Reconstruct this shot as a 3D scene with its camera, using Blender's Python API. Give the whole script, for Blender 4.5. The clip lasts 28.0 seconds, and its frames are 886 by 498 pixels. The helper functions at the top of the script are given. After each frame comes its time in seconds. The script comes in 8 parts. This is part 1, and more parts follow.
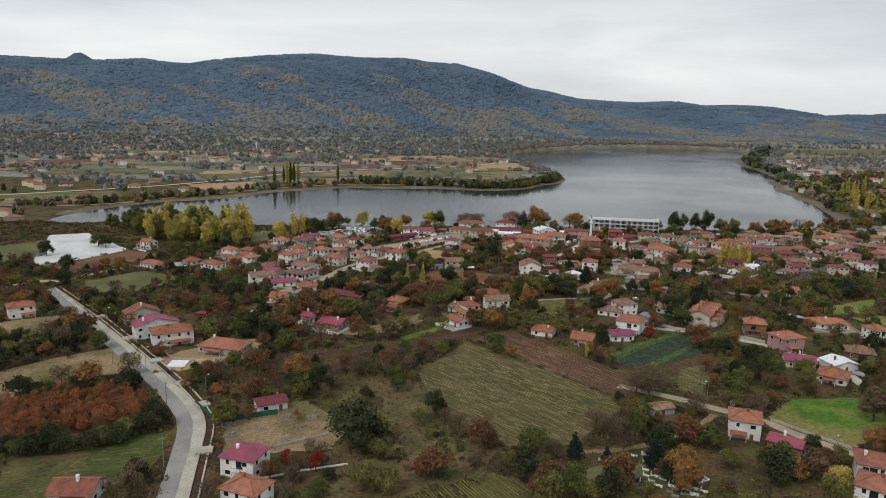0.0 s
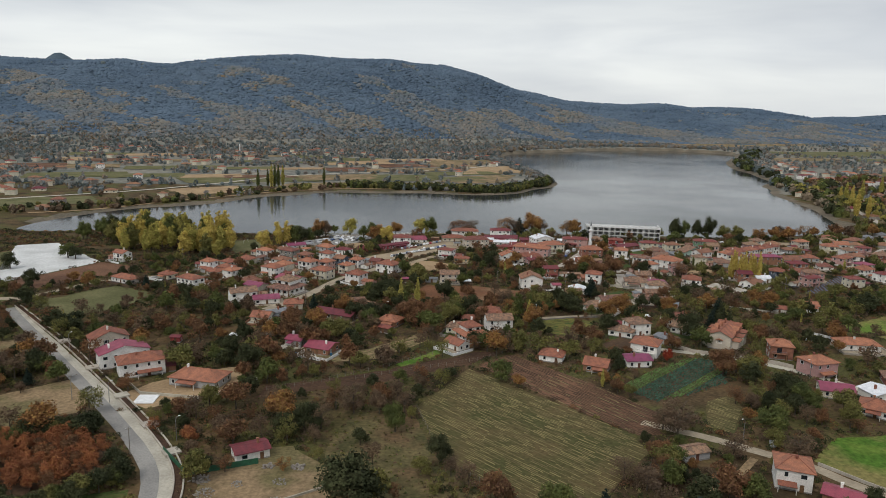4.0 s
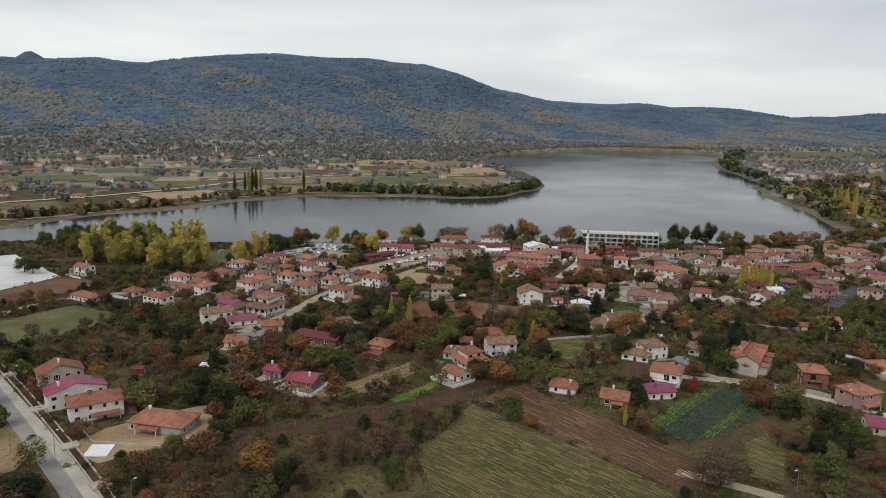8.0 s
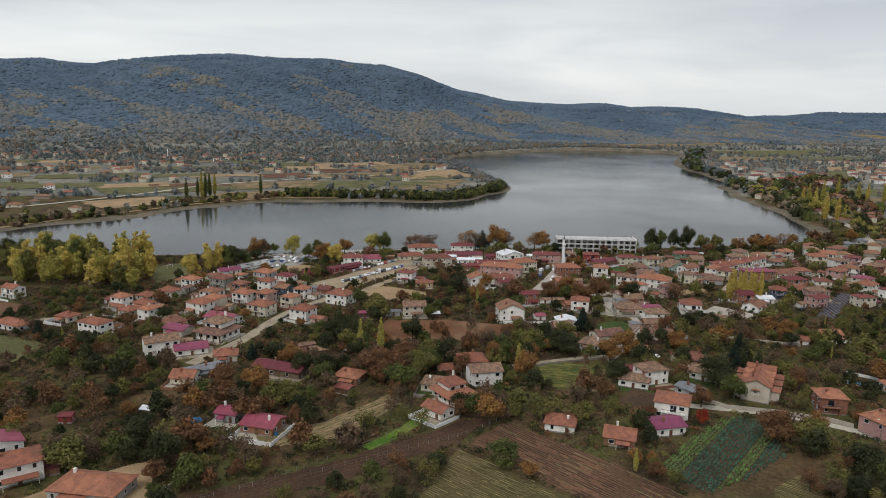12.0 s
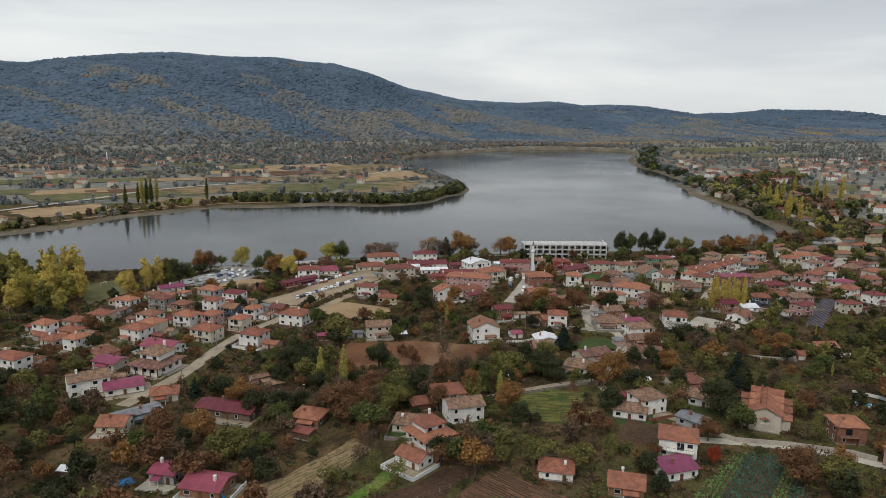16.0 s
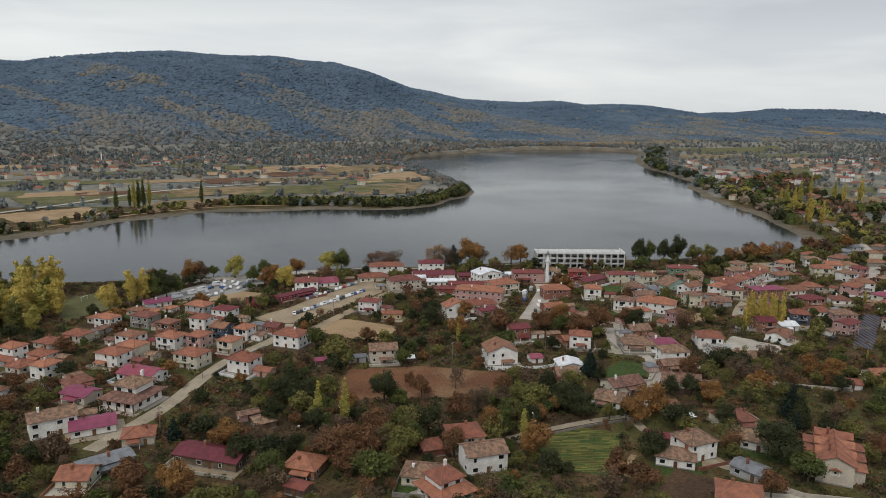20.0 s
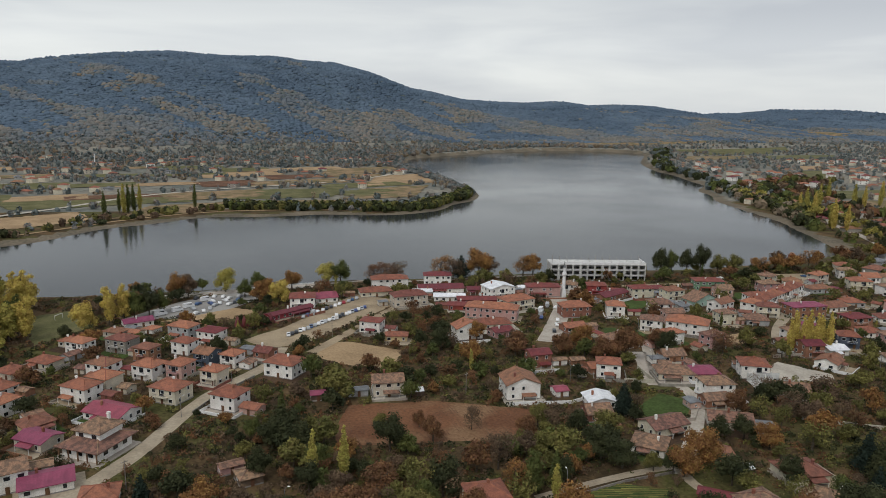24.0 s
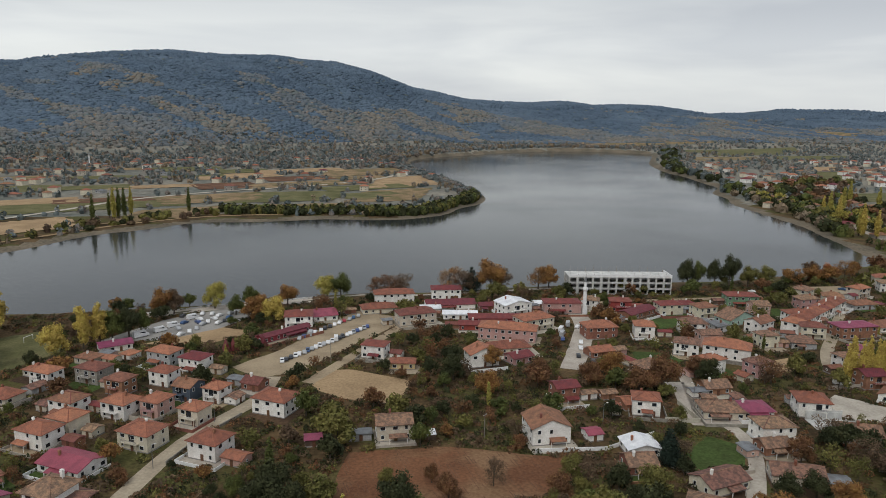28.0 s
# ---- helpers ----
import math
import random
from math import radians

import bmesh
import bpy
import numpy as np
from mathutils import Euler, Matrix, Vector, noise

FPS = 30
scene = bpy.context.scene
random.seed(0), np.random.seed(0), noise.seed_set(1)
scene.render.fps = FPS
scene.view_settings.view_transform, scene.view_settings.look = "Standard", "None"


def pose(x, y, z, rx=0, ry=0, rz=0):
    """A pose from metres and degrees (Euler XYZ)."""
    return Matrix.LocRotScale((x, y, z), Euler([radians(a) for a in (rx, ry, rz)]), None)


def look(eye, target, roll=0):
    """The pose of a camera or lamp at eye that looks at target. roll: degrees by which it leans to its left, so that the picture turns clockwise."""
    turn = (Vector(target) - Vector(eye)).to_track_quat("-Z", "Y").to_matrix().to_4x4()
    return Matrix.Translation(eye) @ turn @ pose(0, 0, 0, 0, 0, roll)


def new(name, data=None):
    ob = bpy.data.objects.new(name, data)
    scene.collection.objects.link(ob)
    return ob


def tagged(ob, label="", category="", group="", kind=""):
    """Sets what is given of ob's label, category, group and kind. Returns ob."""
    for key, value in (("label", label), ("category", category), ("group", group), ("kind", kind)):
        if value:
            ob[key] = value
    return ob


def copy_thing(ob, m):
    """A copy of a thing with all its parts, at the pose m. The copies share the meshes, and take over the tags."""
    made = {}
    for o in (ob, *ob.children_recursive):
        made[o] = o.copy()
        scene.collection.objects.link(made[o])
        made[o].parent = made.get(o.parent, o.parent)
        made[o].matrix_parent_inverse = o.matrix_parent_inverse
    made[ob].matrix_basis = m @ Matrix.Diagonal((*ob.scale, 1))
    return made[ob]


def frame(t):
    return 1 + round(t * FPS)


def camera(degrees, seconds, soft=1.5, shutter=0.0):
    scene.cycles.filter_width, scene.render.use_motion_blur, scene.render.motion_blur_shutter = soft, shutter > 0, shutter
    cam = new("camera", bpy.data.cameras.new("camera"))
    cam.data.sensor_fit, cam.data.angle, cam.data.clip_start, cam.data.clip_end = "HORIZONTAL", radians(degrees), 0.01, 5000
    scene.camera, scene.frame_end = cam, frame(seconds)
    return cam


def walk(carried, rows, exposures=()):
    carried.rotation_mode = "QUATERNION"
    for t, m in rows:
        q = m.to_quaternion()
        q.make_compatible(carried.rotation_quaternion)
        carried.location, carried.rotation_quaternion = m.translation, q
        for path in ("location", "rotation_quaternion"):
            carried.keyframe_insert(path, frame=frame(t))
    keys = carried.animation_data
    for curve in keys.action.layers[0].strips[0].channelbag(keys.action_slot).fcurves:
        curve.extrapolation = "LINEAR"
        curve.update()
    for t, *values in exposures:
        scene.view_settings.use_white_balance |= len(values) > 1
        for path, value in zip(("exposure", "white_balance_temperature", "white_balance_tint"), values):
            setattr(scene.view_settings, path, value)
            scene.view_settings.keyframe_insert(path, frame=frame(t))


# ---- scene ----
cam = camera(63.8, 28.0, soft=0.5)
PATH = [
    (0, (5.665, 3.02, 101.339), (5.757, 4.979, 100.947), 1.3),
    (0.5, (5.361, 6.343, 101.349), (5.443, 8.302, 100.959), 1.2),
    (1, (5.033, 9.686, 101.367), (5.106, 11.646, 100.977), 1.3),
    (1.5, (4.67, 13.072, 101.415), (4.734, 15.032, 101.025), 1.3),
    (2, (4.225, 16.542, 101.495), (4.281, 18.503, 101.106), 1.3),
    (2.5, (3.656, 20.115, 101.595), (3.705, 22.077, 101.206), 1.4),
    (3, (3.021, 23.731, 101.682), (3.063, 25.692, 101.293), 1.4),
    (3.5, (2.409, 27.394, 101.747), (2.454, 29.355, 101.357), 1.5),
    (4, (1.679, 31.222, 101.792), (1.811, 33.179, 101.405), 1.4),
    (4.5, (0.989, 35.186, 101.852), (1.118, 37.144, 101.465), 1.4),
    (6.5, (-1.316, 51.206, 102.136), (-1.201, 53.165, 101.749), 1.5),
    (7, (-1.826, 55.219, 102.159), (-1.714, 57.178, 101.772), 1.5),
    (7.5, (-2.224, 59.202, 102.165), (-2.114, 61.161, 101.777), 1.5),
    (8, (-2.609, 63.171, 102.144), (-2.421, 65.124, 101.758), 1.4),
    (8.5, (-3.121, 67.2, 102.113), (-2.851, 69.144, 101.73), 1.2),
    (9, (-3.583, 71.287, 102.09), (-3.315, 73.231, 101.707), 1.3),
    (9.5, (-3.962, 75.342, 102.08), (-3.694, 77.287, 101.697), 1.2),
    (10, (-4.292, 79.356, 102.06), (-4.022, 81.3, 101.677), 1.2),
    (10.5, (-4.526, 83.342, 102.029), (-4.249, 85.285, 101.647), 1.2),
    (11, (-4.674, 87.333, 102.01), (-4.39, 89.275, 101.627), 1.2),
    (11.5, (-4.812, 91.354, 101.983), (-4.521, 93.296, 101.601), 1.1),
    (12, (-4.928, 95.405, 101.997), (-4.63, 97.346, 101.615), 1.1),
    (12.5, (-5.022, 99.482, 102.02), (-4.708, 101.42, 101.637), 1.1),
    (13, (-5.103, 103.531, 102.017), (-4.747, 105.461, 101.635), 1.1),
    (13.5, (-5.248, 107.574, 102.023), (-4.855, 109.498, 101.641), 1.0),
    (15.5, (-5.591, 123.64, 102.157), (-5.165, 125.556, 101.775), 0.9),
    (16, (-5.753, 127.445, 102.142), (-5.326, 129.361, 101.76), 0.8),
    (16.5, (-5.866, 131.214, 102.124), (-5.438, 133.13, 101.742), 0.9),
    (17, (-5.708, 135.067, 102.137), (-5.28, 136.983, 101.755), 0.9),
    (17.5, (-5.359, 139.105, 102.205), (-4.931, 141.021, 101.822), 0.9),
    (18, (-4.964, 143.214, 102.246), (-4.537, 145.129, 101.863), 0.8),
    (18.5, (-4.595, 147.303, 102.241), (-4.169, 149.219, 101.858), 0.8),
    (19, (-4.197, 151.34, 102.234), (-3.771, 153.256, 101.85), 0.8),
    (19.5, (-3.767, 155.339, 102.233), (-3.34, 157.255, 101.85), 0.8),
    (20, (-3.333, 159.294, 102.233), (-2.907, 161.21, 101.849), 0.8),
    (20.5, (-2.947, 163.245, 102.208), (-2.521, 165.161, 101.824), 0.8),
    (21, (-2.599, 167.276, 102.175), (-2.173, 169.192, 101.792), 0.7),
    (21.5, (-2.253, 171.404, 102.131), (-1.828, 173.32, 101.747), 0.7),
    (23.5, (-0.79, 188.686, 101.906), (-0.364, 190.602, 101.523), 0.7),
    (24, (-0.39, 193.021, 101.884), (0.036, 194.937, 101.502), 0.8),
    (24.5, (0.043, 197.356, 101.867), (0.468, 199.273, 101.484), 0.7),
    (25, (0.499, 201.682, 101.852), (0.924, 203.599, 101.469), 0.7),
    (25.5, (0.975, 205.969, 101.836), (1.399, 207.886, 101.453), 0.8),
    (26, (1.436, 210.221, 101.825), (1.86, 212.137, 101.442), 0.8),
    (26.5, (1.877, 214.448, 101.814), (2.299, 216.366, 101.432), 0.8),
    (27, (2.291, 218.679, 101.805), (2.713, 220.596, 101.423), 0.8),
    (27.5, (2.677, 222.917, 101.794), (3.099, 224.834, 101.412), 0.8),
    (28, (3.036, 227.163, 101.786), (3.457, 229.08, 101.403), 0.8),
]
walk(cam, [(t, look(eye, aim, lean)) for t, eye, aim, lean in PATH], exposures=[(0, 0.08), (14, 0.04), (28, -0.03)])

# ---- sky and light: an even overcast with a soft sun behind the cloud ----
world = bpy.data.worlds.new("overcast_sky")
scene.world = world
world.use_nodes = True
wn, wl = world.node_tree.nodes, world.node_tree.links
wn.clear()
w_out = wn.new("ShaderNodeOutputWorld")
w_mix = wn.new("ShaderNodeMixShader")
w_sky = wn.new("ShaderNodeTexSky")
w_sky.sky_type, w_sky.sun_disc = "NISHITA", False
w_sky.sun_elevation, w_sky.sun_rotation = radians(38), radians(150)
w_b1, w_b2 = wn.new("ShaderNodeBackground"), wn.new("ShaderNodeBackground")
w_b1.inputs["Strength"].default_value = 0.10
w_b2.inputs["Strength"].default_value = 1.04
w_co = wn.new("ShaderNodeTexCoord")
w_map = wn.new("ShaderNodeMapping")
w_map.inputs["Scale"].default_value = (1.3, 1.3, 8.0)
w_noise = wn.new("ShaderNodeTexNoise")
w_noise.inputs["Scale"].default_value, w_noise.inputs["Detail"].default_value = 1.7, 4.5
w_noise.inputs["Roughness"].default_value, w_noise.inputs["Distortion"].default_value = 0.5, 0.35
w_ramp = wn.new("ShaderNodeValToRGB")
w_ramp.color_ramp.elements[0].position, w_ramp.color_ramp.elements[1].position = 0.36, 0.62
w_ramp.color_ramp.elements[0].color = (0.66, 0.68, 0.71, 1)
w_ramp.color_ramp.elements[1].color = (0.86, 0.87, 0.86, 1)
# the cloud base is brighter in a band low over the hills
w_sep = wn.new("ShaderNodeSeparateXYZ")
w_band = wn.new("ShaderNodeValToRGB")
el = w_band.color_ramp.elements
el[0].position, el[0].color = 0.0, (0.91, 0.925, 0.925, 1)
el[1].position, el[1].color = 0.45, (0.76, 0.79, 0.84, 1)
for at, c in ((0.085, (0.95, 0.965, 0.97, 1)), (0.125, (0.82, 0.84, 0.86, 1)), (0.22, (0.74, 0.77, 0.80, 1))):
    e = w_band.color_ramp.elements.new(at)
    e.color = c
w_mul = wn.new("ShaderNodeMix")
w_mul.data_type, w_mul.blend_type = "RGBA", "MULTIPLY"
w_mul.inputs[0].default_value = 1.0
wl.new(w_co.outputs["Generated"], w_map.inputs["Vector"])
wl.new(w_map.outputs["Vector"], w_noise.inputs["Vector"])
wl.new(w_noise.outputs["Fac"], w_ramp.inputs["Fac"])
wl.new(w_co.outputs["Generated"], w_sep.inputs["Vector"])
wl.new(w_sep.outputs["Z"], w_band.inputs["Fac"])
wl.new(w_ramp.outputs["Color"], w_mul.inputs[6])
wl.new(w_band.outputs["Color"], w_mul.inputs[7])
wl.new(w_mul.outputs[2], w_b2.inputs["Color"])
wl.new(w_sky.outputs["Color"], w_b1.inputs["Color"])
w_mix.inputs["Fac"].default_value = 0.94
wl.new(w_b1.outputs["Background"], w_mix.inputs[1])
wl.new(w_b2.outputs["Background"], w_mix.inputs[2])
wl.new(w_mix.outputs["Shader"], w_out.inputs["Surface"])

sun = new("sun", bpy.data.lights.new("sun", "SUN"))
sun.data.energy, sun.data.angle, sun.data.color = 1.3, radians(22), (1.0, 0.96, 0.90)
sun.matrix_world = look((0, 0, 300), (150, 190, 0))


# ---- materials ----
MATS = {}


def mat(name, c1, c2, scale=0.6, rough=0.85, bump=0.25, fine=8.0, rnd=0.25, island=0.0, metal=0.0, courses=0.0, ribs=0.0, coords="Object", spread=0.12, spec=0.3, hue=0.035, amp=0.7, third=None, third_scale=0.03):
    """A procedural surface: two colours in broad patches, a finer grain, a shift from piece to piece, and courses or ribs in relief."""
    m = bpy.data.materials.new(name)
    m.use_nodes = True
    n, l = m.node_tree.nodes, m.node_tree.links
    b = n["Principled BSDF"]
    b.inputs["Roughness"].default_value, b.inputs["Metallic"].default_value = rough, metal
    b.inputs["Specular IOR Level"].default_value = spec if coords != "World" else spec * 0.35
    co = n.new("ShaderNodeTexCoord")
    broad, grain = n.new("ShaderNodeTexNoise"), n.new("ShaderNodeTexNoise")
    broad.inputs["Scale"].default_value, broad.inputs["Detail"].default_value = scale, 8.0 if coords == "World" else 4.0
    grain.inputs["Scale"].default_value, grain.inputs["Detail"].default_value = fine, 5.0
    ramp = n.new("ShaderNodeMapRange")
    ramp.inputs["From Min"].default_value, ramp.inputs["From Max"].default_value = 0.5 - spread, 0.5 + spread
    mix = n.new("ShaderNodeMix")
    mix.data_type = "RGBA"
    mix.inputs[6].default_value, mix.inputs[7].default_value = (*c1, 1), (*c2, 1)
    if coords == "World":
        geo = n.new("ShaderNodeNewGeometry")
        vec = geo.outputs["Position"]
    else:
        vec = co.outputs["Object"]
    for t in (broad, grain):
        l.new(vec, t.inputs["Vector"])
    l.new(broad.outputs["Fac"], ramp.inputs["Value"])
    l.new(ramp.outputs["Result"], mix.inputs[0])
    colour = mix.outputs[2]
    if third:
        other, edge, blend = n.new("ShaderNodeTexNoise"), n.new("ShaderNodeMapRange"), n.new("ShaderNodeMix")
        other.inputs["Scale"].default_value, other.inputs["Detail"].default_value = third_scale, 7.0
        edge.inputs["From Min"].default_value, edge.inputs["From Max"].default_value = 0.47, 0.60
        blend.data_type = "RGBA"
        blend.inputs[7].default_value = (*third, 1)
        l.new(vec, other.inputs["Vector"])
        l.new(other.outputs["Fac"], edge.inputs["Value"])
        l.new(edge.outputs["Result"], blend.inputs[0])
        l.new(colour, blend.inputs[6])
        colour = blend.outputs[2]
    hsv = n.new("ShaderNodeHueSaturation")
    val = n.new("ShaderNodeMath")
    val.operation = "MULTIPLY_ADD"
    val.inputs[1].default_value = amp
    val.inputs[2].default_value = 1 - amp / 2
    l.new(grain.outputs["Fac"], val.inputs[0])
    last = val.outputs[0]
    if rnd or island:
        if island:
            src = n.new("ShaderNodeNewGeometry").outputs["Random Per Island"]
        else:
            src = n.new("ShaderNodeObjectInfo").outputs["Random"]
        v2 = n.new("ShaderNodeMath")
        v2.operation = "MULTIPLY_ADD"
        v2.inputs[1].default_value, v2.inputs[2].default_value = (island or rnd), 1 - (island or rnd) / 2
        l.new(src, v2.inputs[0])
        v3 = n.new("ShaderNodeMath")
        v3.operation = "MULTIPLY"
        l.new(last, v3.inputs[0])
        l.new(v2.outputs[0], v3.inputs[1])
        last = v3.outputs[0]
        h = n.new("ShaderNodeMath")
        h.operation = "MULTIPLY_ADD"
        h.inputs[1].default_value, h.inputs[2].default_value = hue, 0.5 - hue / 2
        l.new(src, h.inputs[0])
        l.new(h.outputs[0], hsv.inputs["Hue"])
    l.new(last, hsv.inputs["Value"])
    l.new(colour, hsv.inputs["Color"])
    l.new(hsv.outputs["Color"], b.inputs["Base Color"])
    height = grain.outputs["Fac"]
    for size, axis in ((courses, "Z"), (ribs, "X")):
        if size:
            w = n.new("ShaderNodeTexWave")
            w.wave_type, w.bands_direction, w.wave_profile = "BANDS", axis, "SAW" if axis == "Z" else "SIN"
            w.inputs["Scale"].default_value, w.inputs["Distortion"].default_value = 0.314 / size, 0.4
            l.new(vec, w.inputs["Vector"])
            add = n.new("ShaderNodeMath")
            add.operation = "ADD"
            l.new(height, add.inputs[0])
            l.new(w.outputs["Fac"], add.inputs[1])
            height = add.outputs[0]
    if bump:
        bp = n.new("ShaderNodeBump")
        bp.inputs["Strength"].default_value, bp.inputs["Distance"].default_value = bump, 0.06
        l.new(height, bp.inputs["Height"])
        l.new(bp.outputs["Normal"], b.inputs["Normal"])
    MATS[name] = m
    return m


# roofs
mat("roof_orange", (0.350, 0.138, 0.083), (0.235, 0.100, 0.066), 0.6, 0.85, 0.6, 5, 0.5, hue=0.012, courses=0.13, ribs=0.25, amp=1.25)
mat("roof_brown", (0.265, 0.116, 0.078), (0.170, 0.080, 0.057), 0.6, 0.9, 0.6, 5, 0.4, courses=0.13, ribs=0.25, amp=1.25)
mat("roof_old", (0.31, 0.175, 0.118), (0.165, 0.105, 0.078), 0.9, 0.95, 0.9, 4, 0.35, courses=0.13, ribs=0.25, spread=0.08, amp=1.25)
mat("roof_red", (0.20, 0.045, 0.042), (0.14, 0.035, 0.036), 0.5, 0.7, 0.4, 5, 0.4, ribs=0.3, amp=1.25)
mat("roof_magenta", (0.27, 0.06, 0.105), (0.20, 0.045, 0.08), 0.4, 0.55, 0.3, 4, 0.3, ribs=0.3)
mat("roof_white", (0.75, 0.76, 0.77), (0.60, 0.61, 0.63), 0.4, 0.5, 0.2, 4, 0.15, ribs=0.5)
mat("roof_metal", (0.22, 0.23, 0.24), (0.15, 0.15, 0.155), 0.5, 0.5, 0.4, 4, 0.3, metal=0.3, ribs=0.25)
# walls
mat("wall_white", (0.81, 0.79, 0.75), (0.68, 0.65, 0.60), 0.35, 0.9, 0.1, 3, 0.18)
mat("wall_cream", (0.62, 0.56, 0.44), (0.50, 0.45, 0.36), 0.35, 0.9, 0.1, 3, 0.2)
mat("wall_yellow", (0.60, 0.47, 0.25), (0.50, 0.40, 0.22), 0.35, 0.9, 0.1, 3, 0.15)
mat("wall_pink", (0.50, 0.31, 0.27), (0.42, 0.26, 0.23), 0.35, 0.9, 0.1, 3, 0.2)
mat("wall_grey", (0.42, 0.42, 0.41), (0.33, 0.33, 0.33), 0.35, 0.9, 0.1, 3, 0.2)
mat("wall_slate", (0.09, 0.11, 0.15), (0.07, 0.085, 0.12), 0.35, 0.8, 0.1, 3, 0.15)
mat("wall_stone", (0.32, 0.29, 0.25), (0.22, 0.20, 0.18), 1.5, 0.95, 0.6, 4, 0.2)
mat("wall_brick", (0.30, 0.135, 0.09), (0.22, 0.10, 0.07), 0.8, 0.95, 0.4, 6, 0.3, courses=0.09)
mat("wall_wood", (0.16, 0.11, 0.08), (0.10, 0.07, 0.05), 0.8, 0.9, 0.4, 6, 0.3)
mat("wall_red", (0.30, 0.06, 0.05), (0.22, 0.045, 0.04), 0.5, 0.8, 0.2, 5, 0.2)
mat("wall_green", (0.16, 0.27, 0.16), (0.13, 0.22, 0.13), 0.4, 0.9, 0.1, 4, 0.1)
mat("wall_mint", (0.38, 0.52, 0.45), (0.32, 0.44, 0.38), 0.4, 0.9, 0.1, 4, 0.1)
mat("plinth_stone", (0.30, 0.28, 0.26), (0.22, 0.21, 0.20), 0.8, 0.95, 0.3, 5, 0.2)
mat("frame_white", (0.72, 0.72, 0.70), (0.62, 0.62, 0.60), 1.0, 0.5, 0.0, 5, 0.1)
mat("door_brown", (0.16, 0.08, 0.045), (0.11, 0.055, 0.03), 1.2, 0.6, 0.2, 8, 0.3)
mat("rail_metal", (0.25, 0.25, 0.26), (0.18, 0.18, 0.19), 2.0, 0.5, 0.0, 6, 0.2, metal=0.4)
mat("glass_dark", (0.018, 0.022, 0.027), (0.012, 0.014, 0.018), 1.0, 0.08, 0.0, 5, 0.4, spec=0.6)
# ground covers
mat("meadow", (0.122, 0.080, 0.040), (0.048, 0.035, 0.019), 0.07, 0.95, 0.6, 0.9, 0.0, amp=1.7, coords="World", third=(0.082, 0.078, 0.028), third_scale=0.045)
mat("garden_soil", (0.10, 0.062, 0.038), (0.065, 0.042, 0.028), 0.08, 0.95, 0.6, 1.2, 0.0, amp=1.5, coords="World")
mat("stubble", (0.27, 0.19, 0.108), (0.19, 0.133, 0.078), 0.06, 0.95, 0.4, 1.0, 0.0, amp=1.5, coords="World", third=(0.15, 0.125, 0.06), third_scale=0.06)
mat("ploughed", (0.170, 0.092, 0.056), (0.105, 0.056, 0.036), 0.06, 0.95, 0.7, 1.3, 0.0, amp=1.5, coords="World")
mat("dark_plough", (0.092, 0.052, 0.033), (0.052, 0.032, 0.022), 0.09, 0.95, 0.7, 1.3, 0.0, amp=1.5, coords="World")
mat("red_soil", (0.180, 0.085, 0.045), (0.125, 0.058, 0.032), 0.06, 0.95, 0.5, 1.1, 0.0, amp=1.2, coords="World", third=(0.21, 0.125, 0.07), third_scale=0.05)
mat("sand", (0.37, 0.26, 0.15), (0.29, 0.20, 0.115), 0.06, 0.95, 0.3, 1.0, 0.0, amp=0.9, coords="World")
mat("gravel_lot", (0.36, 0.285, 0.19), (0.27, 0.21, 0.14), 0.1, 0.95, 0.3, 1.5, 0.0, coords="World")
mat("fresh_grass", (0.150, 0.205, 0.038), (0.070, 0.140, 0.020), 0.06, 0.95, 0.5, 0.8, 0.0, amp=1.6, spread=0.10, coords="World", third=(0.19, 0.165, 0.06), third_scale=0.05)
mat("pasture", (0.150, 0.140, 0.066), (0.098, 0.098, 0.042), 0.06, 0.95, 0.4, 1.0, 0.0, amp=1.2, coords="World")
mat("rough_grass", (0.140, 0.112, 0.052), (0.066, 0.062, 0.026), 0.12, 0.95, 0.6, 0.9, 0.0, amp=1.6, coords="World", third=(0.13, 0.085, 0.045), third_scale=0.07)
mat("lawn_green", (0.065, 0.10, 0.028), (0.05, 0.07, 0.022), 0.09, 0.95, 0.4, 1.2, 0.0, amp=1.5, coords="World")
mat("asphalt", (0.31, 0.295, 0.27), (0.23, 0.22, 0.205), 0.1, 0.9, 0.2, 2.0, 0.0, coords="World")
mat("concrete", (0.46, 0.42, 0.35), (0.36, 0.325, 0.27), 0.15, 0.9, 0.2, 1.5, 0.1, coords="World")
mat("dirt_road", (0.38, 0.32, 0.235), (0.29, 0.24, 0.175), 0.15, 0.95, 0.3, 1.2, 0.0, amp=0.9, coords="World")
mat("white_sheet", (0.62, 0.62, 0.60), (0.50, 0.50, 0.48), 0.05, 0.7, 0.2, 0.8, 0.0, coords="World")
mat("mud_shore", (0.17, 0.14, 0.10), (0.11, 0.095, 0.07), 0.03, 0.95, 0.4, 0.5, 0.0, amp=1.5, coords="World")
# ground of the far hills, its colour blued to carry distance haze
mat("hazed_floor", (0.080, 0.112, 0.138), (0.066, 0.094, 0.118), 0.01, 0.95, 0.3, 0.1, 0.0, coords="World")
# far plain, paled and greyed by distance haze put into its colour
mat("plain", (0.225, 0.208, 0.170), (0.135, 0.142, 0.124), 0.012, 0.95, 0.3, 0.15, 0.0, amp=1.5, coords="World")
mat("straw", (0.205, 0.165, 0.076), (0.140, 0.120, 0.052), 0.3, 0.9, 0.3, 2.0, 0.0, island=0.6, hue=0.01)
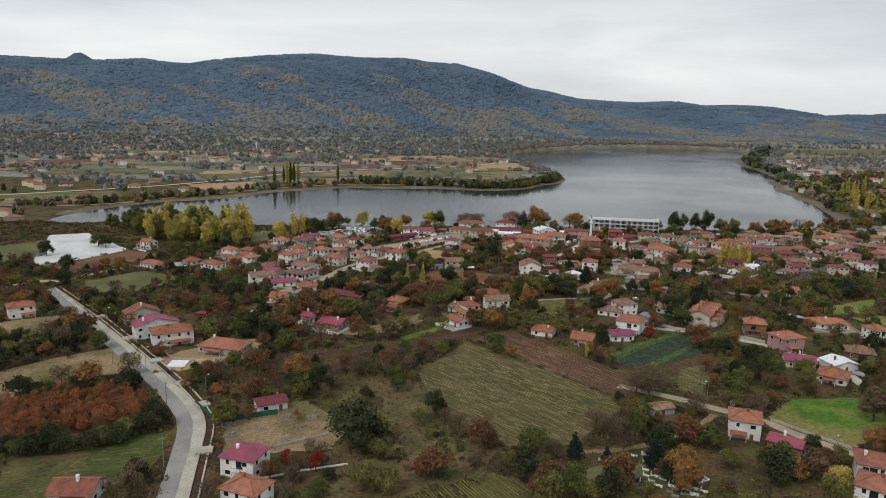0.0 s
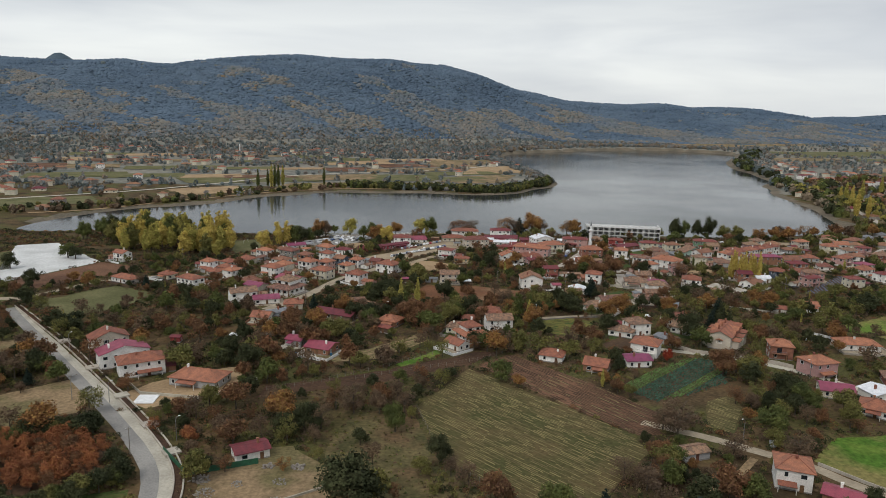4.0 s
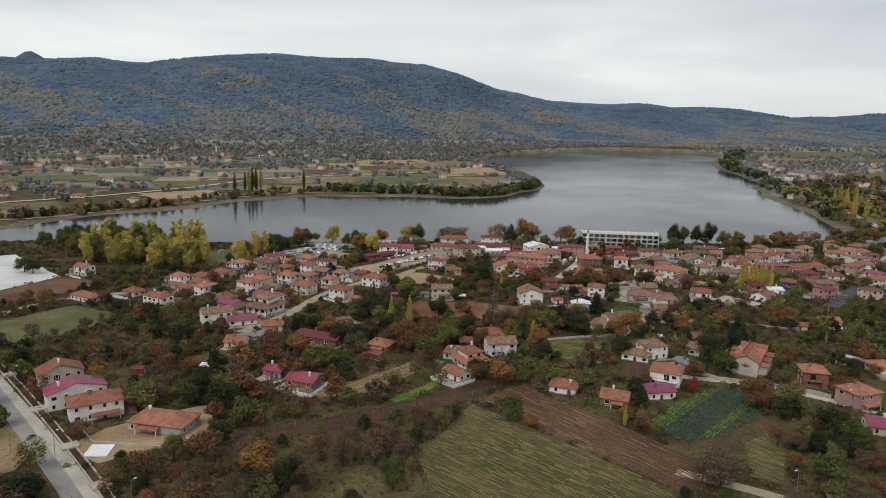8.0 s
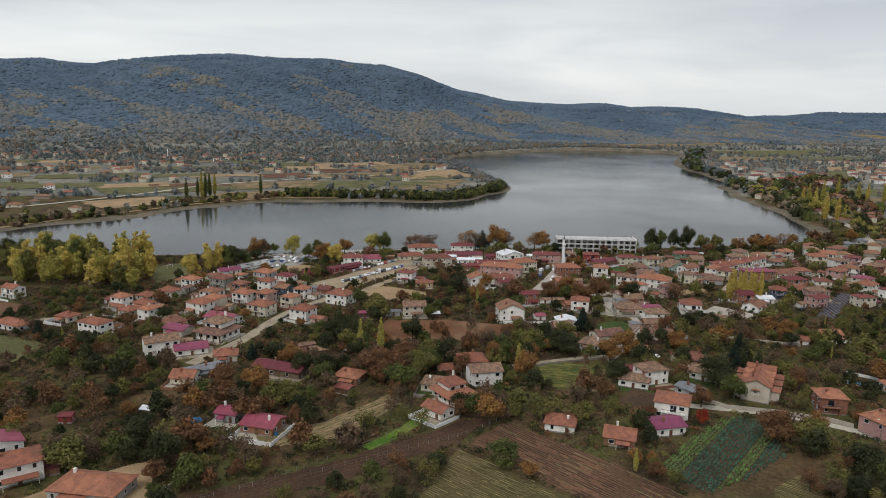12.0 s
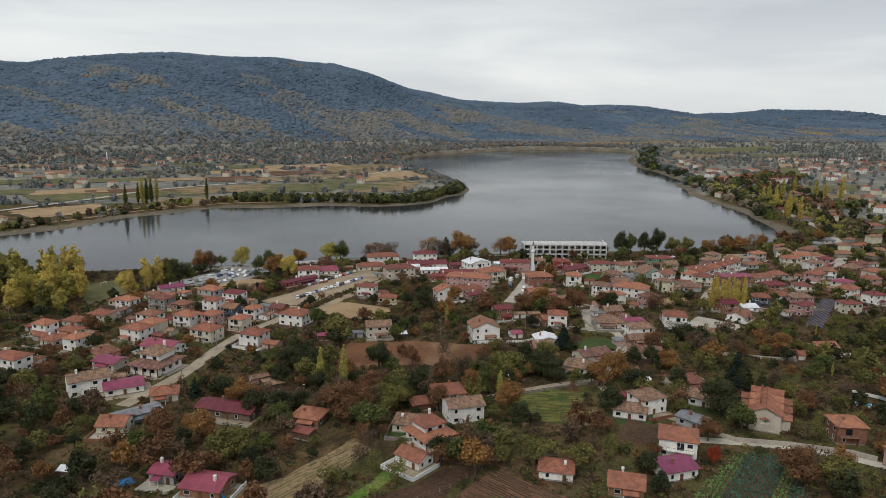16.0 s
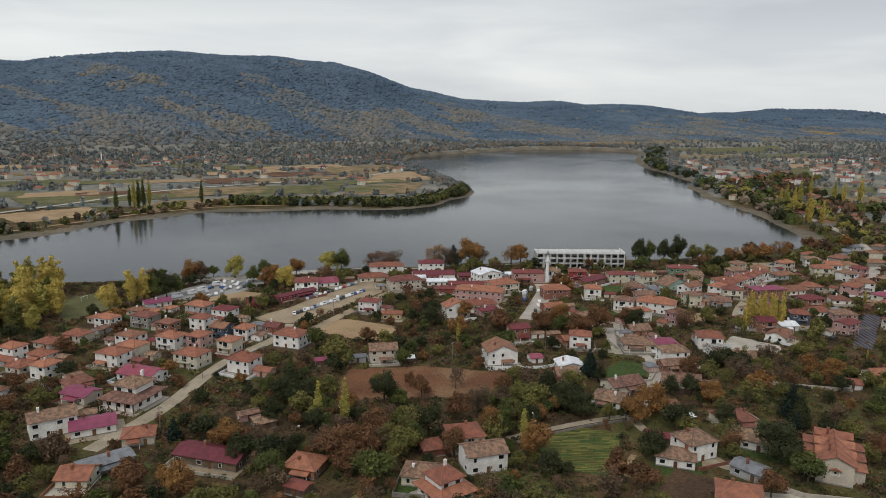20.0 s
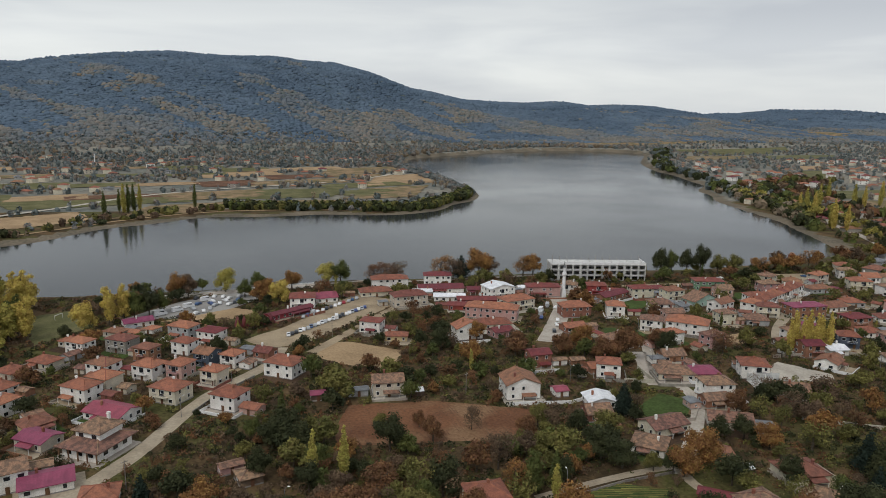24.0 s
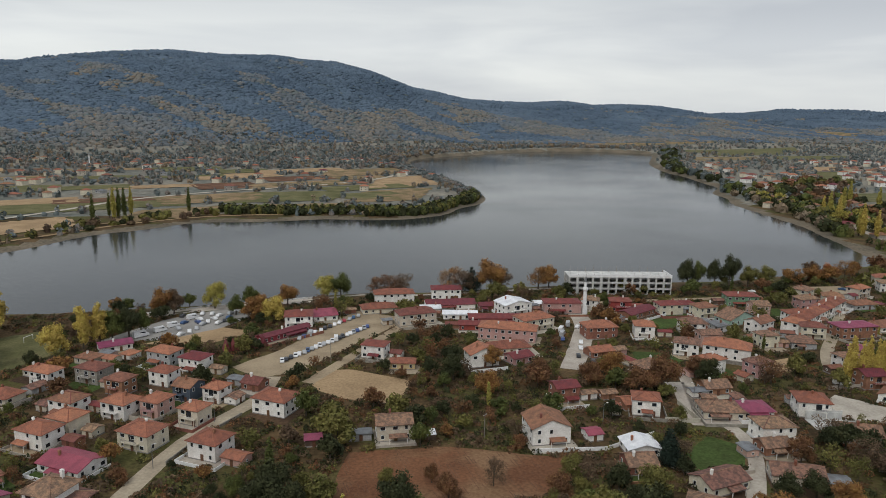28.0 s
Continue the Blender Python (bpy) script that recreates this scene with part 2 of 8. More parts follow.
mat("weedy_soil", (0.112, 0.084, 0.039), (0.072, 0.070, 0.027), 0.06, 0.95, 0.5, 1.0, 0.0, amp=1.3, coords="World")
# leaves and bark
for leaf, a, c in (
    ("dark_green", (0.056, 0.060, 0.026), (0.030, 0.036, 0.017)),
    ("green", (0.103, 0.114, 0.033), (0.062, 0.076, 0.026)),
    ("olive", (0.169, 0.151, 0.047), (0.103, 0.101, 0.033)),
    ("rust", (0.189, 0.094, 0.046), (0.117, 0.065, 0.035)),
    ("orange", (0.278, 0.143, 0.049), (0.176, 0.092, 0.038)),
    ("brown", (0.158, 0.104, 0.064), (0.092, 0.064, 0.043)),
    ("russet", (0.310, 0.120, 0.050), (0.200, 0.080, 0.038)),
    ("yellow", (0.520, 0.400, 0.100), (0.390, 0.295, 0.080)),
    ("lime", (0.390, 0.335, 0.085), (0.265, 0.235, 0.062)),
    ("red", (0.270, 0.045, 0.022), (0.180, 0.035, 0.020)),
    ("pine", (0.022, 0.034, 0.024), (0.015, 0.024, 0.018)),
):
    mat("leaf_" + leaf, a, c, 0.16, 0.9, 0.0, 2.5, 0.0, island=0.42, hue=0.03, spec=0.15)
mat("bark", (0.10, 0.08, 0.06), (0.065, 0.052, 0.04), 1.5, 0.95, 0.4, 8, 0.3)
mat("cabbage_light", (0.150, 0.235, 0.070), (0.110, 0.18, 0.058), 0.3, 0.8, 0.0, 3, 0.0, island=0.6)
mat("cabbage_leaf", (0.065, 0.135, 0.088), (0.048, 0.105, 0.070), 0.3, 0.8, 0.0, 3, 0.0, island=0.6)
# hill woods in blue-grey, with the aerial haze painted into the base colours
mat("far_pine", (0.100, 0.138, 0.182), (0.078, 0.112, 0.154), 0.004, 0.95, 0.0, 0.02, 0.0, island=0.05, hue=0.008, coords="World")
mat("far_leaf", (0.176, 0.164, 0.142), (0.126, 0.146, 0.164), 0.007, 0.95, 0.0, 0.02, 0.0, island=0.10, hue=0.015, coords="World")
# leaf tones for far trees, greyed by haze painted into the colour
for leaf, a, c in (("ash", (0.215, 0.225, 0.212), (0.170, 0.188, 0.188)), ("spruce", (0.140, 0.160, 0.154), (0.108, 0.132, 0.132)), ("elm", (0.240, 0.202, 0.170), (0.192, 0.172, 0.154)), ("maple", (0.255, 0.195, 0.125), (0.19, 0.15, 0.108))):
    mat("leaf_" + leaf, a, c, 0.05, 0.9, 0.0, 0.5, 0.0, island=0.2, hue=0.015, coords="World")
mat("raw_block", (0.50, 0.50, 0.48), (0.38, 0.38, 0.37), 0.4, 0.95, 0.3, 3, 0.25, courses=0.2)
mat("bare_concrete", (0.60, 0.59, 0.56), (0.44, 0.44, 0.42), 0.2, 0.9, 0.2, 2, 0.1)
mat("white_paint", (0.80, 0.80, 0.79), (0.70, 0.70, 0.69), 0.5, 0.6, 0.0, 4, 0.08)
mat("plank_grey", (0.26, 0.23, 0.195), (0.18, 0.158, 0.135), 0.8, 0.9, 0.3, 5, 0.4)
mat("tarp_blue", (0.03, 0.19, 0.36), (0.025, 0.15, 0.30), 0.8, 0.5, 0.2, 4, 0.1)
mat("fence_green", (0.03, 0.12, 0.07), (0.025, 0.09, 0.055), 0.8, 0.6, 0.1, 4, 0.1)
mat("rubble_stone", (0.30, 0.275, 0.24), (0.19, 0.172, 0.15), 0.8, 0.9, 0.4, 4, 0.3)
mat("tyre_rubber", (0.02, 0.02, 0.02), (0.014, 0.014, 0.014), 2, 0.8, 0.0, 6, 0.1)
for paint, c in (("white", (0.72, 0.72, 0.72)), ("silver", (0.38, 0.39, 0.40)), ("dark", (0.03, 0.033, 0.04)), ("red", (0.32, 0.03, 0.03)), ("blue", (0.04, 0.08, 0.19))):
    mat("paint_" + paint, c, tuple(v * 0.85 for v in c), 0.5, 0.3, 0.0, 3, 0.1, spec=0.5)

water_mat = bpy.data.materials.new("lake_water")
water_mat.use_nodes = True
n, l = water_mat.node_tree.nodes, water_mat.node_tree.links
b = n["Principled BSDF"]
b.inputs["Base Color"].default_value = (0.034, 0.037, 0.037, 1)
b.inputs["Roughness"].default_value, b.inputs["IOR"].default_value = 0.10, 1.33
b.inputs["Specular IOR Level"].default_value = 0.34
geo, stretch = n.new("ShaderNodeNewGeometry"), n.new("ShaderNodeMapping")
stretch.inputs["Scale"].default_value = (0.35, 0.8, 1.0)
waves, bp = n.new("ShaderNodeTexNoise"), n.new("ShaderNodeBump")
waves.inputs["Scale"].default_value, waves.inputs["Detail"].default_value = 0.9, 4.0
bp.inputs["Strength"].default_value, bp.inputs["Distance"].default_value = 0.22, 0.25
calm, ruffle = n.new("ShaderNodeTexNoise"), n.new("ShaderNodeMapRange")
calm.inputs["Scale"].default_value, calm.inputs["Detail"].default_value = 0.0045, 3.0
ruffle.inputs["From Min"].default_value, ruffle.inputs["From Max"].default_value = 0.36, 0.66
ruffle.inputs["To Min"].default_value, ruffle.inputs["To Max"].default_value = 0.03, 0.20
l.new(geo.outputs["Position"], stretch.inputs["Vector"])
l.new(stretch.outputs["Vector"], waves.inputs["Vector"])
l.new(geo.outputs["Position"], calm.inputs["Vector"])
l.new(calm.outputs["Fac"], ruffle.inputs["Value"])
l.new(ruffle.outputs["Result"], b.inputs["Roughness"])
l.new(waves.outputs["Fac"], bp.inputs["Height"])
l.new(bp.outputs["Normal"], b.inputs["Normal"])
MATS["lake_water"] = water_mat


# ---- mesh helpers ----
def mesh_from(name, verts, faces, *materials, slots=None, smooth=False):
    me = bpy.data.meshes.new(name)
    me.from_pydata([tuple(v) for v in verts], [], faces)
    for m in materials:
        me.materials.append(MATS[m])
    if slots is not None:
        me.polygons.foreach_set("material_index", slots)
    if smooth:
        me.polygons.foreach_set("use_smooth", [True] * len(me.polygons))
    me.update()
    return me


def mesh_arrays(name, verts, faces, *materials, slots=None):
    """A large mesh from arrays: faces is (n, 3) or (n, 4)."""
    me = bpy.data.meshes.new(name)
    k = faces.shape[1]
    me.vertices.add(len(verts))
    me.vertices.foreach_set("co", np.asarray(verts, np.float32).ravel())
    me.loops.add(faces.size)
    me.loops.foreach_set("vertex_index", faces.astype(np.int32).ravel())
    me.polygons.add(len(faces))
    me.polygons.foreach_set("loop_start", np.arange(0, faces.size, k, dtype=np.int32))
    for m in materials:
        me.materials.append(MATS[m])
    if slots is not None:
        me.polygons.foreach_set("material_index", np.asarray(slots, np.int32))
    me.update(calc_edges=True)
    me.validate()
    return me


class Build:
    """Collects boxes, prisms and rings into one mesh."""

    def __init__(self):
        self.v, self.f, self.s = [], [], []

    def add(self, verts, faces, slot=0):
        o = len(self.v)
        self.v += [tuple(p) for p in verts]
        self.f += [tuple(i + o for i in f) for f in faces]
        self.s += [slot] * len(faces)
        return self

    def box(self, x0, y0, z0, x1, y1, z1, slot=0, top=1.0):
        cx, cy = (x0 + x1) / 2, (y0 + y1) / 2
        lo = [(x0, y0, z0), (x1, y0, z0), (x1, y1, z0), (x0, y1, z0)]
        hi = [(cx + (x - cx) * top, cy + (y - cy) * top, z1) for x, y, _ in lo]
        return self.add(lo + hi, [(3, 2, 1, 0), (4, 5, 6, 7), (0, 1, 5, 4), (1, 2, 6, 5), (2, 3, 7, 6), (3, 0, 4, 7)], slot)

    def tube(self, rings, sides=8, slot=0):
        """rings: (x, y, z, radius) from bottom to top."""
        vs, fs = [], []
        for x, y, z, r in rings:
            vs += [(x + r * math.cos(2 * math.pi * i / sides), y + r * math.sin(2 * math.pi * i / sides), z) for i in range(sides)]
        for k in range(len(rings) - 1):
            fs += [(k * sides + i, k * sides + (i + 1) % sides, (k + 1) * sides + (i + 1) % sides, (k + 1) * sides + i) for i in range(sides)]
        fs += [tuple(range(sides))[::-1], tuple(range((len(rings) - 1) * sides, len(rings) * sides))]
        return self.add(vs, fs, slot)

    def mesh(self, name, *materials, smooth=False):
        return mesh_from(name, self.v, self.f, *materials, slots=self.s, smooth=smooth)


def part(name, me, parent, label="", at=None):
    ob = new(name, me)
    ob.parent = parent
    if at is not None:
        ob.matrix_basis = at
    return tagged(ob, label)


def root(name, x, y, z, rz, label, category, group="", size=1.0):
    ob = new(name)
    ob.empty_display_size = 0.5
    ob.matrix_basis = pose(x, y, z, 0, 0, rz)
    ob.scale = (size, size, size)
    return tagged(ob, label, category, group)


# ---- lie of the land ----
def smooth_line(points, rounds=2, closed=True):
    p = np.array(points, float)
    for _ in range(rounds):
        q = np.roll(p, -1, 0)
        if not closed:
            p = np.concatenate([p[:1], np.stack([p[:-1] * 0.75 + p[1:] * 0.25, p[:-1] * 0.25 + p[1:] * 0.75], 1).reshape(-1, 2), p[-1:]])
        else:
            p = np.stack([p * 0.75 + q * 0.25, p * 0.25 + q * 0.75], 1).reshape(-1, 2)
    return p


NEAR_SHORE = [(410, 638), (367.2, 626.4), (270.9, 608.3), (231.9, 612.5), (160.1, 615.9), (73.6, 610), (45.6, 618.7), (-36.1, 603.9), (-66.7, 603.4), (-125.9, 598.6), (-180, 616), (-235, 608), (-272, 598), (-300, 604)]
FAR_SHORE = [(-302, 632), (-281, 688), (-246, 738), (-219, 747), (-201, 761), (-182, 776), (-166, 810), (-146, 838), (-117, 852), (-98, 873), (-77, 889), (-40, 885), (-3, 887), (36, 896), (72, 884), (101, 881), (130, 891), (158, 911), (181, 958), (209, 978), (236, 1042), (236, 1121), (239, 1232), (232, 1275), (220, 1451), (245, 1690), (366, 1797), (605, 1975), (756, 2003)]
RIGHT_SHORE = [(850, 1935), (892, 1862), (805, 1700), (715, 1552), (642, 1348), (643, 1295), (606, 1179), (596, 1117), (537, 1054), (533, 1006), (500, 951), (488, 892), (477, 834), (466, 784), (450, 747), (436, 705), (418, 662)]
LAKE = smooth_line(NEAR_SHORE + FAR_SHORE + RIGHT_SHORE)


def shore_distance(x, y):
    """Metres from the lake's shore, positive on land."""
    x, y = np.asarray(x, float), np.asarray(y, float)
    best, inside = np.full(x.shape, 1e18), np.zeros(x.shape, bool)
    for (ax, ay), (bx, by) in zip(LAKE, np.roll(LAKE, -1, 0)):
        dx, dy = bx - ax, by - ay
        t = np.clip(((x - ax) * dx + (y - ay) * dy) / (dx * dx + dy * dy + 1e-9), 0, 1)
        best = np.minimum(best, (x - ax - t * dx) ** 2 + (y - ay - t * dy) ** 2)
        if dy:
            inside ^= ((ay > y) != (by > y)) & (x < ax + (y - ay) * dx / dy)
    d = np.sqrt(best)
    return np.where(inside, -d, d)


def ease(v):
    v = np.clip(v, 0, 1)
    return v * v * (3 - 2 * v)


RIDGE_X = [-4800, -2400, -1633, -1502, -1216, -1060, -949, -843, -697, -529, -376, -201, -19, 63, 188, 316, 469, 559, 685, 836, 955, 1088, 1200, 1338, 1453, 1584, 1719, 1867, 1910, 2131, 2304, 2447, 2568, 2686, 3200, 4800]
RIDGE_H = [240, 257, 253, 248, 242, 253, 240, 237, 262, 279, 288, 277, 280, 268, 263, 234, 178, 163, 136, 129, 126, 135, 118, 125, 124, 108, 79, 61, 79, 96, 95, 119, 105, 89, 83, 63]


def wobble(x, y, size):
    """A cheap smooth unevenness between -1 and 1."""
    a, c = x / size, y / size
    return (np.sin(a * 1.7 + 2.1 * np.sin(c * 0.9)) + np.sin(c * 1.9 + 1.7 * np.sin(a * 1.1 + 0.6)) + np.sin((a + c) * 2.7 + 1.3)) / 3


def land(x, y):
    """The height of the ground."""
    x, y = np.asarray(x, float), np.asarray(y, float)
    d = shore_distance(x, y)
    south = np.maximum(1.2 + 0.0185 * (580 - y), 1.0)
    plain = 1.2 + 0.006 * np.maximum(y - 900, 0) + 0.6 * wobble(x, y, 90) * ease((y - 700) / 300)
    h = np.where(y < 640, south, plain)
    ridge = np.interp(x, RIDGE_X, RIDGE_H)
    foot = 1890 + 160 * np.sin(x / 420.0) - 190 * ease((400 - x) / 800)
    rise = ease((y - foot) / (3000 - foot)) * ease((4300 - y) / 900 * 0.7 + 0.35)
    h = h + (ridge - 13) * rise + (14 * wobble(x, y, 170) + 5 * wobble(x + 90, y, 60)) * rise * (1 - ease((y - 2600) / 350)) * np.minimum(ridge / 200, 1)
    # a lone far peak behind the ridge
    h = h + 300 * np.exp(-(((x + 1905) / 230) ** 2 + ((y - 4350) / 260) ** 2) ** 0.7)
    on = np.where(d > 0, 0.12 + (h - 0.12) * ease(d / 14), -1.6 * ease(-d / 10))
    return on


def gz(x, y):
    if y < 572:
        return 1.2 + 0.0185 * (580 - y)
    return float(land(np.array([x]), np.array([y]))[0])


def spaced(parts):
    out = []
    for a, c, step in parts:
        out.append(np.arange(a, c, step))
    out.append(np.array([parts[-1][1]]))
    return np.concatenate(out)


gx = spaced([(-4800, -2000, 140), (-2000, -700, 36), (-700, 900, 7), (900, 2800, 36), (2800, 4800, 140)])
gy = spaced([(-700, 100, 50), (100, 560, 11.5), (560, 1000, 6), (1000, 2060, 11), (2060, 3100, 26), (3100, 4700, 100)])
X, Y = np.meshgrid(gx, gy)
Zs = land(X, Y)
nx, ny = len(gx), len(gy)
idx = np.arange(nx * ny).reshape(ny, nx)
quads = np.stack([idx[:-1, :-1], idx[:-1, 1:], idx[1:, 1:], idx[1:, :-1]], -1).reshape(-1, 4)
qx, qy = (X[:-1, :-1] + X[1:, 1:]) / 2, (Y[:-1, :-1] + Y[1:, 1:]) / 2
qz = (Zs[:-1, :-1] + Zs[1:, 1:]) / 2
qd = shore_distance(qx, qy)
slot = np.zeros(qx.shape, int)
slot[(qy > 930) | (qx > 560) & (qy > 700)] = 3
slot[(qd < 13 + 6 * wobble(qx, qy, 40)) & (qy > 640)] = 1
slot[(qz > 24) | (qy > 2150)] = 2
ground = tagged(new("ground", mesh_arrays("ground", np.stack([X, Y, Zs], -1).reshape(-1, 3), quads, "meadow", "mud_shore", "hazed_floor", "plain", slots=slot.ravel())),
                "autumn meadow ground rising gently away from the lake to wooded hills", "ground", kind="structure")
ground.data.polygons.foreach_set("use_smooth", [True] * len(ground.data.polygons))
wx = np.array([-420, 960, 960, -420.0])
wy = np.array([560, 560, 2080, 2080.0])
tagged(new("water", mesh_arrays("water", np.stack([wx, wy, 0 * wx], -1), np.array([[0, 1, 2, 3]]), "lake_water")), "calm grey lake water mirroring the overcast sky", "lake", kind="structure")


# ---- what covers the ground ----
LANES = []  # points along the lanes, which stay in sight
BLOCKS = []  # circles that trees and bushes keep clear of
AREAS = []  # open fields, yards and lots


def in_polygon(x, y, pts):
    x, y = np.asarray(x, float), np.asarray(y, float)
    inside = np.zeros(x.shape, bool)
    for (ax, ay), (bx, by) in zip(pts, np.roll(pts, -1, 0)):
        if ay != by:
            inside ^= ((ay > y) != (by > y)) & (x < ax + (y - ay) * (bx - ax) / (by - ay))
    return inside


def patch(name, pts, material, label, category="field", lift=0.06, clear=True, ragged=0.5):
    """A field or yard laid on the ground, with a slightly ragged edge."""
    p = np.array(pts, float)
    if clear:
        AREAS.append(p)
    edge = []
    for a, c in zip(p, np.roll(p, -1, 0)):
        k = max(1, int(np.hypot(*(c - a)) / 4))
        edge += [a + (c - a) * i / k for i in range(k)]
    e = np.array(edge)
    e = e + np.stack([wobble(e[:, 0] * 9, e[:, 1] * 9, 11), wobble(e[:, 1] * 8, e[:, 0] * 8, 13)], -1) * ragged
    z = land(e[:, 0], e[:, 1]) + lift
    return tagged(new(name, mesh_from(name, np.column_stack([e, z]), [tuple(range(len(e)))], material)), label, category, kind="structure")


def ribbon(name, line, width, material, label, category="road", lift=0.10, block=True, rounds=2):
    c = smooth_line(line, rounds, closed=False)
    d = np.gradient(c, axis=0)
    n_ = np.stack([-d[:, 1], d[:, 0]], -1) / np.maximum(np.hypot(d[:, 0], d[:, 1]), 1e-6)[:, None]
    wob = 1 + 0.06 * wobble(c[:, 0] * 5, c[:, 1] * 5, 9)[:, None]
    a, b_ = c + n_ * width / 2 * wob, c - n_ * width / 2 * wob
    if name in ("lane", "street"):
        for q0, q1 in zip(c[:-1], c[1:]):
            LANES.extend(q0 + (q1 - q0) * f_ for f_ in np.linspace(0, 1, 4))
    if block:
        for q0, q1 in zip(c[:-1], c[1:]):
            k = max(1, int(np.hypot(*(q1 - q0)) / width))
            BLOCKS.extend((*(q0 + (q1 - q0) * i / k), width * 0.62 + 1.0) for i in range(k))
    v = np.concatenate([np.column_stack([a, land(*a.T) + lift]), np.column_stack([b_, land(*b_.T) + lift])])
    k = len(c)
    return tagged(new(name, mesh_from(name, v, [(i, k + i, k + i + 1, i + 1) for i in range(k - 1)], material)), label, category, kind="structure")


def furrows(field, pts, angle, step, width, height, material, label="", gap=0.0, seed=1):
    """Crop or plough rows as low ridges along one direction, cut to the field's edge."""
    rng = np.random.default_rng(seed)
    p = np.array(pts, float)
    u = np.array([math.cos(radians(angle)), math.sin(radians(angle))])
    w = np.array([-u[1], u[0]])
    s0, s1 = (p @ w).min(), (p @ w).max()
    vs, fs = [], []
    for s in np.arange(s0 + step / 2, s1, step):
        cuts = []
        for a, c in zip(p, np.roll(p, -1, 0)):
            da, dc = a @ w - s, c @ w - s
            if da * dc < 0:
                q = a + (c - a) * da / (da - dc)
                cuts.append(q @ u)
        cuts.sort()
        for lo, hi in zip(cuts[::2], cuts[1::2]):
            t = lo + 0.4
            while t < hi - 1:
                e = min(t + rng.uniform(1.0, 5.5), hi - 0.3)
                if rng.random() > gap:
                    ss = s + rng.uniform(-0.13, 0.13) * step
                    o = len(vs)
                    hh = height * rng.uniform(0.6, 1.3)
                    for tt in (t, e):
                        for off, up in ((-width / 2, 0.03), (0, hh), (width / 2, 0.03)):
                            q = u * tt + w * (ss + off)
                            vs.append((q[0], q[1], up))
                    fs += [(o, o + 3, o + 4, o + 1), (o + 1, o + 4, o + 5, o + 2)]
                t = e
    v = np.array(vs)
    v[:, 2] += land(v[:, 0], v[:, 1]) + 0.06
    ob = new("crop_row", mesh_arrays("crop_row", v, np.array(fs), material))
    ob.parent = field
    ob.matrix_parent_inverse = field.matrix_basis.inverted()
    return tagged(ob, label, kind="stuff")


STRIPED = [(29.2, 281.8), (8.9, 245.8), (15.4, 208.2), (32.9, 186.7), (52.3, 187.1), (73.7, 212.6), (72.4, 224.6), (54.7, 249.4)]
PLOUGH = [(33.2, 285.3), (47.1, 299.1), (71.3, 267.3), (86.8, 240.5), (81.8, 224.3), (74.5, 223.7), (55.7, 250.5)]
CABBAGE = [(119.6, 294.6), (131.9, 289.1), (121.1, 266.5), (104.6, 256.4), (88.9, 249.7), (81.7, 260.2), (84.9, 267.4), (101.9, 282.5)]
RED_FIELD = [(18.1, 419.4), (47.5, 417.2), (79.6, 403.3), (70.1, 382.3), (12.8, 388.6), (11.6, 398.2)]
STRIP = [(66.8, 347.6), (82.4, 352.7), (95.2, 346.7), (89.3, 335.6), (79, 321.7), (66.3, 329.9)]
GREEN_CROP = [(-97.6, 178.7), (-77, 191.6), (-62.8, 195.5), (-59.8, 183.2), (-60.5, 162.9), (-82.2, 156.8), (-94.5, 157.9)]
f = patch("striped_field", STRIPED, "weedy_soil", "weedy field with many straight rows of dry straw-coloured stalks")
furrows(f, STRIPED, 129, 0.8, 0.24, 0.2, "straw", "straw-coloured crop rows", 0.42, 3)
f = patch("ploughed_field", PLOUGH, "ploughed", "brown ploughed field beside the stubble")
furrows(f, PLOUGH, 122, 1.0, 0.6, 0.16, "garden_soil", "dark plough furrows", 0.25, 4)
furrows(f, PLOUGH, 122, 2.3, 0.35, 0.12, "straw", "stray straw along the furrows", 0.6, 14)
f = patch("cabbage_field", CABBAGE, "garden_soil", "cabbage field with straight green rows")
f = patch("red_field", RED_FIELD, "red_soil", "bare red-brown field with faint tractor lines")
furrows(f, RED_FIELD, 96, 0.9, 0.22, 0.06, "ploughed", "faint stubble lines", 0.72, 5)
f = patch("garden_field", STRIP, "lawn_green", "green vegetable strip between garden trees")
furrows(f, STRIP, -14, 0.95, 0.45, 0.22, "leaf_olive", "low green crop rows", 0.12, 16)
f = patch("crop_field", GREEN_CROP, "rough_grass", "low green crop field beside the road")
furrows(f, GREEN_CROP, 14, 0.8, 0.4, 0.2, "leaf_green", "low crop rows", 0.45, 7)
furrows(f, [p for p in GREEN_CROP if p[0] > -90], 14, 0.6, 0.3, 0.16, "lawn_green", "fresh green crop rows", 0.2, 8)
patch("sand_lot", [(11.9, 490), (25.1, 489.8), (45.8, 473.1), (41.8, 461.8), (35.9, 452.6), (19.4, 460.5), (9.1, 472.9)], "sand", "bare tan earth lot edged with bushes", "lot")
patch("car_park", [(-20.5, 500.9), (-0.7, 520), (14.1, 544), (35, 576.7), (58.9, 557.5), (46.8, 541.5), (25.7, 515.9), (5.8, 490.6), (-10.2, 486.6)], "gravel_lot", "pale gravel car park in front of the lakeside restaurants", "car park")
ASPHALT = np.array([(-80.3, 542.8), (-56.3, 576.1), (-30.9, 592.5), (-9.7, 584), (-28.3, 557.7), (-49.9, 542.2)])
patch("car_park", ASPHALT, "asphalt", "grey asphalt car park by the waterfront", "car park")
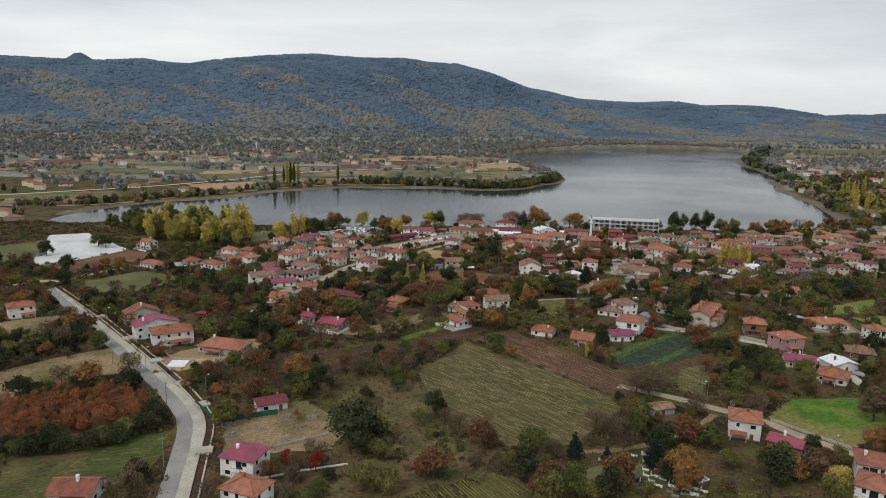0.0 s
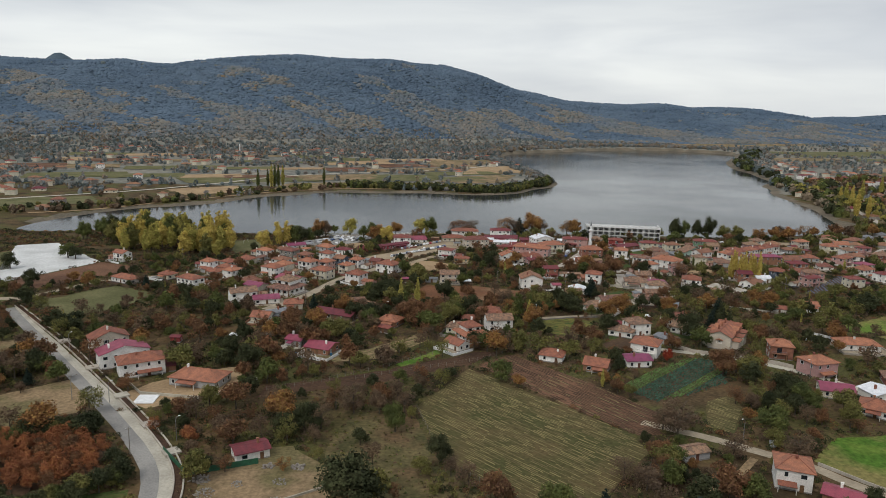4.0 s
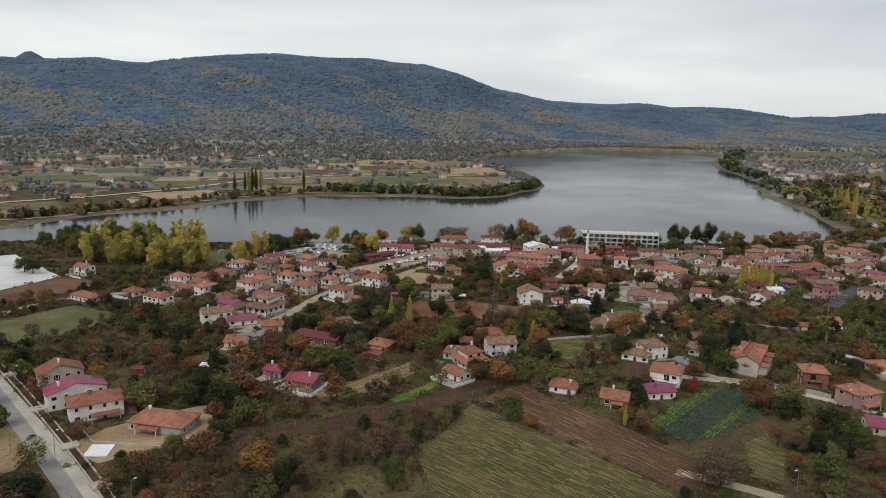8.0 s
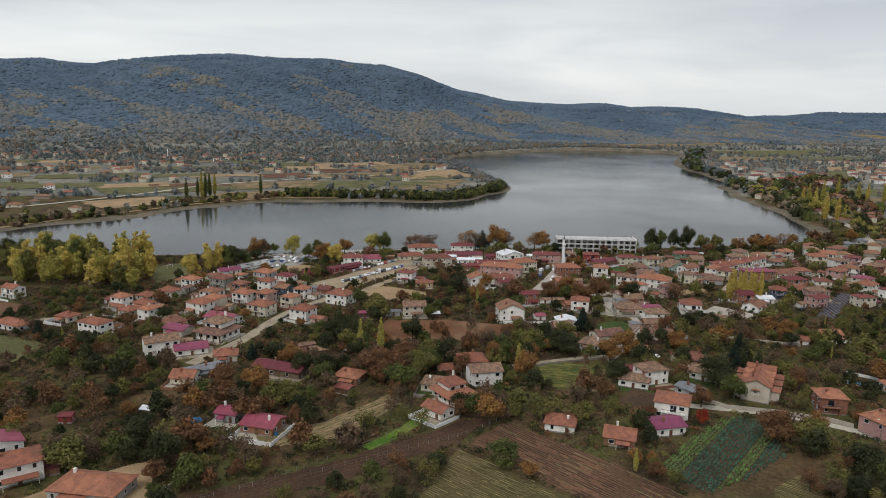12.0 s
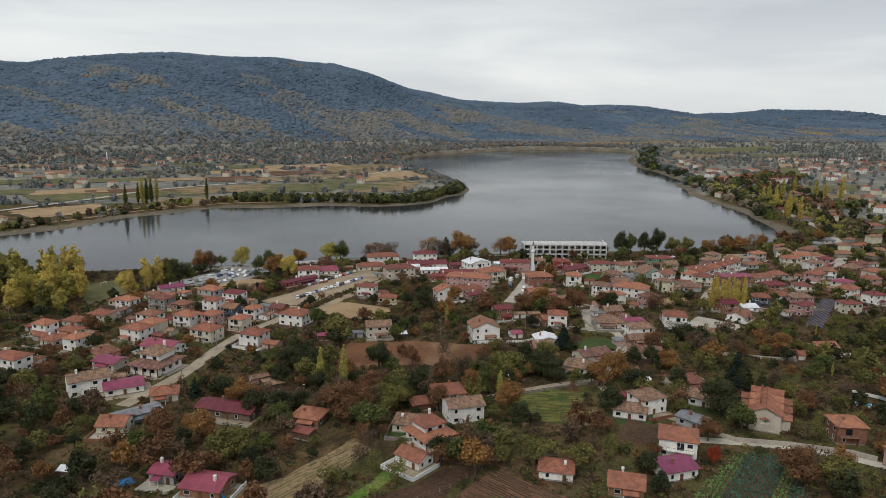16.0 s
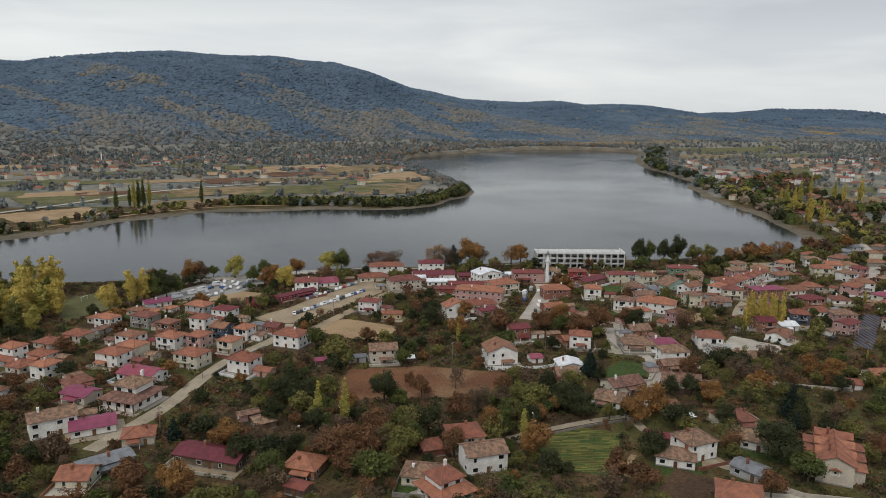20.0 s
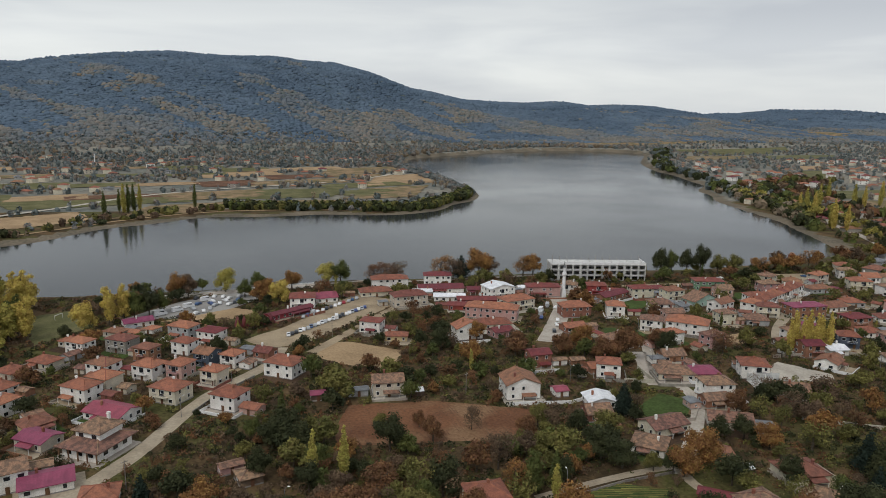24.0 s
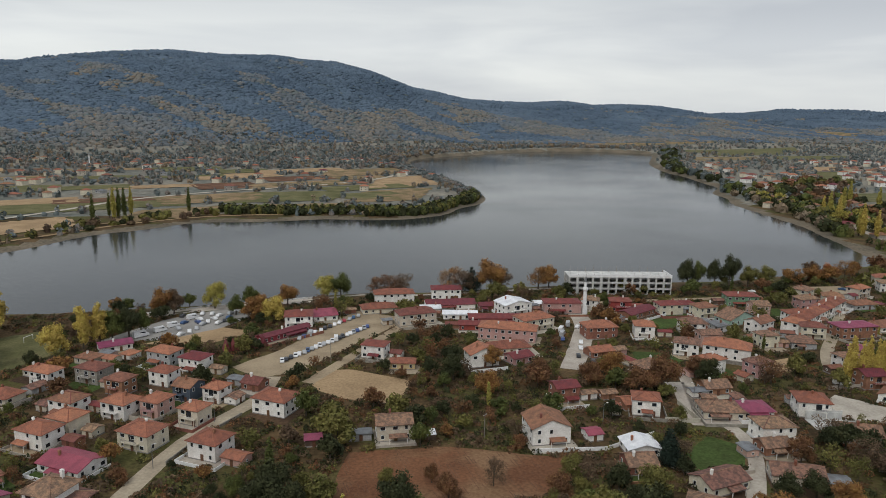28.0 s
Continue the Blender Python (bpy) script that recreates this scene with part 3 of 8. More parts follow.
patch("terrace", [(-60.7, 537.4), (-49.9, 542.2), (-28.3, 557.7), (-13.2, 548.9), (-32.9, 531.7)], "sand", "reddish paved terrace beside the car park", "terrace", lift=0.09)
patch("lawn", [(113.7, 399), (127.1, 409.1), (134.1, 399.5), (126.5, 389.2), (109.5, 389.3)], "lawn_green", "fenced green lawn between village lanes", "lawn")
patch("grass_field", [(118.1, 206.9), (134, 221.3), (164.4, 223.7), (153.8, 201.2), (132.3, 184.4), (124.6, 195.1)], "fresh_grass", "bright green grass field beside the lane", "field")
ORCHARD = [(-121.9, 211.6), (-110, 221.6), (-91, 227.6), (-77, 217.4), (-73.3, 203.3), (-80.1, 194.3), (-92.3, 192.2), (-104.6, 186.5)]
patch("orchard_ground", ORCHARD, "garden_soil", "bare earth under the russet orchard", "orchard")
patch("rough_meadow", [(-11.6, 143.6), (16.3, 147.1), (30.9, 183.6), (13.4, 208.1), (6.9, 246.7), (-10.9, 241.2), (-18.5, 215.4), (-10.4, 199.4), (-16.1, 182.4)], "rough_grass", "rough dry meadow with worn tracks", "meadow", clear=False, ragged=2)
LOW_CROP = [(1.0, 153.0), (3.0, 159.0), (16.9, 166.0), (27.2, 171.8), (34.1, 168.2), (36.9, 159.4), (37.9, 153.4)]
f = patch("crop_field", LOW_CROP, "weedy_soil", "small weedy plot with green crop rows")
furrows(f, LOW_CROP, 118, 0.9, 0.4, 0.24, "leaf_olive", "low green crop rows", 0.25, 41)
PITCH = [(-124.3, 556.6), (-102.1, 568.1), (-88.8, 532.5), (-106.2, 507.5)]
patch("playing_field", PITCH, "pasture", "green playing field between poplars and houses", "field", ragged=1.5)
patch("grass_strip", [(44.9, 172.2), (62.1, 177.1), (71.8, 174.9), (64.1, 169.2), (46.4, 166.3)], "pasture", "green grass beside a field track", ragged=1.5)
patch("grass_field", [(211.7, 342), (255.8, 362.6), (234.6, 333.2), (208.2, 327)], "fresh_grass", "green pasture among the houses", ragged=1.5)
patch("stubble_field", [(-143.1, 237.6), (-123.7, 259), (-109.4, 271.6), (-95.9, 250.9), (-95.6, 242.1), (-110.4, 230.9), (-117.4, 222.5), (-127.5, 210)], "stubble", "tan harvested field")
patch("stubble_field", [(-180.8, 297.7), (-147.9, 319), (-139.7, 304.6), (-146.2, 288.3), (-162.3, 273.9)], "stubble", "tan harvested field behind a hedge")
patch("sheeted_field", [(-260, 531.1), (-237.6, 543.2), (-181.2, 475.9), (-209.5, 420), (-222.4, 433.2)], "white_sheet", "field covered with white plastic sheeting")
patch("ploughed_field", [(-207.6, 418.9), (-180.3, 475.9), (-148, 458.7), (-185, 404.8)], "ploughed", "brown field beside the white sheeting")
patch("meadow_field", [(-173.6, 376.9), (-148.2, 412.7), (-124.9, 396.8), (-127.3, 368.3), (-147.8, 348.6)], "pasture", "grazed green meadow with dark tufts", ragged=1.5)
patch("meadow_field", [(-285.6, 459.9), (-252.4, 509), (-224.2, 454.2), (-250.3, 412.9)], "pasture", "green field beside the sheeting", ragged=1.5)
patch("dirt_yard", [(-38.1, 217.7), (-26.4, 218.6), (-10.4, 199.4), (-16.1, 184.3), (-43.4, 180.5), (-47.5, 201.5)], "stubble", "bare yard with heaps of stone and timber", "yard", ragged=1.5)
DARK = [(-43.9, 254.2), (-9.9, 265.2), (28.1, 284.9), (44, 300), (33.7, 301.3), (9.7, 287.1), (-14, 274.2), (-41.4, 264.8)]
f = patch("ploughed_field", DARK, "dark_plough", "dark brown ploughed strip", ragged=1.5)
furrows(f, DARK, 24, 1.5, 0.5, 0.2, "garden_soil", "dark plough furrows", 0.35, 25)
SMALL = [(97.3, 229.9), (106.8, 250), (119.2, 256.8), (116.4, 244.3), (104.3, 224.9)]
f = patch("garden_plot", SMALL, "weedy_soil", "small weedy plot with straw rows")
furrows(f, SMALL, 129, 0.9, 0.28, 0.18, "straw", "straw-coloured rows", 0.2, 33)
PLOT = [(-26.3, 288.2), (-4.6, 293.1), (16.2, 316.5), (12.6, 326.2), (-8, 305.3), (-28.5, 297.5)]
f = patch("garden_plot", PLOT, "stubble", "dry garden plot with rows of cut stalks", ragged=1)
furrows(f, PLOT, 40, 1.2, 0.5, 0.3, "straw", "pale cut stalks", 0.35, 24)
patch("grass_strip", [(1.7, 286.5), (8.2, 292.4), (21, 306.3), (23.4, 302.6), (11.6, 290.1), (3.9, 283.9)], "fresh_grass", "narrow strip of bright grass beside the fence")
patch("yard", [(-89.3, 255), (-75.6, 245.3), (-51.1, 262), (-53.5, 284.2), (-59.3, 283.8), (-81.9, 267.7)], "sand", "bare house yard with a low wall", "yard")
patch("yard", [(94, 303.8), (108.5, 311.1), (100.1, 322.3), (85.2, 309.4)], "garden_soil", "brown earth yard", "yard")
patch("yard", [(176.9, 418.7), (191.5, 431.3), (202.8, 414), (195.7, 404), (182.6, 408.6)], "concrete", "pale paved yard beside poplars", "yard")
BEDS = [(229.8, 404.4), (238.1, 401.1), (287.0, 447.4), (282.0, 454.3)]
f = patch("market_garden", BEDS, "garden_soil", "dark field under black plastic rows", "field")
furrows(f, BEDS, 72, 2.2, 1.1, 0.3, "wall_slate", "black plastic bed covers", 0.05, 51)
patch("grass_field", [(217.1, 323.2), (269.6, 335.8), (282.5, 308), (235.2, 293.1)], "fresh_grass", "green pasture behind the trees", "field", ragged=2)
patch("car_park", [(275.6, 569.8), (286.8, 585.6), (325.6, 582.2), (318.8, 568.9), (296.1, 567.2)], "gravel_lot", "pale gravel car park behind the waterfront trees", "car park")
patch("sand_lot", [(181.3, 457.8), (187.4, 466.1), (205.9, 471.2), (204, 460.9), (191, 454.3)], "sand", "dry tan garden lot", "lot")
patch("lawn", [(161.8, 520.1), (169.1, 535), (207.1, 537.7), (196.5, 516.2)], "lawn_green", "green lawn below the waterfront street", "lawn")
patch("lawn", [(138.8, 479.6), (142.9, 490.1), (156.9, 484.8), (158.1, 472.6)], "lawn_green", "small green lawn behind a house", "lawn")
patch("lawn", [(238.3, 525.3), (246.9, 542.6), (262.6, 539.5), (256.1, 522.3)], "lawn_green", "green lawn beside the row houses", "lawn")
patch("yard", [(203, 520.8), (210.5, 535.9), (218.2, 532.2), (210.7, 518.2)], "concrete", "pale concrete yard", "yard")
for k in range(34):
    # long narrow fields of the far plain
    fx, fy = -560 + (k % 9) * 92 + (k * 37 % 41), 1020 + (k // 9) * 118 + (k * 53 % 47)
    fw, fd, tilt = 34 + (k * 29 % 40), 16 + (k * 17 % 22), radians(12 + (k * 7 % 9))
    q = [(fx + u * fw * math.cos(tilt) - v * fd * math.sin(tilt), fy + u * fw * math.sin(tilt) + v * fd * math.cos(tilt)) for u, v in ((-1, -1), (1, -1), (1, 1), (-1, 1))]
    if min(float(shore_distance(*c)) for c in q) > 22:
        patch("far_field", q, ("stubble", "pasture", "ploughed", "pasture", "sand")[k * 3 % 5], ("dry tan", "pale green", "ploughed brown", "pale green", "pale sandy")[k * 3 % 5] + " strip field on the far plain", lift=0.55, ragged=2)
patch("waterfront", [(-73.3, 586.9), (-34, 600.2), (46.7, 612.8), (73.7, 605.9), (151.6, 610.1), (151.7, 605.1), (57.2, 601.6), (-28.9, 591.6), (-71.1, 578.9)], "concrete", "pale paved promenade along the lake", "promenade", lift=0.15)
for k, (pts, m, lab) in enumerate((
    ([(-155.7, 880.9), (-69, 922.5), (-50.3, 990), (-137.9, 961.8)], "stubble", "tan lakeside field"),
    ([(-49.2, 925.6), (52.2, 929.9), (61.6, 992.5), (-40.3, 991.6)], "stubble", "tan lakeside field"),
    ([(-229.9, 827.3), (-169.7, 869.2), (-194.3, 928.6), (-267.6, 879.7)], "sand", "pale lakeside field"),
    ([(66.8, 993.4), (145.7, 1010.5), (187.3, 1131.7), (91.4, 1094.4)], "stubble", "field on the headland"),
    ([(101.5, 1127), (203.2, 1166.4), (209.1, 1293.6), (131.5, 1256.9)], "sand", "pale field on the headland"),
    ([(-70.4, 1007.1), (50.8, 1016.2), (70.2, 1111.6), (-62, 1098.1)], "pasture", "green field on the headland"),
    ([(-259.6, 942.9), (-99.6, 992.1), (-120.4, 1068), (-297.2, 1008.5)], "pasture", "green field before the far village"),
    ([(46.9, 1270.6), (184.6, 1331), (194, 1437.8), (66, 1387.4)], "stubble", "dry field on the far shore"),
    ([(-397.5, 713), (-292.4, 752.9), (-320.4, 806.2), (-432.9, 764.3)], "pasture", "green field beyond the inlet"),
    ([(799.2, 2062.7), (1238.3, 2124.4), (1316.4, 2262.8), (826.3, 2191.8)], "stubble", "tan field at the head of the lake"),
    ([(1317.3, 2199.6), (2130.5, 2364.7), (2256.3, 2550.3), (1364.9, 2343.7)], "stubble", "tan field at the head of the lake"),
    ([(978, 1411), (1033, 1410), (958, 1322), (912, 1324)], "sand", "pale field between far houses"),
    ([(905, 1310), (963, 1307), (821, 1130), (784, 1135)], "pasture", "green field between far houses"),
    ([(720, 1014), (820, 1022), (746, 936), (660, 942)], "pasture", "green field behind the poplars"),
    ([(654, 921), (734, 914), (664, 836), (635, 869)], "stubble", "tan field behind the poplars"),
    ([(1100, 1884), (1327, 1940), (1182, 1752), (962, 1713)], "pasture", "long green field behind the shore"),
    ([(820, 1560), (1010, 1600), (1060, 1690), (900, 1680)], "stubble", "long tan field behind the shore"),
    ([(1040, 1580), (1240, 1610), (1330, 1720), (1110, 1700)], "pasture", "long green field behind the shore"),
    ([(969.5, 1824.5), (1319.4, 1867.4), (1400.6, 1992.5), (1012.1, 1933.4)], "pasture", "green field behind the shore"),
)):
    patch("far_field", pts, m, lab, lift=0.5, ragged=4)

AREAS.append(np.array([(86.8, 238.3), (82, 258.4), (105.6, 256.4), (124.4, 267.8), (130.7, 262.2), (112.1, 240.3)]))

# roads
ribbon("road", [(-44.6, 118.0), (-52.4, 165.1), (-55.4, 183.2), (-59.4, 201.3), (-65.9, 213.9), (-78.2, 231.9), (-94.8, 254.2), (-115.0, 280.8), (-139.4, 313.2), (-162.8, 343.4), (-178.7, 364.9)], 4.4, "asphalt", "narrow grey asphalt road bending past the houses")
ribbon("road_shoulder", [(-41.5, 118.0), (-49.0, 165.1), (-51.9, 183.2), (-55.2, 201.4), (-62.2, 214.8), (-74.2, 233.0), (-91.0, 255.5), (-111.7, 282.4), (-137.1, 315.1), (-161.0, 344.6), (-177.6, 366.2)], 3.6, "concrete", "pale gravel shoulder beside the asphalt", lift=0.08)
ribbon("field_track", [(-181.8, 381.1), (-192.7, 384.1), (-207, 367.9), (-247.5, 349.8)], 6, "dirt_road", "pale dirt track")
ribbon("field_track", [(-180.7, 384.8), (-162.2, 422.7), (-137.6, 436.9), (-117.6, 437)], 4, "dirt_road", "pale dirt track past the meadow")
ribbon("lane", [(78.5, 233.3), (93.4, 223.2), (99.8, 217.7), (107.3, 211.1), (116, 203.7), (120.3, 194.8), (126.9, 186.1), (132.4, 179.3), (141.1, 170.6)], 4.2, "dirt_road", "pale concrete lane between hedges")
ribbon("footpath", [(102.1, 208.7), (89.6, 195.7), (77.1, 188.8), (64.7, 183.9), (52.3, 183.1)], 2.2, "stubble", "worn earth path through grass")
ribbon("street", [(-60.3, 364.8), (-48.2, 386.3), (-42.5, 397.9), (-34.2, 423.9), (-25.8, 442.2), (-14.8, 456.6), (-7.9, 466.9), (-4.2, 487)], 5.6, "dirt_road", "pale dusty village street between houses")
ribbon("lane", [(106.5, 363), (102.7, 351.6), (103.8, 342.3), (107.8, 334.2), (111, 324.8), (114.9, 317.9), (121.2, 314.5)], 3.2, "dirt_road", "pale lane past garden walls")
ribbon("footpath", [(92, 331.8), (87.6, 327.3), (84.1, 320)], 1.8, "stubble", "worn double track beside the crop")
ribbon("lane", [(102.4, 353), (108.5, 361.1), (123.1, 378.9), (136.3, 398.7), (138.9, 413.8), (135, 425.8), (141.5, 441.2), (149.7, 460.8)], 4.5, "concrete", "pale concrete village lane")
ribbon("street", [(109.2, 473.8), (125.7, 503.4), (140.1, 531.9), (144.1, 552.7)], 9, "concrete", "grey concrete street lined with parked cars")
ribbon("lane", [(59.5, 349.1), (85.4, 355.8), (104.4, 358)], 2.8, "dirt_road", "pale dirt lane above the gardens")
ribbon("lane", [(111, 305.1), (128, 298.9), (140.4, 292.5), (152.3, 282.1), (161.3, 270.8), (170.1, 254.6), (166.5, 233.1)], 4, "concrete", "pale lane beside a white wall")
ribbon("lane", [(8, 477.8), (27.9, 507), (49.9, 540.7), (68.1, 562.2), (99.3, 570.8), (174, 570.4), (262.2, 566.8)], 5, "gravel_lot", "dusty lakeside street")
ribbon("lane", [(211.9, 457.5), (223.5, 473.3), (247.5, 496.6), (266.3, 515.6), (287.4, 537), (307.6, 556.4), (323.3, 577.7)], 5, "dirt_road", "pale lane beside the row houses")
ribbon("street", [(130.3, 416.2), (133.8, 428.6), (139.4, 443), (141.4, 453.6)], 7, "concrete", "wide concrete opening between houses")
ribbon("shore_road", [(354.1, 525.7), (418, 589.3), (461.9, 661), (493.7, 734.9), (519.6, 809), (540.7, 894.2), (586.9, 1011.9), (648.6, 1190.9), (738.1, 1402.9)], 7, "concrete", "pale road along the far bank")
ribbon("far_road", [(-482.1, 703.6), (-381.7, 784.5), (-294.4, 856.9), (-222.7, 948.4), (-158.6, 1051.2), (-72.2, 1116), (111, 1201.3), (205.9, 1377.4)], 7, "concrete", "pale road through the lakeside fields", lift=0.6)
ribbon("shore_track", [(-326.9, 683.2), (-282.5, 704.8), (-238.1, 768.9), (-183.1, 823.8), (-136.5, 883.4), (-68.9, 917.8), (11.3, 919), (83.6, 914.1)], 5, "sand", "sandy track along the far shore", lift=0.4)


def low_wall(points, height, thick, material, label, name="garden_wall"):
    bld = Build()
    for (ax, ay), (bx, by) in zip(points, points[1:]):
        k = max(1, int(math.hypot(bx - ax, by - ay) / 4))
        for i in range(k):
            p0, p1 = Vector((ax + (bx - ax) * i / k, ay + (by - ay) * i / k)), Vector((ax + (bx - ax) * (i + 1) / k, ay + (by - ay) * (i + 1) / k))
            n_ = (p1 - p0).normalized().orthogonal() * thick / 2
            z0, z1 = gz(*p0), gz(*p1)
            q = [(p0 + n_, z0), (p0 - n_, z0), (p1 - n_, z1), (p1 + n_, z1)]
            bld.add([(*p, z - 0.4) for p, z in q] + [(*p, z + height) for p, z in q], [(3, 2, 1, 0), (4, 5, 6, 7), (0, 1, 5, 4), (2, 3, 7, 6), (1, 2, 6, 5), (3, 0, 4, 7)])
    return tagged(new(name, bld.mesh(name, material)), label, "wall")


# ---- houses ----
def window_mesh(w, h, pane):
    """One casing with a recessed opening: glazed in the same mesh, or left for a pane of its own."""
    t = 0.1
    out = [(-w / 2, 0), (w / 2, 0), (w / 2, h), (-w / 2, h)]
    inn = [(-w / 2 + t, t), (w / 2 - t, t), (w / 2 - t, h - t), (-w / 2 + t, h - t)]
    v = [(x, 0.04, z) for x, z in out] + [(x, -0.08, z) for x, z in out] + [(x, -0.08, z) for x, z in inn] + [(x, -0.01, z) for x, z in inn]
    f = [(a, (a + 1) % 4, 4 + (a + 1) % 4, 4 + a) for a in range(4)] + [(4 + a, 4 + (a + 1) % 4, 8 + (a + 1) % 4, 8 + a) for a in range(4)] + [(8 + a, 8 + (a + 1) % 4, 12 + (a + 1) % 4, 12 + a) for a in range(4)]
    bld = Build().add(v, f)
    if pane:
        bld.f.append((12, 13, 14, 15))
        bld.s.append(1)
    return bld


WINDOWS, PANES = {}, {}
for size, (w_, h_) in {"wide": (1.6, 1.3), "tall": (1.05, 1.4), "small": (0.8, 0.8)}.items():
    WINDOWS[size] = window_mesh(w_, h_, False).mesh("window", "frame_white")
    PANES[size] = Build().box(-w_ / 2 + 0.09, -0.012, 0.09, w_ / 2 - 0.09, 0.03, h_ - 0.09).mesh("pane", "glass_dark")
    WINDOWS[size + "_far"] = window_mesh(w_, h_, True).mesh("window", "frame_white", "glass_dark")
DOOR = Build().box(-0.5, -0.06, 0, 0.5, 0.04, 2.05)
for z0, z1 in ((0.2, 0.95), (1.1, 1.85)):
    DOOR.box(-0.36, -0.09, z0, 0.36, -0.05, z1)
DOOR = DOOR.mesh("door", "door_brown")
CHIMNEY = Build().box(-0.3, -0.3, -0.8, 0.3, 0.3, 1.0).box(-0.38, -0.38, 1.0, 0.38, 0.38, 1.12).box(-0.2, -0.2, 1.12, 0.2, 0.2, 1.35).box(-0.36, -0.36, 1.35, 0.36, 0.36, 1.43)
CHIMNEYS = {m: CHIMNEY.mesh("chimney", m) for m in ("wall_white", "wall_brick", "roof_orange")}
ROOF_WORDS = {"orange": "orange tiled", "brown": "brown tiled", "old": "weathered old tiled", "red": "dark red sheet", "magenta": "magenta sheet-metal", "white": "white sheet", "metal": "grey metal"}
WALL_WORDS = {"white": "white rendered", "cream": "cream rendered", "yellow": "yellow rendered", "pink": "pink rendered", "grey": "grey rendered", "slate": "dark blue-grey", "stone": "grey stone",
              "brick": "bare red brick", "wood": "brown timber", "red": "red-painted", "green": "green-painted", "mint": "pale green"}


def roof_mesh(w, d, z, pitch, kind, roof, over=0.5, thick=0.16):
    """A hipped or gabled roof slab with its eaves, and the caps along its ridge and hips as a second mesh."""
    flip = kind == "gablef"
    if flip:
        w, d = d, w
    hw, hd = w / 2 + over, d / 2 + over
    rise = math.tan(radians(pitch)) * hd
    hip = hd if kind == "hip" and hw > hd + 0.4 else (hw * 0.92 if kind == "hip" else 0.0)
    if kind == "hip" and hw <= hd + 0.4:
        rise = math.tan(radians(pitch)) * min(hw, hd)
    r = max(hw - hip, 0.02)
    top = [(-hw, -hd, z), (hw, -hd, z), (hw, hd, z), (-hw, hd, z), (-r, 0, z + rise), (r, 0, z + rise)]
    low = [(x, y, h - thick) for x, y, h in top]
    faces = [(0, 1, 5, 4), (2, 3, 4, 5), (1, 2, 5), (3, 0, 4)] if kind == "hip" else [(0, 1, 5, 4), (2, 3, 4, 5)]
    bld = Build()
    bld.add(top + low, faces + [tuple(i + 6 for i in fc[::-1]) for fc in faces])
    rim = [(0, 1), (1, 2), (2, 3), (3, 0)] if kind == "hip" else [(0, 1), (1, 5), (5, 2), (2, 3), (3, 4), (4, 0)]
    bld.add(top + low, [(b_, a, a + 6, b_ + 6) for a, b_ in rim])
    caps = Build()
    lines = [(top[4], top[5])]
    if kind == "hip":
        lines += [(top[0], top[4]), (top[3], top[4]), (top[1], top[5]), (top[2], top[5])]
    for p, q in lines:
        p, q = Vector(p), Vector(q)
        if (q - p).length < 0.3:
            continue
        ax = (q - p).normalized()
        side = ax.cross(Vector((0, 0, 1))).normalized() * 0.16
        up = side.cross(ax).normalized()
        ring = [-side - up * 0.03, -side * 0.6 + up * 0.1, side * 0.6 + up * 0.1, side - up * 0.03]
        caps.add([p + o for o in ring] + [q + o for o in ring], [(i, (i + 1) % 4, 4 + (i + 1) % 4, 4 + i) for i in range(4)] + [(3, 2, 1, 0), (4, 5, 6, 7)])
    if flip:
        for bb in (bld, caps):
            bb.v = [(-y, x, h) for x, y, h in bb.v]
    return bld.mesh("roof", "roof_" + roof), caps.mesh("ridge_cap", "roof_" + roof), rise


def open_spots(x, y, extra=0.0, fields=True):
    """Which of many places lie outside fields, roads and houses."""
    ok = np.ones(len(x), bool)
    for a in AREAS if fields else ROADS:
        ok &= ~in_polygon(x, y, a)
    for bx, by, br in BLOCKS:
        ok &= (x - bx) ** 2 + (y - by) ** 2 > (br * 0.9 + extra) ** 2
    return ok


PLACED, ROADS = [], []


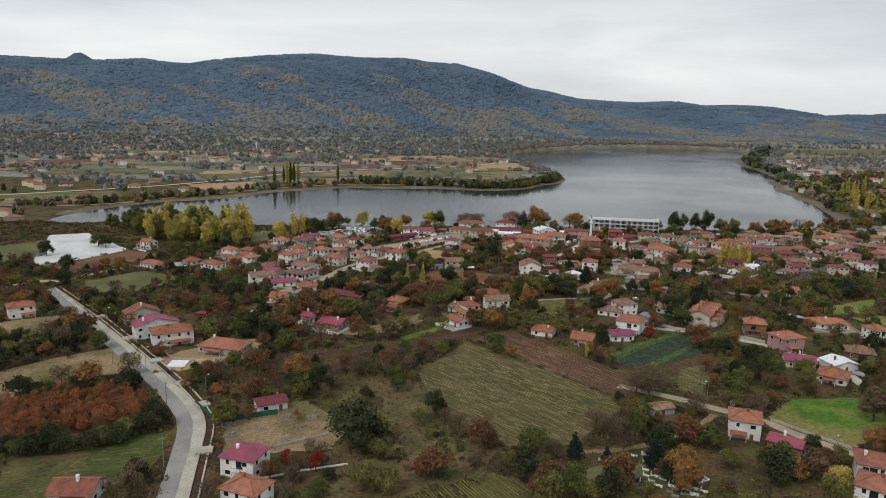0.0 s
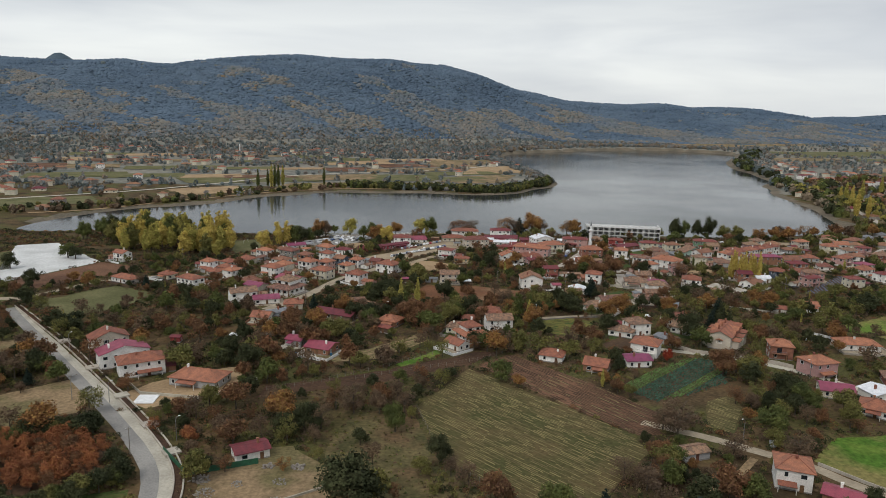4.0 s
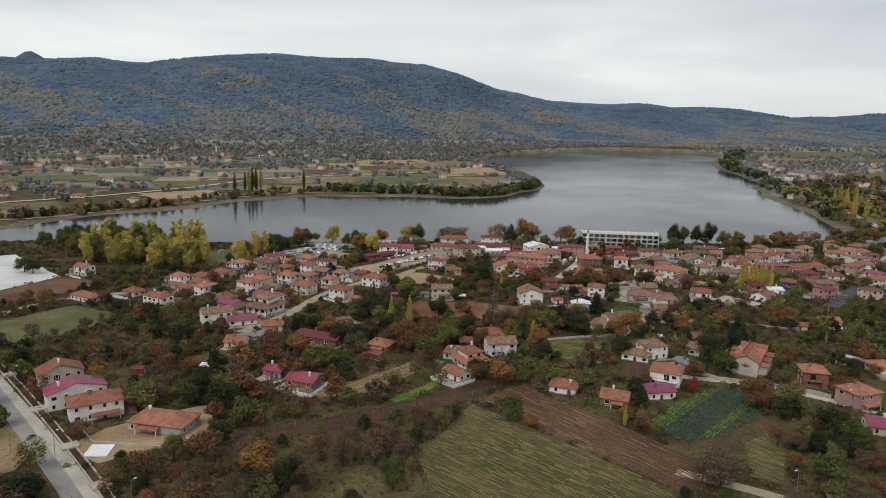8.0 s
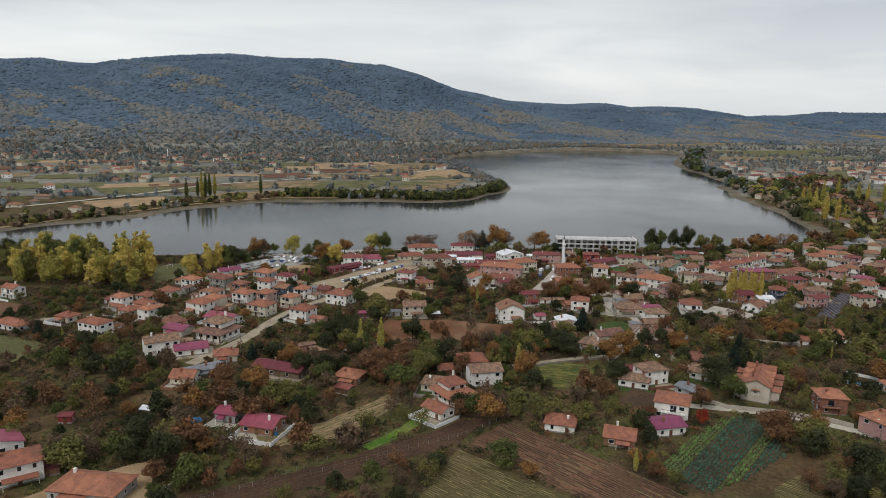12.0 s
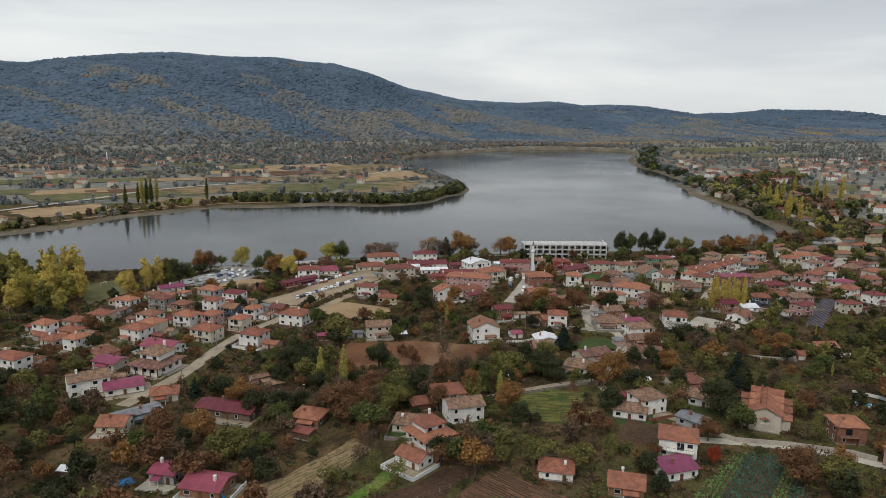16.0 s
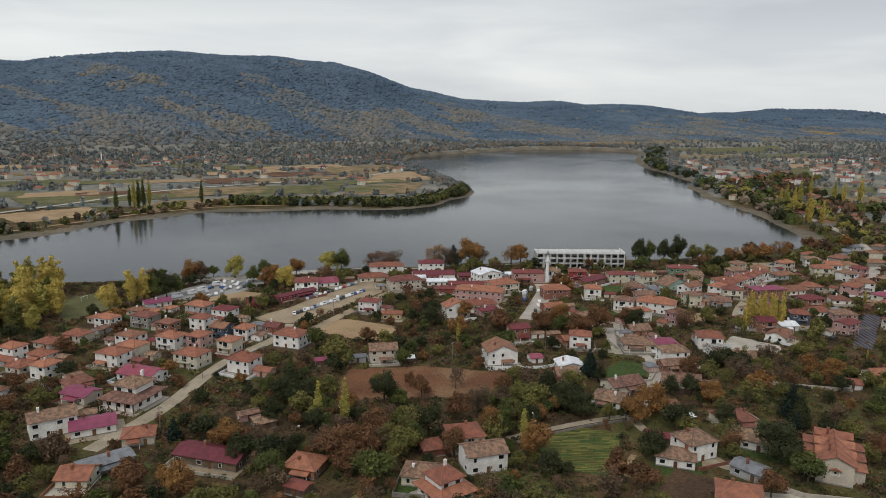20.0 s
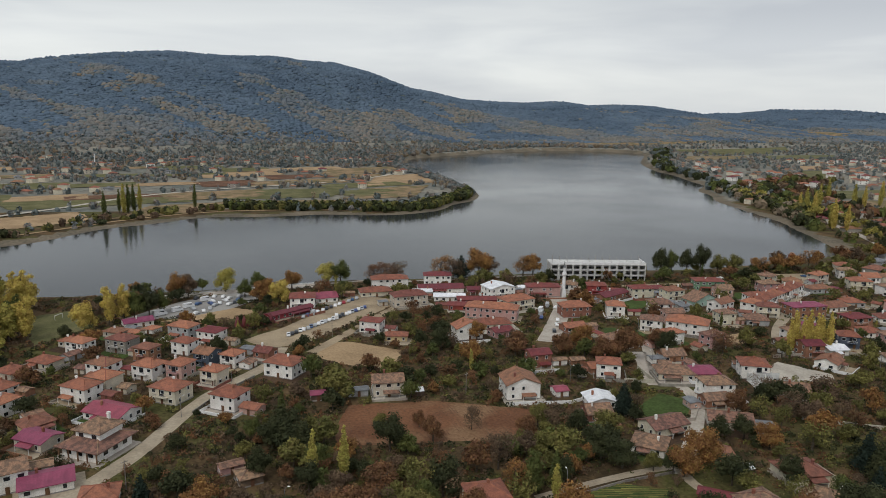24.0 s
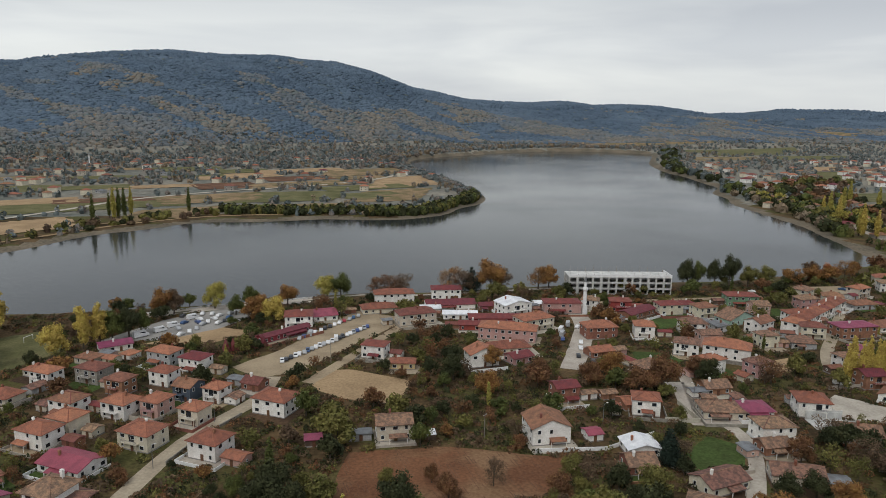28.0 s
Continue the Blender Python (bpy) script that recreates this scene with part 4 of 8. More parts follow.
def house(x, y, rot, w, d, storeys, wall, roof, kind, base=None):
    rng = random.Random(int(x * 31 + y * 17))
    near = y < 330
    z = gz(x, y) if base is None else base
    rot_r = radians(rot)
    small = w * d < 45
    word = "two-storey" if storeys == 2 else ("small" if small else "low")
    thing = "shed" if small and wall in ("wood", "red", "grey", "brick") else "house"
    h = root(thing, x, y, z, rot, f"{word} {WALL_WORDS[wall]} {thing} with {'an' if ROOF_WORDS[roof][0] in 'aeiou' else 'a'} {ROOF_WORDS[roof]} {'hipped' if kind == 'hip' else 'gabled'} roof", thing)
    PLACED.append((x, y, rot, w, d))
    ca, sa = math.cos(rot_r), math.sin(rot_r)

    def spot(u, v):
        return (x + u * ca - v * sa, y + u * sa + v * ca)

    if not small and y > 300 and y < 585 and rng.random() < 0.8:
        u0, u1, v0 = -w / 2 - rng.uniform(0.3, 1.5), w / 2 + rng.uniform(0.5, 3.5), -d / 2 - rng.uniform(3, 6)
        m, lab = rng.choice((("concrete", "pale concrete"), ("dirt_road", "pale trodden earth"), ("gravel_lot", "gravel"), ("garden_soil", "dark dug earth"), ("lawn_green", "green grass")))
        patch("yard", [spot(u0, v0), spot(u1, v0 + rng.uniform(-0.6, 0.6)), spot(u1, d / 2 + 0.5), spot(u0, d / 2 + 0.5)], m, lab + " house yard", "yard", lift=0.05 + 0.01 * rng.random(), ragged=0.25)
        if rng.random() < 0.5:
            low_wall([spot(u0, d / 2), spot(u0, v0), spot(u1, v0), spot(u1, d / 2)][: rng.choice((3, 4))], rng.uniform(0.8, 1.5), 0.2, rng.choice(("concrete", "rubble_stone", "white_paint", "wall_brick")), "low garden wall round a house yard")
    r = max(w, d) / 2
    BLOCKS.append((x, y, min(w, d) / 2 + 1.6))
    BLOCKS.append((x + math.sin(rot_r) * (d / 2 + 2.5), y - math.cos(rot_r) * (d / 2 + 2.5), 3.4))
    for s in (-1, 1):
        o = (max(w, d) - min(w, d)) / 2 * s
        ux, uy = (math.cos(rot_r), math.sin(rot_r)) if w > d else (-math.sin(rot_r), math.cos(rot_r))
        BLOCKS.append((x + o * ux, y + o * uy, min(w, d) / 2 + 1.6))
    eave = (2.75 if storeys == 1 else 5.45) + rng.uniform(-0.15, 0.2)
    if small:
        eave = 2.3
    pitch = {"magenta": 16, "red": 16, "white": 14, "metal": 12}.get(roof, 23) + rng.uniform(-2, 2)
    if small:
        pitch = min(pitch, 18)
    roof_me, caps_me, rise = roof_mesh(w, d, eave + 0.12, pitch, kind, roof, 0.35 if small else 0.5)
    body = Build().box(-w / 2, -d / 2, -1.2, w / 2, d / 2, eave)
    if kind != "hip":
        hh = math.tan(radians(pitch)) * ((d if kind == "gable" else w) / 2) - 0.1
        if kind == "gable":
            body.add([(sx * w / 2, sy * d / 2, eave) for sx in (-1, 1) for sy in (-1, 1)] + [(-w / 2, 0, eave + hh), (w / 2, 0, eave + hh)], [(1, 0, 4), (2, 3, 5), (0, 2, 5, 4), (3, 1, 4, 5)])
        else:
            body.add([(sx * w / 2, sy * d / 2, eave) for sx in (-1, 1) for sy in (-1, 1)] + [(0, -d / 2, eave + hh), (0, d / 2, eave + hh)], [(0, 2, 4), (3, 1, 5), (1, 0, 4, 5), (2, 3, 5, 4)])
    part("wall", body.mesh("wall", "wall_" + wall), h)
    part("plinth", Build().box(-w / 2 - 0.05, -d / 2 - 0.05, -1.2, w / 2 + 0.05, d / 2 + 0.05, 0.45).mesh("plinth", "plinth_stone"), h)
    rf = part("roof", roof_me, h)
    if roof in ("orange", "brown", "old") and y < 470:
        part("ridge_cap", caps_me, rf)
    if not small:
        cx, cy = rng.uniform(-0.3, 0.3) * w, rng.uniform(-0.2, 0.2) * d
        top_z = eave + 0.1 + rise * (1 - min(1, abs(cy if kind != "gablef" else cx) / ((d if kind != "gablef" else w) / 2 + 0.5))) - (0.5 if kind == "hip" else 0)
        part("chimney", CHIMNEYS[rng.choice(["wall_white", "wall_brick", "roof_orange"])], h, at=pose(cx, cy, top_z))
    # openings, storey by storey and side by side
    door_done = False
    for side, (length, off) in enumerate(((w, d / 2), (d, w / 2), (w, d / 2), (d, w / 2))):
        turn = Matrix.Rotation(radians(90 * side), 4, "Z")
        count = max(1, int(length / 3.1)) if not small else 1
        if side == 2:
            count = max(1, count - 1) if y < 400 else 0
        for s in range(storeys):
            for k in range(count):
                u = (k + 0.5) / count * length - length / 2 + rng.uniform(-0.25, 0.25)
                if s == 0 and side == 0 and not door_done and k == count // 2:
                    part("door", DOOR, h, at=turn @ pose(u, -off - 0.02, 0.05))
                    door_done = True
                    continue
                if rng.random() < 0.14:
                    continue
                size = rng.choice(["wide", "tall"]) if not small else "small"
                at = turn @ pose(u, -off - 0.01, 0.95 + s * 2.75)
                if near:
                    wi = part("window", WINDOWS[size], h, at=at)
                    part("pane", PANES[size], wi)
                else:
                    part("window", WINDOWS[size + "_far"], h, at=at)
    # a balcony or a porch on part of the houses
    if storeys == 2 and rng.random() < 0.55:
        bw = w * rng.uniform(0.35, 0.75)
        bx = rng.uniform(-0.12, 0.12) * w
        part("balcony", Build().box(bx - bw / 2, -d / 2 - 1.3, 2.62, bx + bw / 2, -d / 2 + 0.02, 2.8).mesh("balcony", "wall_" + wall), h)
        rail = Build().box(bx - bw / 2, -d / 2 - 1.3, 3.62, bx + bw / 2, -d / 2 - 1.24, 3.7)
        for k in range(int(bw / 0.4) + 1):
            px = bx - bw / 2 + 0.03 + k * (bw - 0.06) / max(1, int(bw / 0.4))
            rail.box(px - 0.02, -d / 2 - 1.29, 2.8, px + 0.02, -d / 2 - 1.25, 3.62)
        part("railing", rail.mesh("railing", rng.choice(["rail_metal", "frame_white"])), h)
        part("balcony_door", Build().box(bx - 0.9, -d / 2 - 0.07, 2.82, bx + 0.9, -d / 2 + 0.02, 4.95).mesh("balcony_door", "glass_dark"), h)
        for s in (-1, 1):
            part("post", Build().box(bx + s * (bw / 2 - 0.12) - 0.1, -d / 2 - 1.25, -0.6, bx + s * (bw / 2 - 0.12) + 0.1, -d / 2 - 1.05, 2.62).mesh("post", "wall_" + wall), h)
    elif not small and rng.random() < 0.45:
        pw, pd = w * rng.uniform(0.35, 0.6), 2.2
        px = rng.uniform(-0.2, 0.2) * w
        top_z = min(eave - 0.25, 2.6)
        part("porch_roof", Build().add([(px - pw / 2, -d / 2 - pd, top_z - 0.45), (px + pw / 2, -d / 2 - pd, top_z - 0.45), (px + pw / 2, -d / 2, top_z), (px - pw / 2, -d / 2, top_z),
                                        (px - pw / 2, -d / 2 - pd, top_z - 0.57), (px + pw / 2, -d / 2 - pd, top_z - 0.57), (px + pw / 2, -d / 2, top_z - 0.12), (px - pw / 2, -d / 2, top_z - 0.12)],
                                       [(0, 1, 2, 3), (7, 6, 5, 4), (1, 0, 4, 5), (2, 1, 5, 6), (0, 3, 7, 4)]).mesh("porch_roof", "roof_" + roof), h)
        for s in (-1, 1):
            part("post", Build().box(px + s * (pw / 2 - 0.15) - 0.08, -d / 2 - pd + 0.1, -0.6, px + s * (pw / 2 - 0.15) + 0.08, -d / 2 - pd + 0.26, top_z - 0.5).mesh("post", "wall_white"), h)
    return h


house(-56.6, 423.9, -33, 14.6, 9.7, 1, "white", "magenta", "gable")
house(-72.7, 406.4, -33, 10.5, 7.8, 1, "cream", "magenta", "gable")
house(-77.5, 418.7, 39, 8.8, 8.2, 1, "yellow", "brown", "hip")
house(-70.1, 442.1, -33, 10.7, 7.8, 2, "white", "orange", "hip")
house(-64.6, 449.8, -33, 9.3, 7.8, 2, "cream", "orange", "hip")
house(-68.3, 465.3, -33, 9.8, 7.8, 2, "white", "brown", "hip")
house(-92.6, 480.3, -33, 10.0, 7.8, 1, "cream", "orange", "hip")
house(-83.9, 495, -33, 9.4, 6.8, 2, "white", "orange", "hip")
house(-68, 495.4, -33, 10.6, 7.8, 2, "stone", "brown", "hip")
house(-75, 517, -33, 8.8, 6.8, 1, "cream", "brown", "hip")
house(-56.1, 481.3, -33, 8.0, 6.8, 2, "brick", "brown", "hip")
house(-51.5, 460, -33, 9.7, 7.8, 2, "white", "orange", "hip")
house(-40.4, 459.2, -33, 7.2, 7.8, 2, "pink", "orange", "hip")
house(-40.5, 435.8, -33, 11.0, 8.7, 2, "cream", "orange", "hip")
house(-27.7, 450.2, -33, 7.6, 6.8, 2, "cream", "orange", "hip")
house(-32.1, 471.2, -33, 7.3, 7.8, 2, "slate", "brown", "gable")
house(-22.5, 467.4, -33, 6.8, 6.8, 2, "white", "orange", "hip")
house(-42.5, 487.3, -33, 8.4, 6.8, 2, "white", "orange", "hip")
house(-33.2, 500.5, -33, 9.9, 7.8, 2, "white", "red", "hip")
house(-45.9, 510.7, -33, 11.1, 7.8, 2, "grey", "orange", "hip")
house(-60.6, 519.7, -33, 5.5, 5.9, 1, "white", "orange", "hip")
house(-69.2, 532.7, 22, 12.5, 8.2, 1, "white", "magenta", "gable")
house(-2.6, 454.3, -33, 12.2, 9.7, 2, "white", "orange", "hip")
house(-20.4, 425.6, -33, 9.5, 8.7, 2, "white", "orange", "hip")
house(32.5, 428, -2, 10.6, 8.2, 2, "cream", "old", "gable")
house(8.3, 426.7, -1, 4.8, 4.2, 1, "wood", "magenta", "gable")
house(-10.3, 476.5, -33, 7.0, 6.8, 1, "brick", "brown", "gable")
house(6.4, 556.5, -2, 12.6, 11.2, 2, "white", "red", "hip")
house(18.2, 566.4, 8, 11.4, 13.2, 1, "white", "magenta", "gable")
house(-0.5, 537.5, 36, 25.2, 5.2, 1, "red", "red", "gable")
house(36.2, 503.7, -27, 9.5, 7.5, 2, "white", "red", "hip")
house(44.9, 488.1, -12, 9.6, 5.7, 1, "yellow", "orange", "hip")
house(56.7, 592, -2, 20.7, 9.2, 2, "white", "orange", "hip")
house(46.1, 573.4, 4, 17.2, 9.2, 1, "cream", "orange", "hip")
house(60.9, 549.9, 9, 18.0, 9.2, 2, "cream", "brown", "hip")
house(112.6, 559.4, 14, 15.3, 11.2, 2, "white", "white", "gablef")
house(137.5, 556.7, -10, 18.3, 9.2, 2, "pink", "red", "hip")
house(97, 517.7, -25, 25.2, 9.2, 2, "pink", "orange", "hip")
house(113.7, 531.5, 16, 16.5, 10.2, 2, "cream", "orange", "hip")
house(76.3, 486.7, 6, 11.8, 8.2, 2, "white", "orange", "gablef")
house(91.9, 500.6, 1, 16.5, 9.2, 1, "cream", "orange", "hip")
house(91.8, 486.8, 18, 9.4, 7.2, 1, "pink", "red", "gable")
house(94.6, 445.5, 4, 8.3, 7.2, 2, "brick", "red", "gable")
house(77.8, 418, -2, 11.8, 11.2, 2, "white", "brown", "gablef")
house(91.5, 414.6, 3, 4.8, 5.2, 1, "white", "magenta", "gable")
house(113.2, 435.3, 2, 4.6, 7.2, 1, "brick", "orange", "gable")
house(117.2, 429.9, -22, 8.7, 7.5, 2, "white", "orange", "hip")
house(101.6, 403.6, -6, 9.6, 8.2, 1, "white", "white", "gablef")
house(96.1, 393.9, -5, 8.0, 8.2, 1, "brick", "old", "gable")
house(138.2, 513.2, -2, 14.3, 9.2, 2, "brick", "orange", "hip")
house(126.9, 488.2, 7, 10.1, 7.2, 1, "brick", "orange", "gable")
house(168.4, 554.3, -15, 10.5, 8.2, 2, "red", "red", "hip")
house(172, 542.5, 28, 20.5, 8.2, 1, "brick", "red", "gable")
house(137.8, 467.2, 18, 10.7, 8.5, 1, "wood", "old", "hip")
house(178.6, 476.5, -38, 18.1, 10.2, 2, "white", "orange", "hip")
house(237.8, 553.6, -15, 16.5, 9.2, 2, "green", "red", "hip")
house(214.5, 522.9, 10, 16.9, 10.2, 1, "mint", "old", "gablef")
house(198.9, 512.3, 1, 6.8, 8.2, 1, "grey", "metal", "gablef")
house(190.2, 544.1, -4, 12.2, 8.2, 2, "cream", "red", "hip")
house(205.7, 552.8, 4, 7.2, 8.2, 1, "white", "red", "hip")
house(204.8, 535.8, 6, 10.5, 8.2, 2, "cream", "brown", "hip")
house(253.1, 492.3, -1, 18.5, 9.2, 2, "brick", "magenta", "hip")
house(273.7, 498.7, 5, 13.6, 9.2, 1, "white", "brown", "gable")
house(316.5, 558.7, 16, 10.5, 7.5, 2, "cream", "orange", "hip")
house(297.3, 535.4, 1, 14.7, 8.2, 1, "grey", "brown", "hip")
house(286, 543.2, -33, 9.9, 7.5, 2, "cream", "brown", "hip")
house(237.3, 469.2, -3, 7.7, 7.2, 1, "pink", "magenta", "hip")
house(210.5, 436.5, -6, 8.3, 8.2, 2, "brick", "red", "gable")
house(222.3, 436.5, -6, 8.4, 8.2, 1, "white", "white", "gable")
house(235.4, 443.9, -27, 8.3, 7.5, 2, "slate", "orange", "hip")
house(150.3, 442, -2, 9.3, 7.2, 1, "brick", "old", "gable")
house(140.6, 423.1, -14, 13.3, 9.2, 1, "cream", "old", "hip")
house(151.1, 421.7, -9, 11.3, 9.2, 1, "white", "magenta", "hip")
house(145.6, 403.9, -6, 10.6, 8.2, 2, "white", "old", "hip")
house(140, 396.1, 0, 8.6, 6.2, 1, "brick", "old", "gable")
house(134.9, 379.8, -24, 13.1, 8.2, 1, "cream", "old", "gable")
house(112.2, 380.2, 12, 13.0, 8.2, 1, "cream", "old", "gable")
house(101.6, 368.9, -38, 9.5, 9.2, 1, "white", "old", "hip")
house(172.2, 398.8, -25, 11.2, 8.2, 1, "stone", "old", "gable")
house(119, 359.7, -3, 4.5, 6.2, 1, "brick", "brown", "gable")
house(-74.3, 380.6, 23, 12.7, 8.2, 2, "white", "old", "gable")
house(-62.8, 379.6, 16, 12.3, 9.2, 1, "white", "magenta", "gable")
house(-47.6, 368.8, 5, 8.7, 7.2, 1, "cream", "orange", "hip")
house(-53.3, 352.8, 29, 13.2, 6.2, 1, "grey", "metal", "gable")
house(-25.2, 351.2, -28, 19.4, 8.2, 1, "wood", "red", "gable")
house(-58.3, 346.4, -11, 8.1, 8.2, 1, "cream", "orange", "gable")
house(-0.2, 340.9, -28, 9.1, 8.5, 1, "brick", "orange", "hip")
house(-2.3, 329.2, -36, 5.8, 4.2, 1, "wood", "red", "gable")
house(-12.2, 372.8, 20, 5.9, 6.6, 1, "wood", "old", "hip")
house(-101.9, 414.1, -33, 4.2, 7.8, 2, "white", "brown", "hip")
house(-110, 456.5, -33, 7.9, 6.8, 2, "white", "orange", "hip")
house(-102, 440.6, -33, 7.4, 7.8, 1, "cream", "orange", "hip")
house(-91.1, 432.4, -33, 7.3, 7.8, 2, "white", "orange", "hip")
house(-99, 453.8, -33, 9.1, 6.8, 1, "white", "orange", "hip")
house(-101.3, 470.5, -33, 9.0, 7.8, 1, "cream", "orange", "hip")
house(-90, 505.6, -33, 7.9, 6.8, 1, "cream", "orange", "hip")
house(30, 329.7, -21, 10.0, 8.2, 1, "cream", "old", "hip")
house(26.9, 306.5, -51, 8.4, 6.2, 1, "white", "orange", "gable")
house(35.4, 345.4, 5, 6.2, 7.2, 1, "brick", "orange", "hip")
house(45.3, 345.7, 2, 9.6, 9.2, 2, "cream", "orange", "hip")
house(47.5, 333.7, 5, 11.3, 8.2, 2, "white", "old", "gable")
house(133, 345.3, -2, 11.2, 9.2, 1, "cream", "brown", "hip")
house(131.2, 329.5, -41, 10.2, 8.2, 1, "white", "old", "gable")
house(108.7, 328.7, 10, 9.4, 8.5, 2, "white", "old", "hip")
house(101.3, 325.5, -31, 10.3, 7.5, 1, "white", "old", "hip")
house(117, 314.5, -60, 7.9, 6.2, 1, "grey", "metal", "gable")
house(102.4, 298.5, -31, 10.3, 9.2, 2, "white", "orange", "hip")
house(195, 365.7, -26, 5.8, 6.2, 1, "white", "orange", "gable")
house(211.9, 370.8, -5, 9.5, 7.2, 1, "white", "orange", "gable")
house(103.6, 338.4, -37, 8.9, 4.2, 1, "brick", "red", "gable")
house(63.1, 292.7, -24, 8.9, 7.5, 1, "white", "orange", "hip")
house(77.7, 281.3, -27, 8.7, 8.2, 1, "brick", "orange", "gable")
house(94.3, 287, 5, 9.8, 8.2, 1, "white", "magenta", "gable")
house(156.9, 296.4, -17, 8.5, 8.2, 2, "brick", "orange", "hip")
house(160.8, 276.7, 15, 10.5, 9.2, 2, "pink", "orange", "hip")
house(154.8, 255.6, -21, 10.4, 9.2, 1, "cream", "magenta", "gable")
house(84.8, 210.2, 15, 7.8, 5.2, 1, "grey", "old", "gable")
house(105.1, 195.2, -24, 8.6, 9.2, 2, "white", "orange", "hip")
house(112.1, 184.3, -40, 8.6, 6.2, 1, "brick", "magenta", "gable")
house(158.6, 239.3, -39, 9.6, 9.2, 1, "white", "orange", "hip")
house(168.5, 252.1, 7, 10.1, 8.2, 1, "white", "white", "gablef")
house(185.4, 266.1, -24, 10.0, 8.5, 1, "brick", "old", "hip")
house(206.3, 288.4, 10, 7.1, 7.5, 2, "white", "orange", "hip")
house(196.4, 307.3, -11, 16.4, 8.2, 1, "white", "orange", "hip")
house(126.2, 168.4, -27, 7.4, 9.2, 2, "white", "orange", "hip")
house(119.6, 156.3, -40, 8.5, 9.2, 2, "white", "orange", "hip")
house(-35.6, 172.4, -18, 9.2, 8.5, 2, "white", "magenta", "hip")
house(-31.4, 155.9, -24, 9.4, 7.5, 2, "white", "orange", "hip")
house(-71.8, 159.6, -1, 10.0, 8.2, 1, "white", "orange", "gable")
house(-37.1, 212.8, 26, 8.9, 6.2, 1, "white", "red", "gable")
house(-65.1, 268.1, -17, 17.4, 10.2, 1, "grey", "orange", "hip")
house(-88.5, 278.1, 27, 15.0, 9.2, 2, "white", "orange", "hip")
house(-80.9, 281.1, 23, 6.3, 6.2, 1, "brick", "red", "gable")
house(-98.3, 288, 32, 16.9, 8.2, 2, "white", "magenta", "gablef")
house(-110, 304.7, 32, 13.5, 8.2, 2, "cream", "orange", "gablef")
house(-37.9, 311, -24, 7.0, 6.6, 1, "grey", "magenta", "gable")
house(-27, 302.2, -24, 10.5, 9.0, 1, "brick", "magenta", "gable")
house(-165.8, 313.8, 34, 10.3, 8.2, 2, "white", "orange", "hip")
house(-145.6, 421.7, -33, 15.8, 7.8, 1, "white", "orange", "hip")
house(-107.9, 409.9, -33, 12.4, 7.8, 2, "white", "orange", "hip")
house(-169.7, 480.9, -33, 9.4, 6.8, 2, "white", "orange", "gable")
house(-126.7, 432, -33, 7.9, 6.8, 1, "cream", "orange", "hip")
house(-87, 314.4, -4, 3.8, 3.2, 1, "red", "red", "gable")
house(83.4, 575.6, -3, 25.2, 11.2, 1, "white", "red", "gable")
house(71.6, 567.6, -6, 9.9, 7.2, 1, "white", "white", "gable")
house(83.7, 554, -11, 16.4, 7.2, 1, "white", "white", "gable")
house(98.8, 544.8, -10, 25.2, 8.2, 1, "red", "red", "gable")
house(91.4, 533.4, -12, 25.2, 7.2, 1, "red", "red", "gable")
house(100.4, 568.2, -2, 6.6, 7.2, 1, "brick", "red", "gable")
house(130.1, 568.8, -5, 5.9, 7.2, 1, "white", "white", "gable")
house(85.9, 595.8, -8, 15.8, 9.2, 2, "white", "red", "hip")
# more houses along the lanes near the lake's corner
for k in range(34):
    row, col = k // 9, k % 9
    x, y = 205 + col * 23 + row * 9 + (k * 13 % 7), 442 + row * 33 + (k * 29 % 11) - col * 2.5
    if all((x - p[0]) ** 2 + (y - p[1]) ** 2 > 230 for p in PLACED) and not any(bool(in_polygon(x, y, a)) for a in AREAS) and all((x - b_[0]) ** 2 + (y - b_[1]) ** 2 > 49 for b_ in BLOCKS) and not (x > 225 and x < 285 and y > 480 and y < 560):
        house(x, y, (k * 41 % 60) - 30, 9 + k % 4, 8 + k % 2, 1 + (k * 5 % 3 > 0), ("white", "cream", "pink", "grey", "white", "brick")[k % 6], ("orange", "brown", "old", "orange", "red", "brown", "magenta")[k % 7], "hip")


# houses filling the lanes between the lake corner and the market street
rh = random.Random(64)
added = 0
for _ in range(900):
    x, y = rh.uniform(150, 345), rh.uniform(418, 575)
    if added >= 26:
        break
    if x > 0.62 * y + 20 or float(shore_distance(x, y)) < 26 or any((x - p[0]) ** 2 + (y - p[1]) ** 2 < 210 for p in PLACED) or any(bool(in_polygon(x, y, a)) for a in AREAS) or any((x - b_[0]) ** 2 + (y - b_[1]) ** 2 < 45 for b_ in BLOCKS):
        continue
    house(round(x, 1), round(y, 1), rh.uniform(-35, 35), rh.uniform(8, 11.5), rh.uniform(7, 9), rh.choice((1, 2, 2)), rh.choice(("white", "white", "cream", "white", "pink")), rh.choice(("orange", "orange", "brown", "old", "red")), rh.choice(("hip", "hip", "gable")))
    added += 1


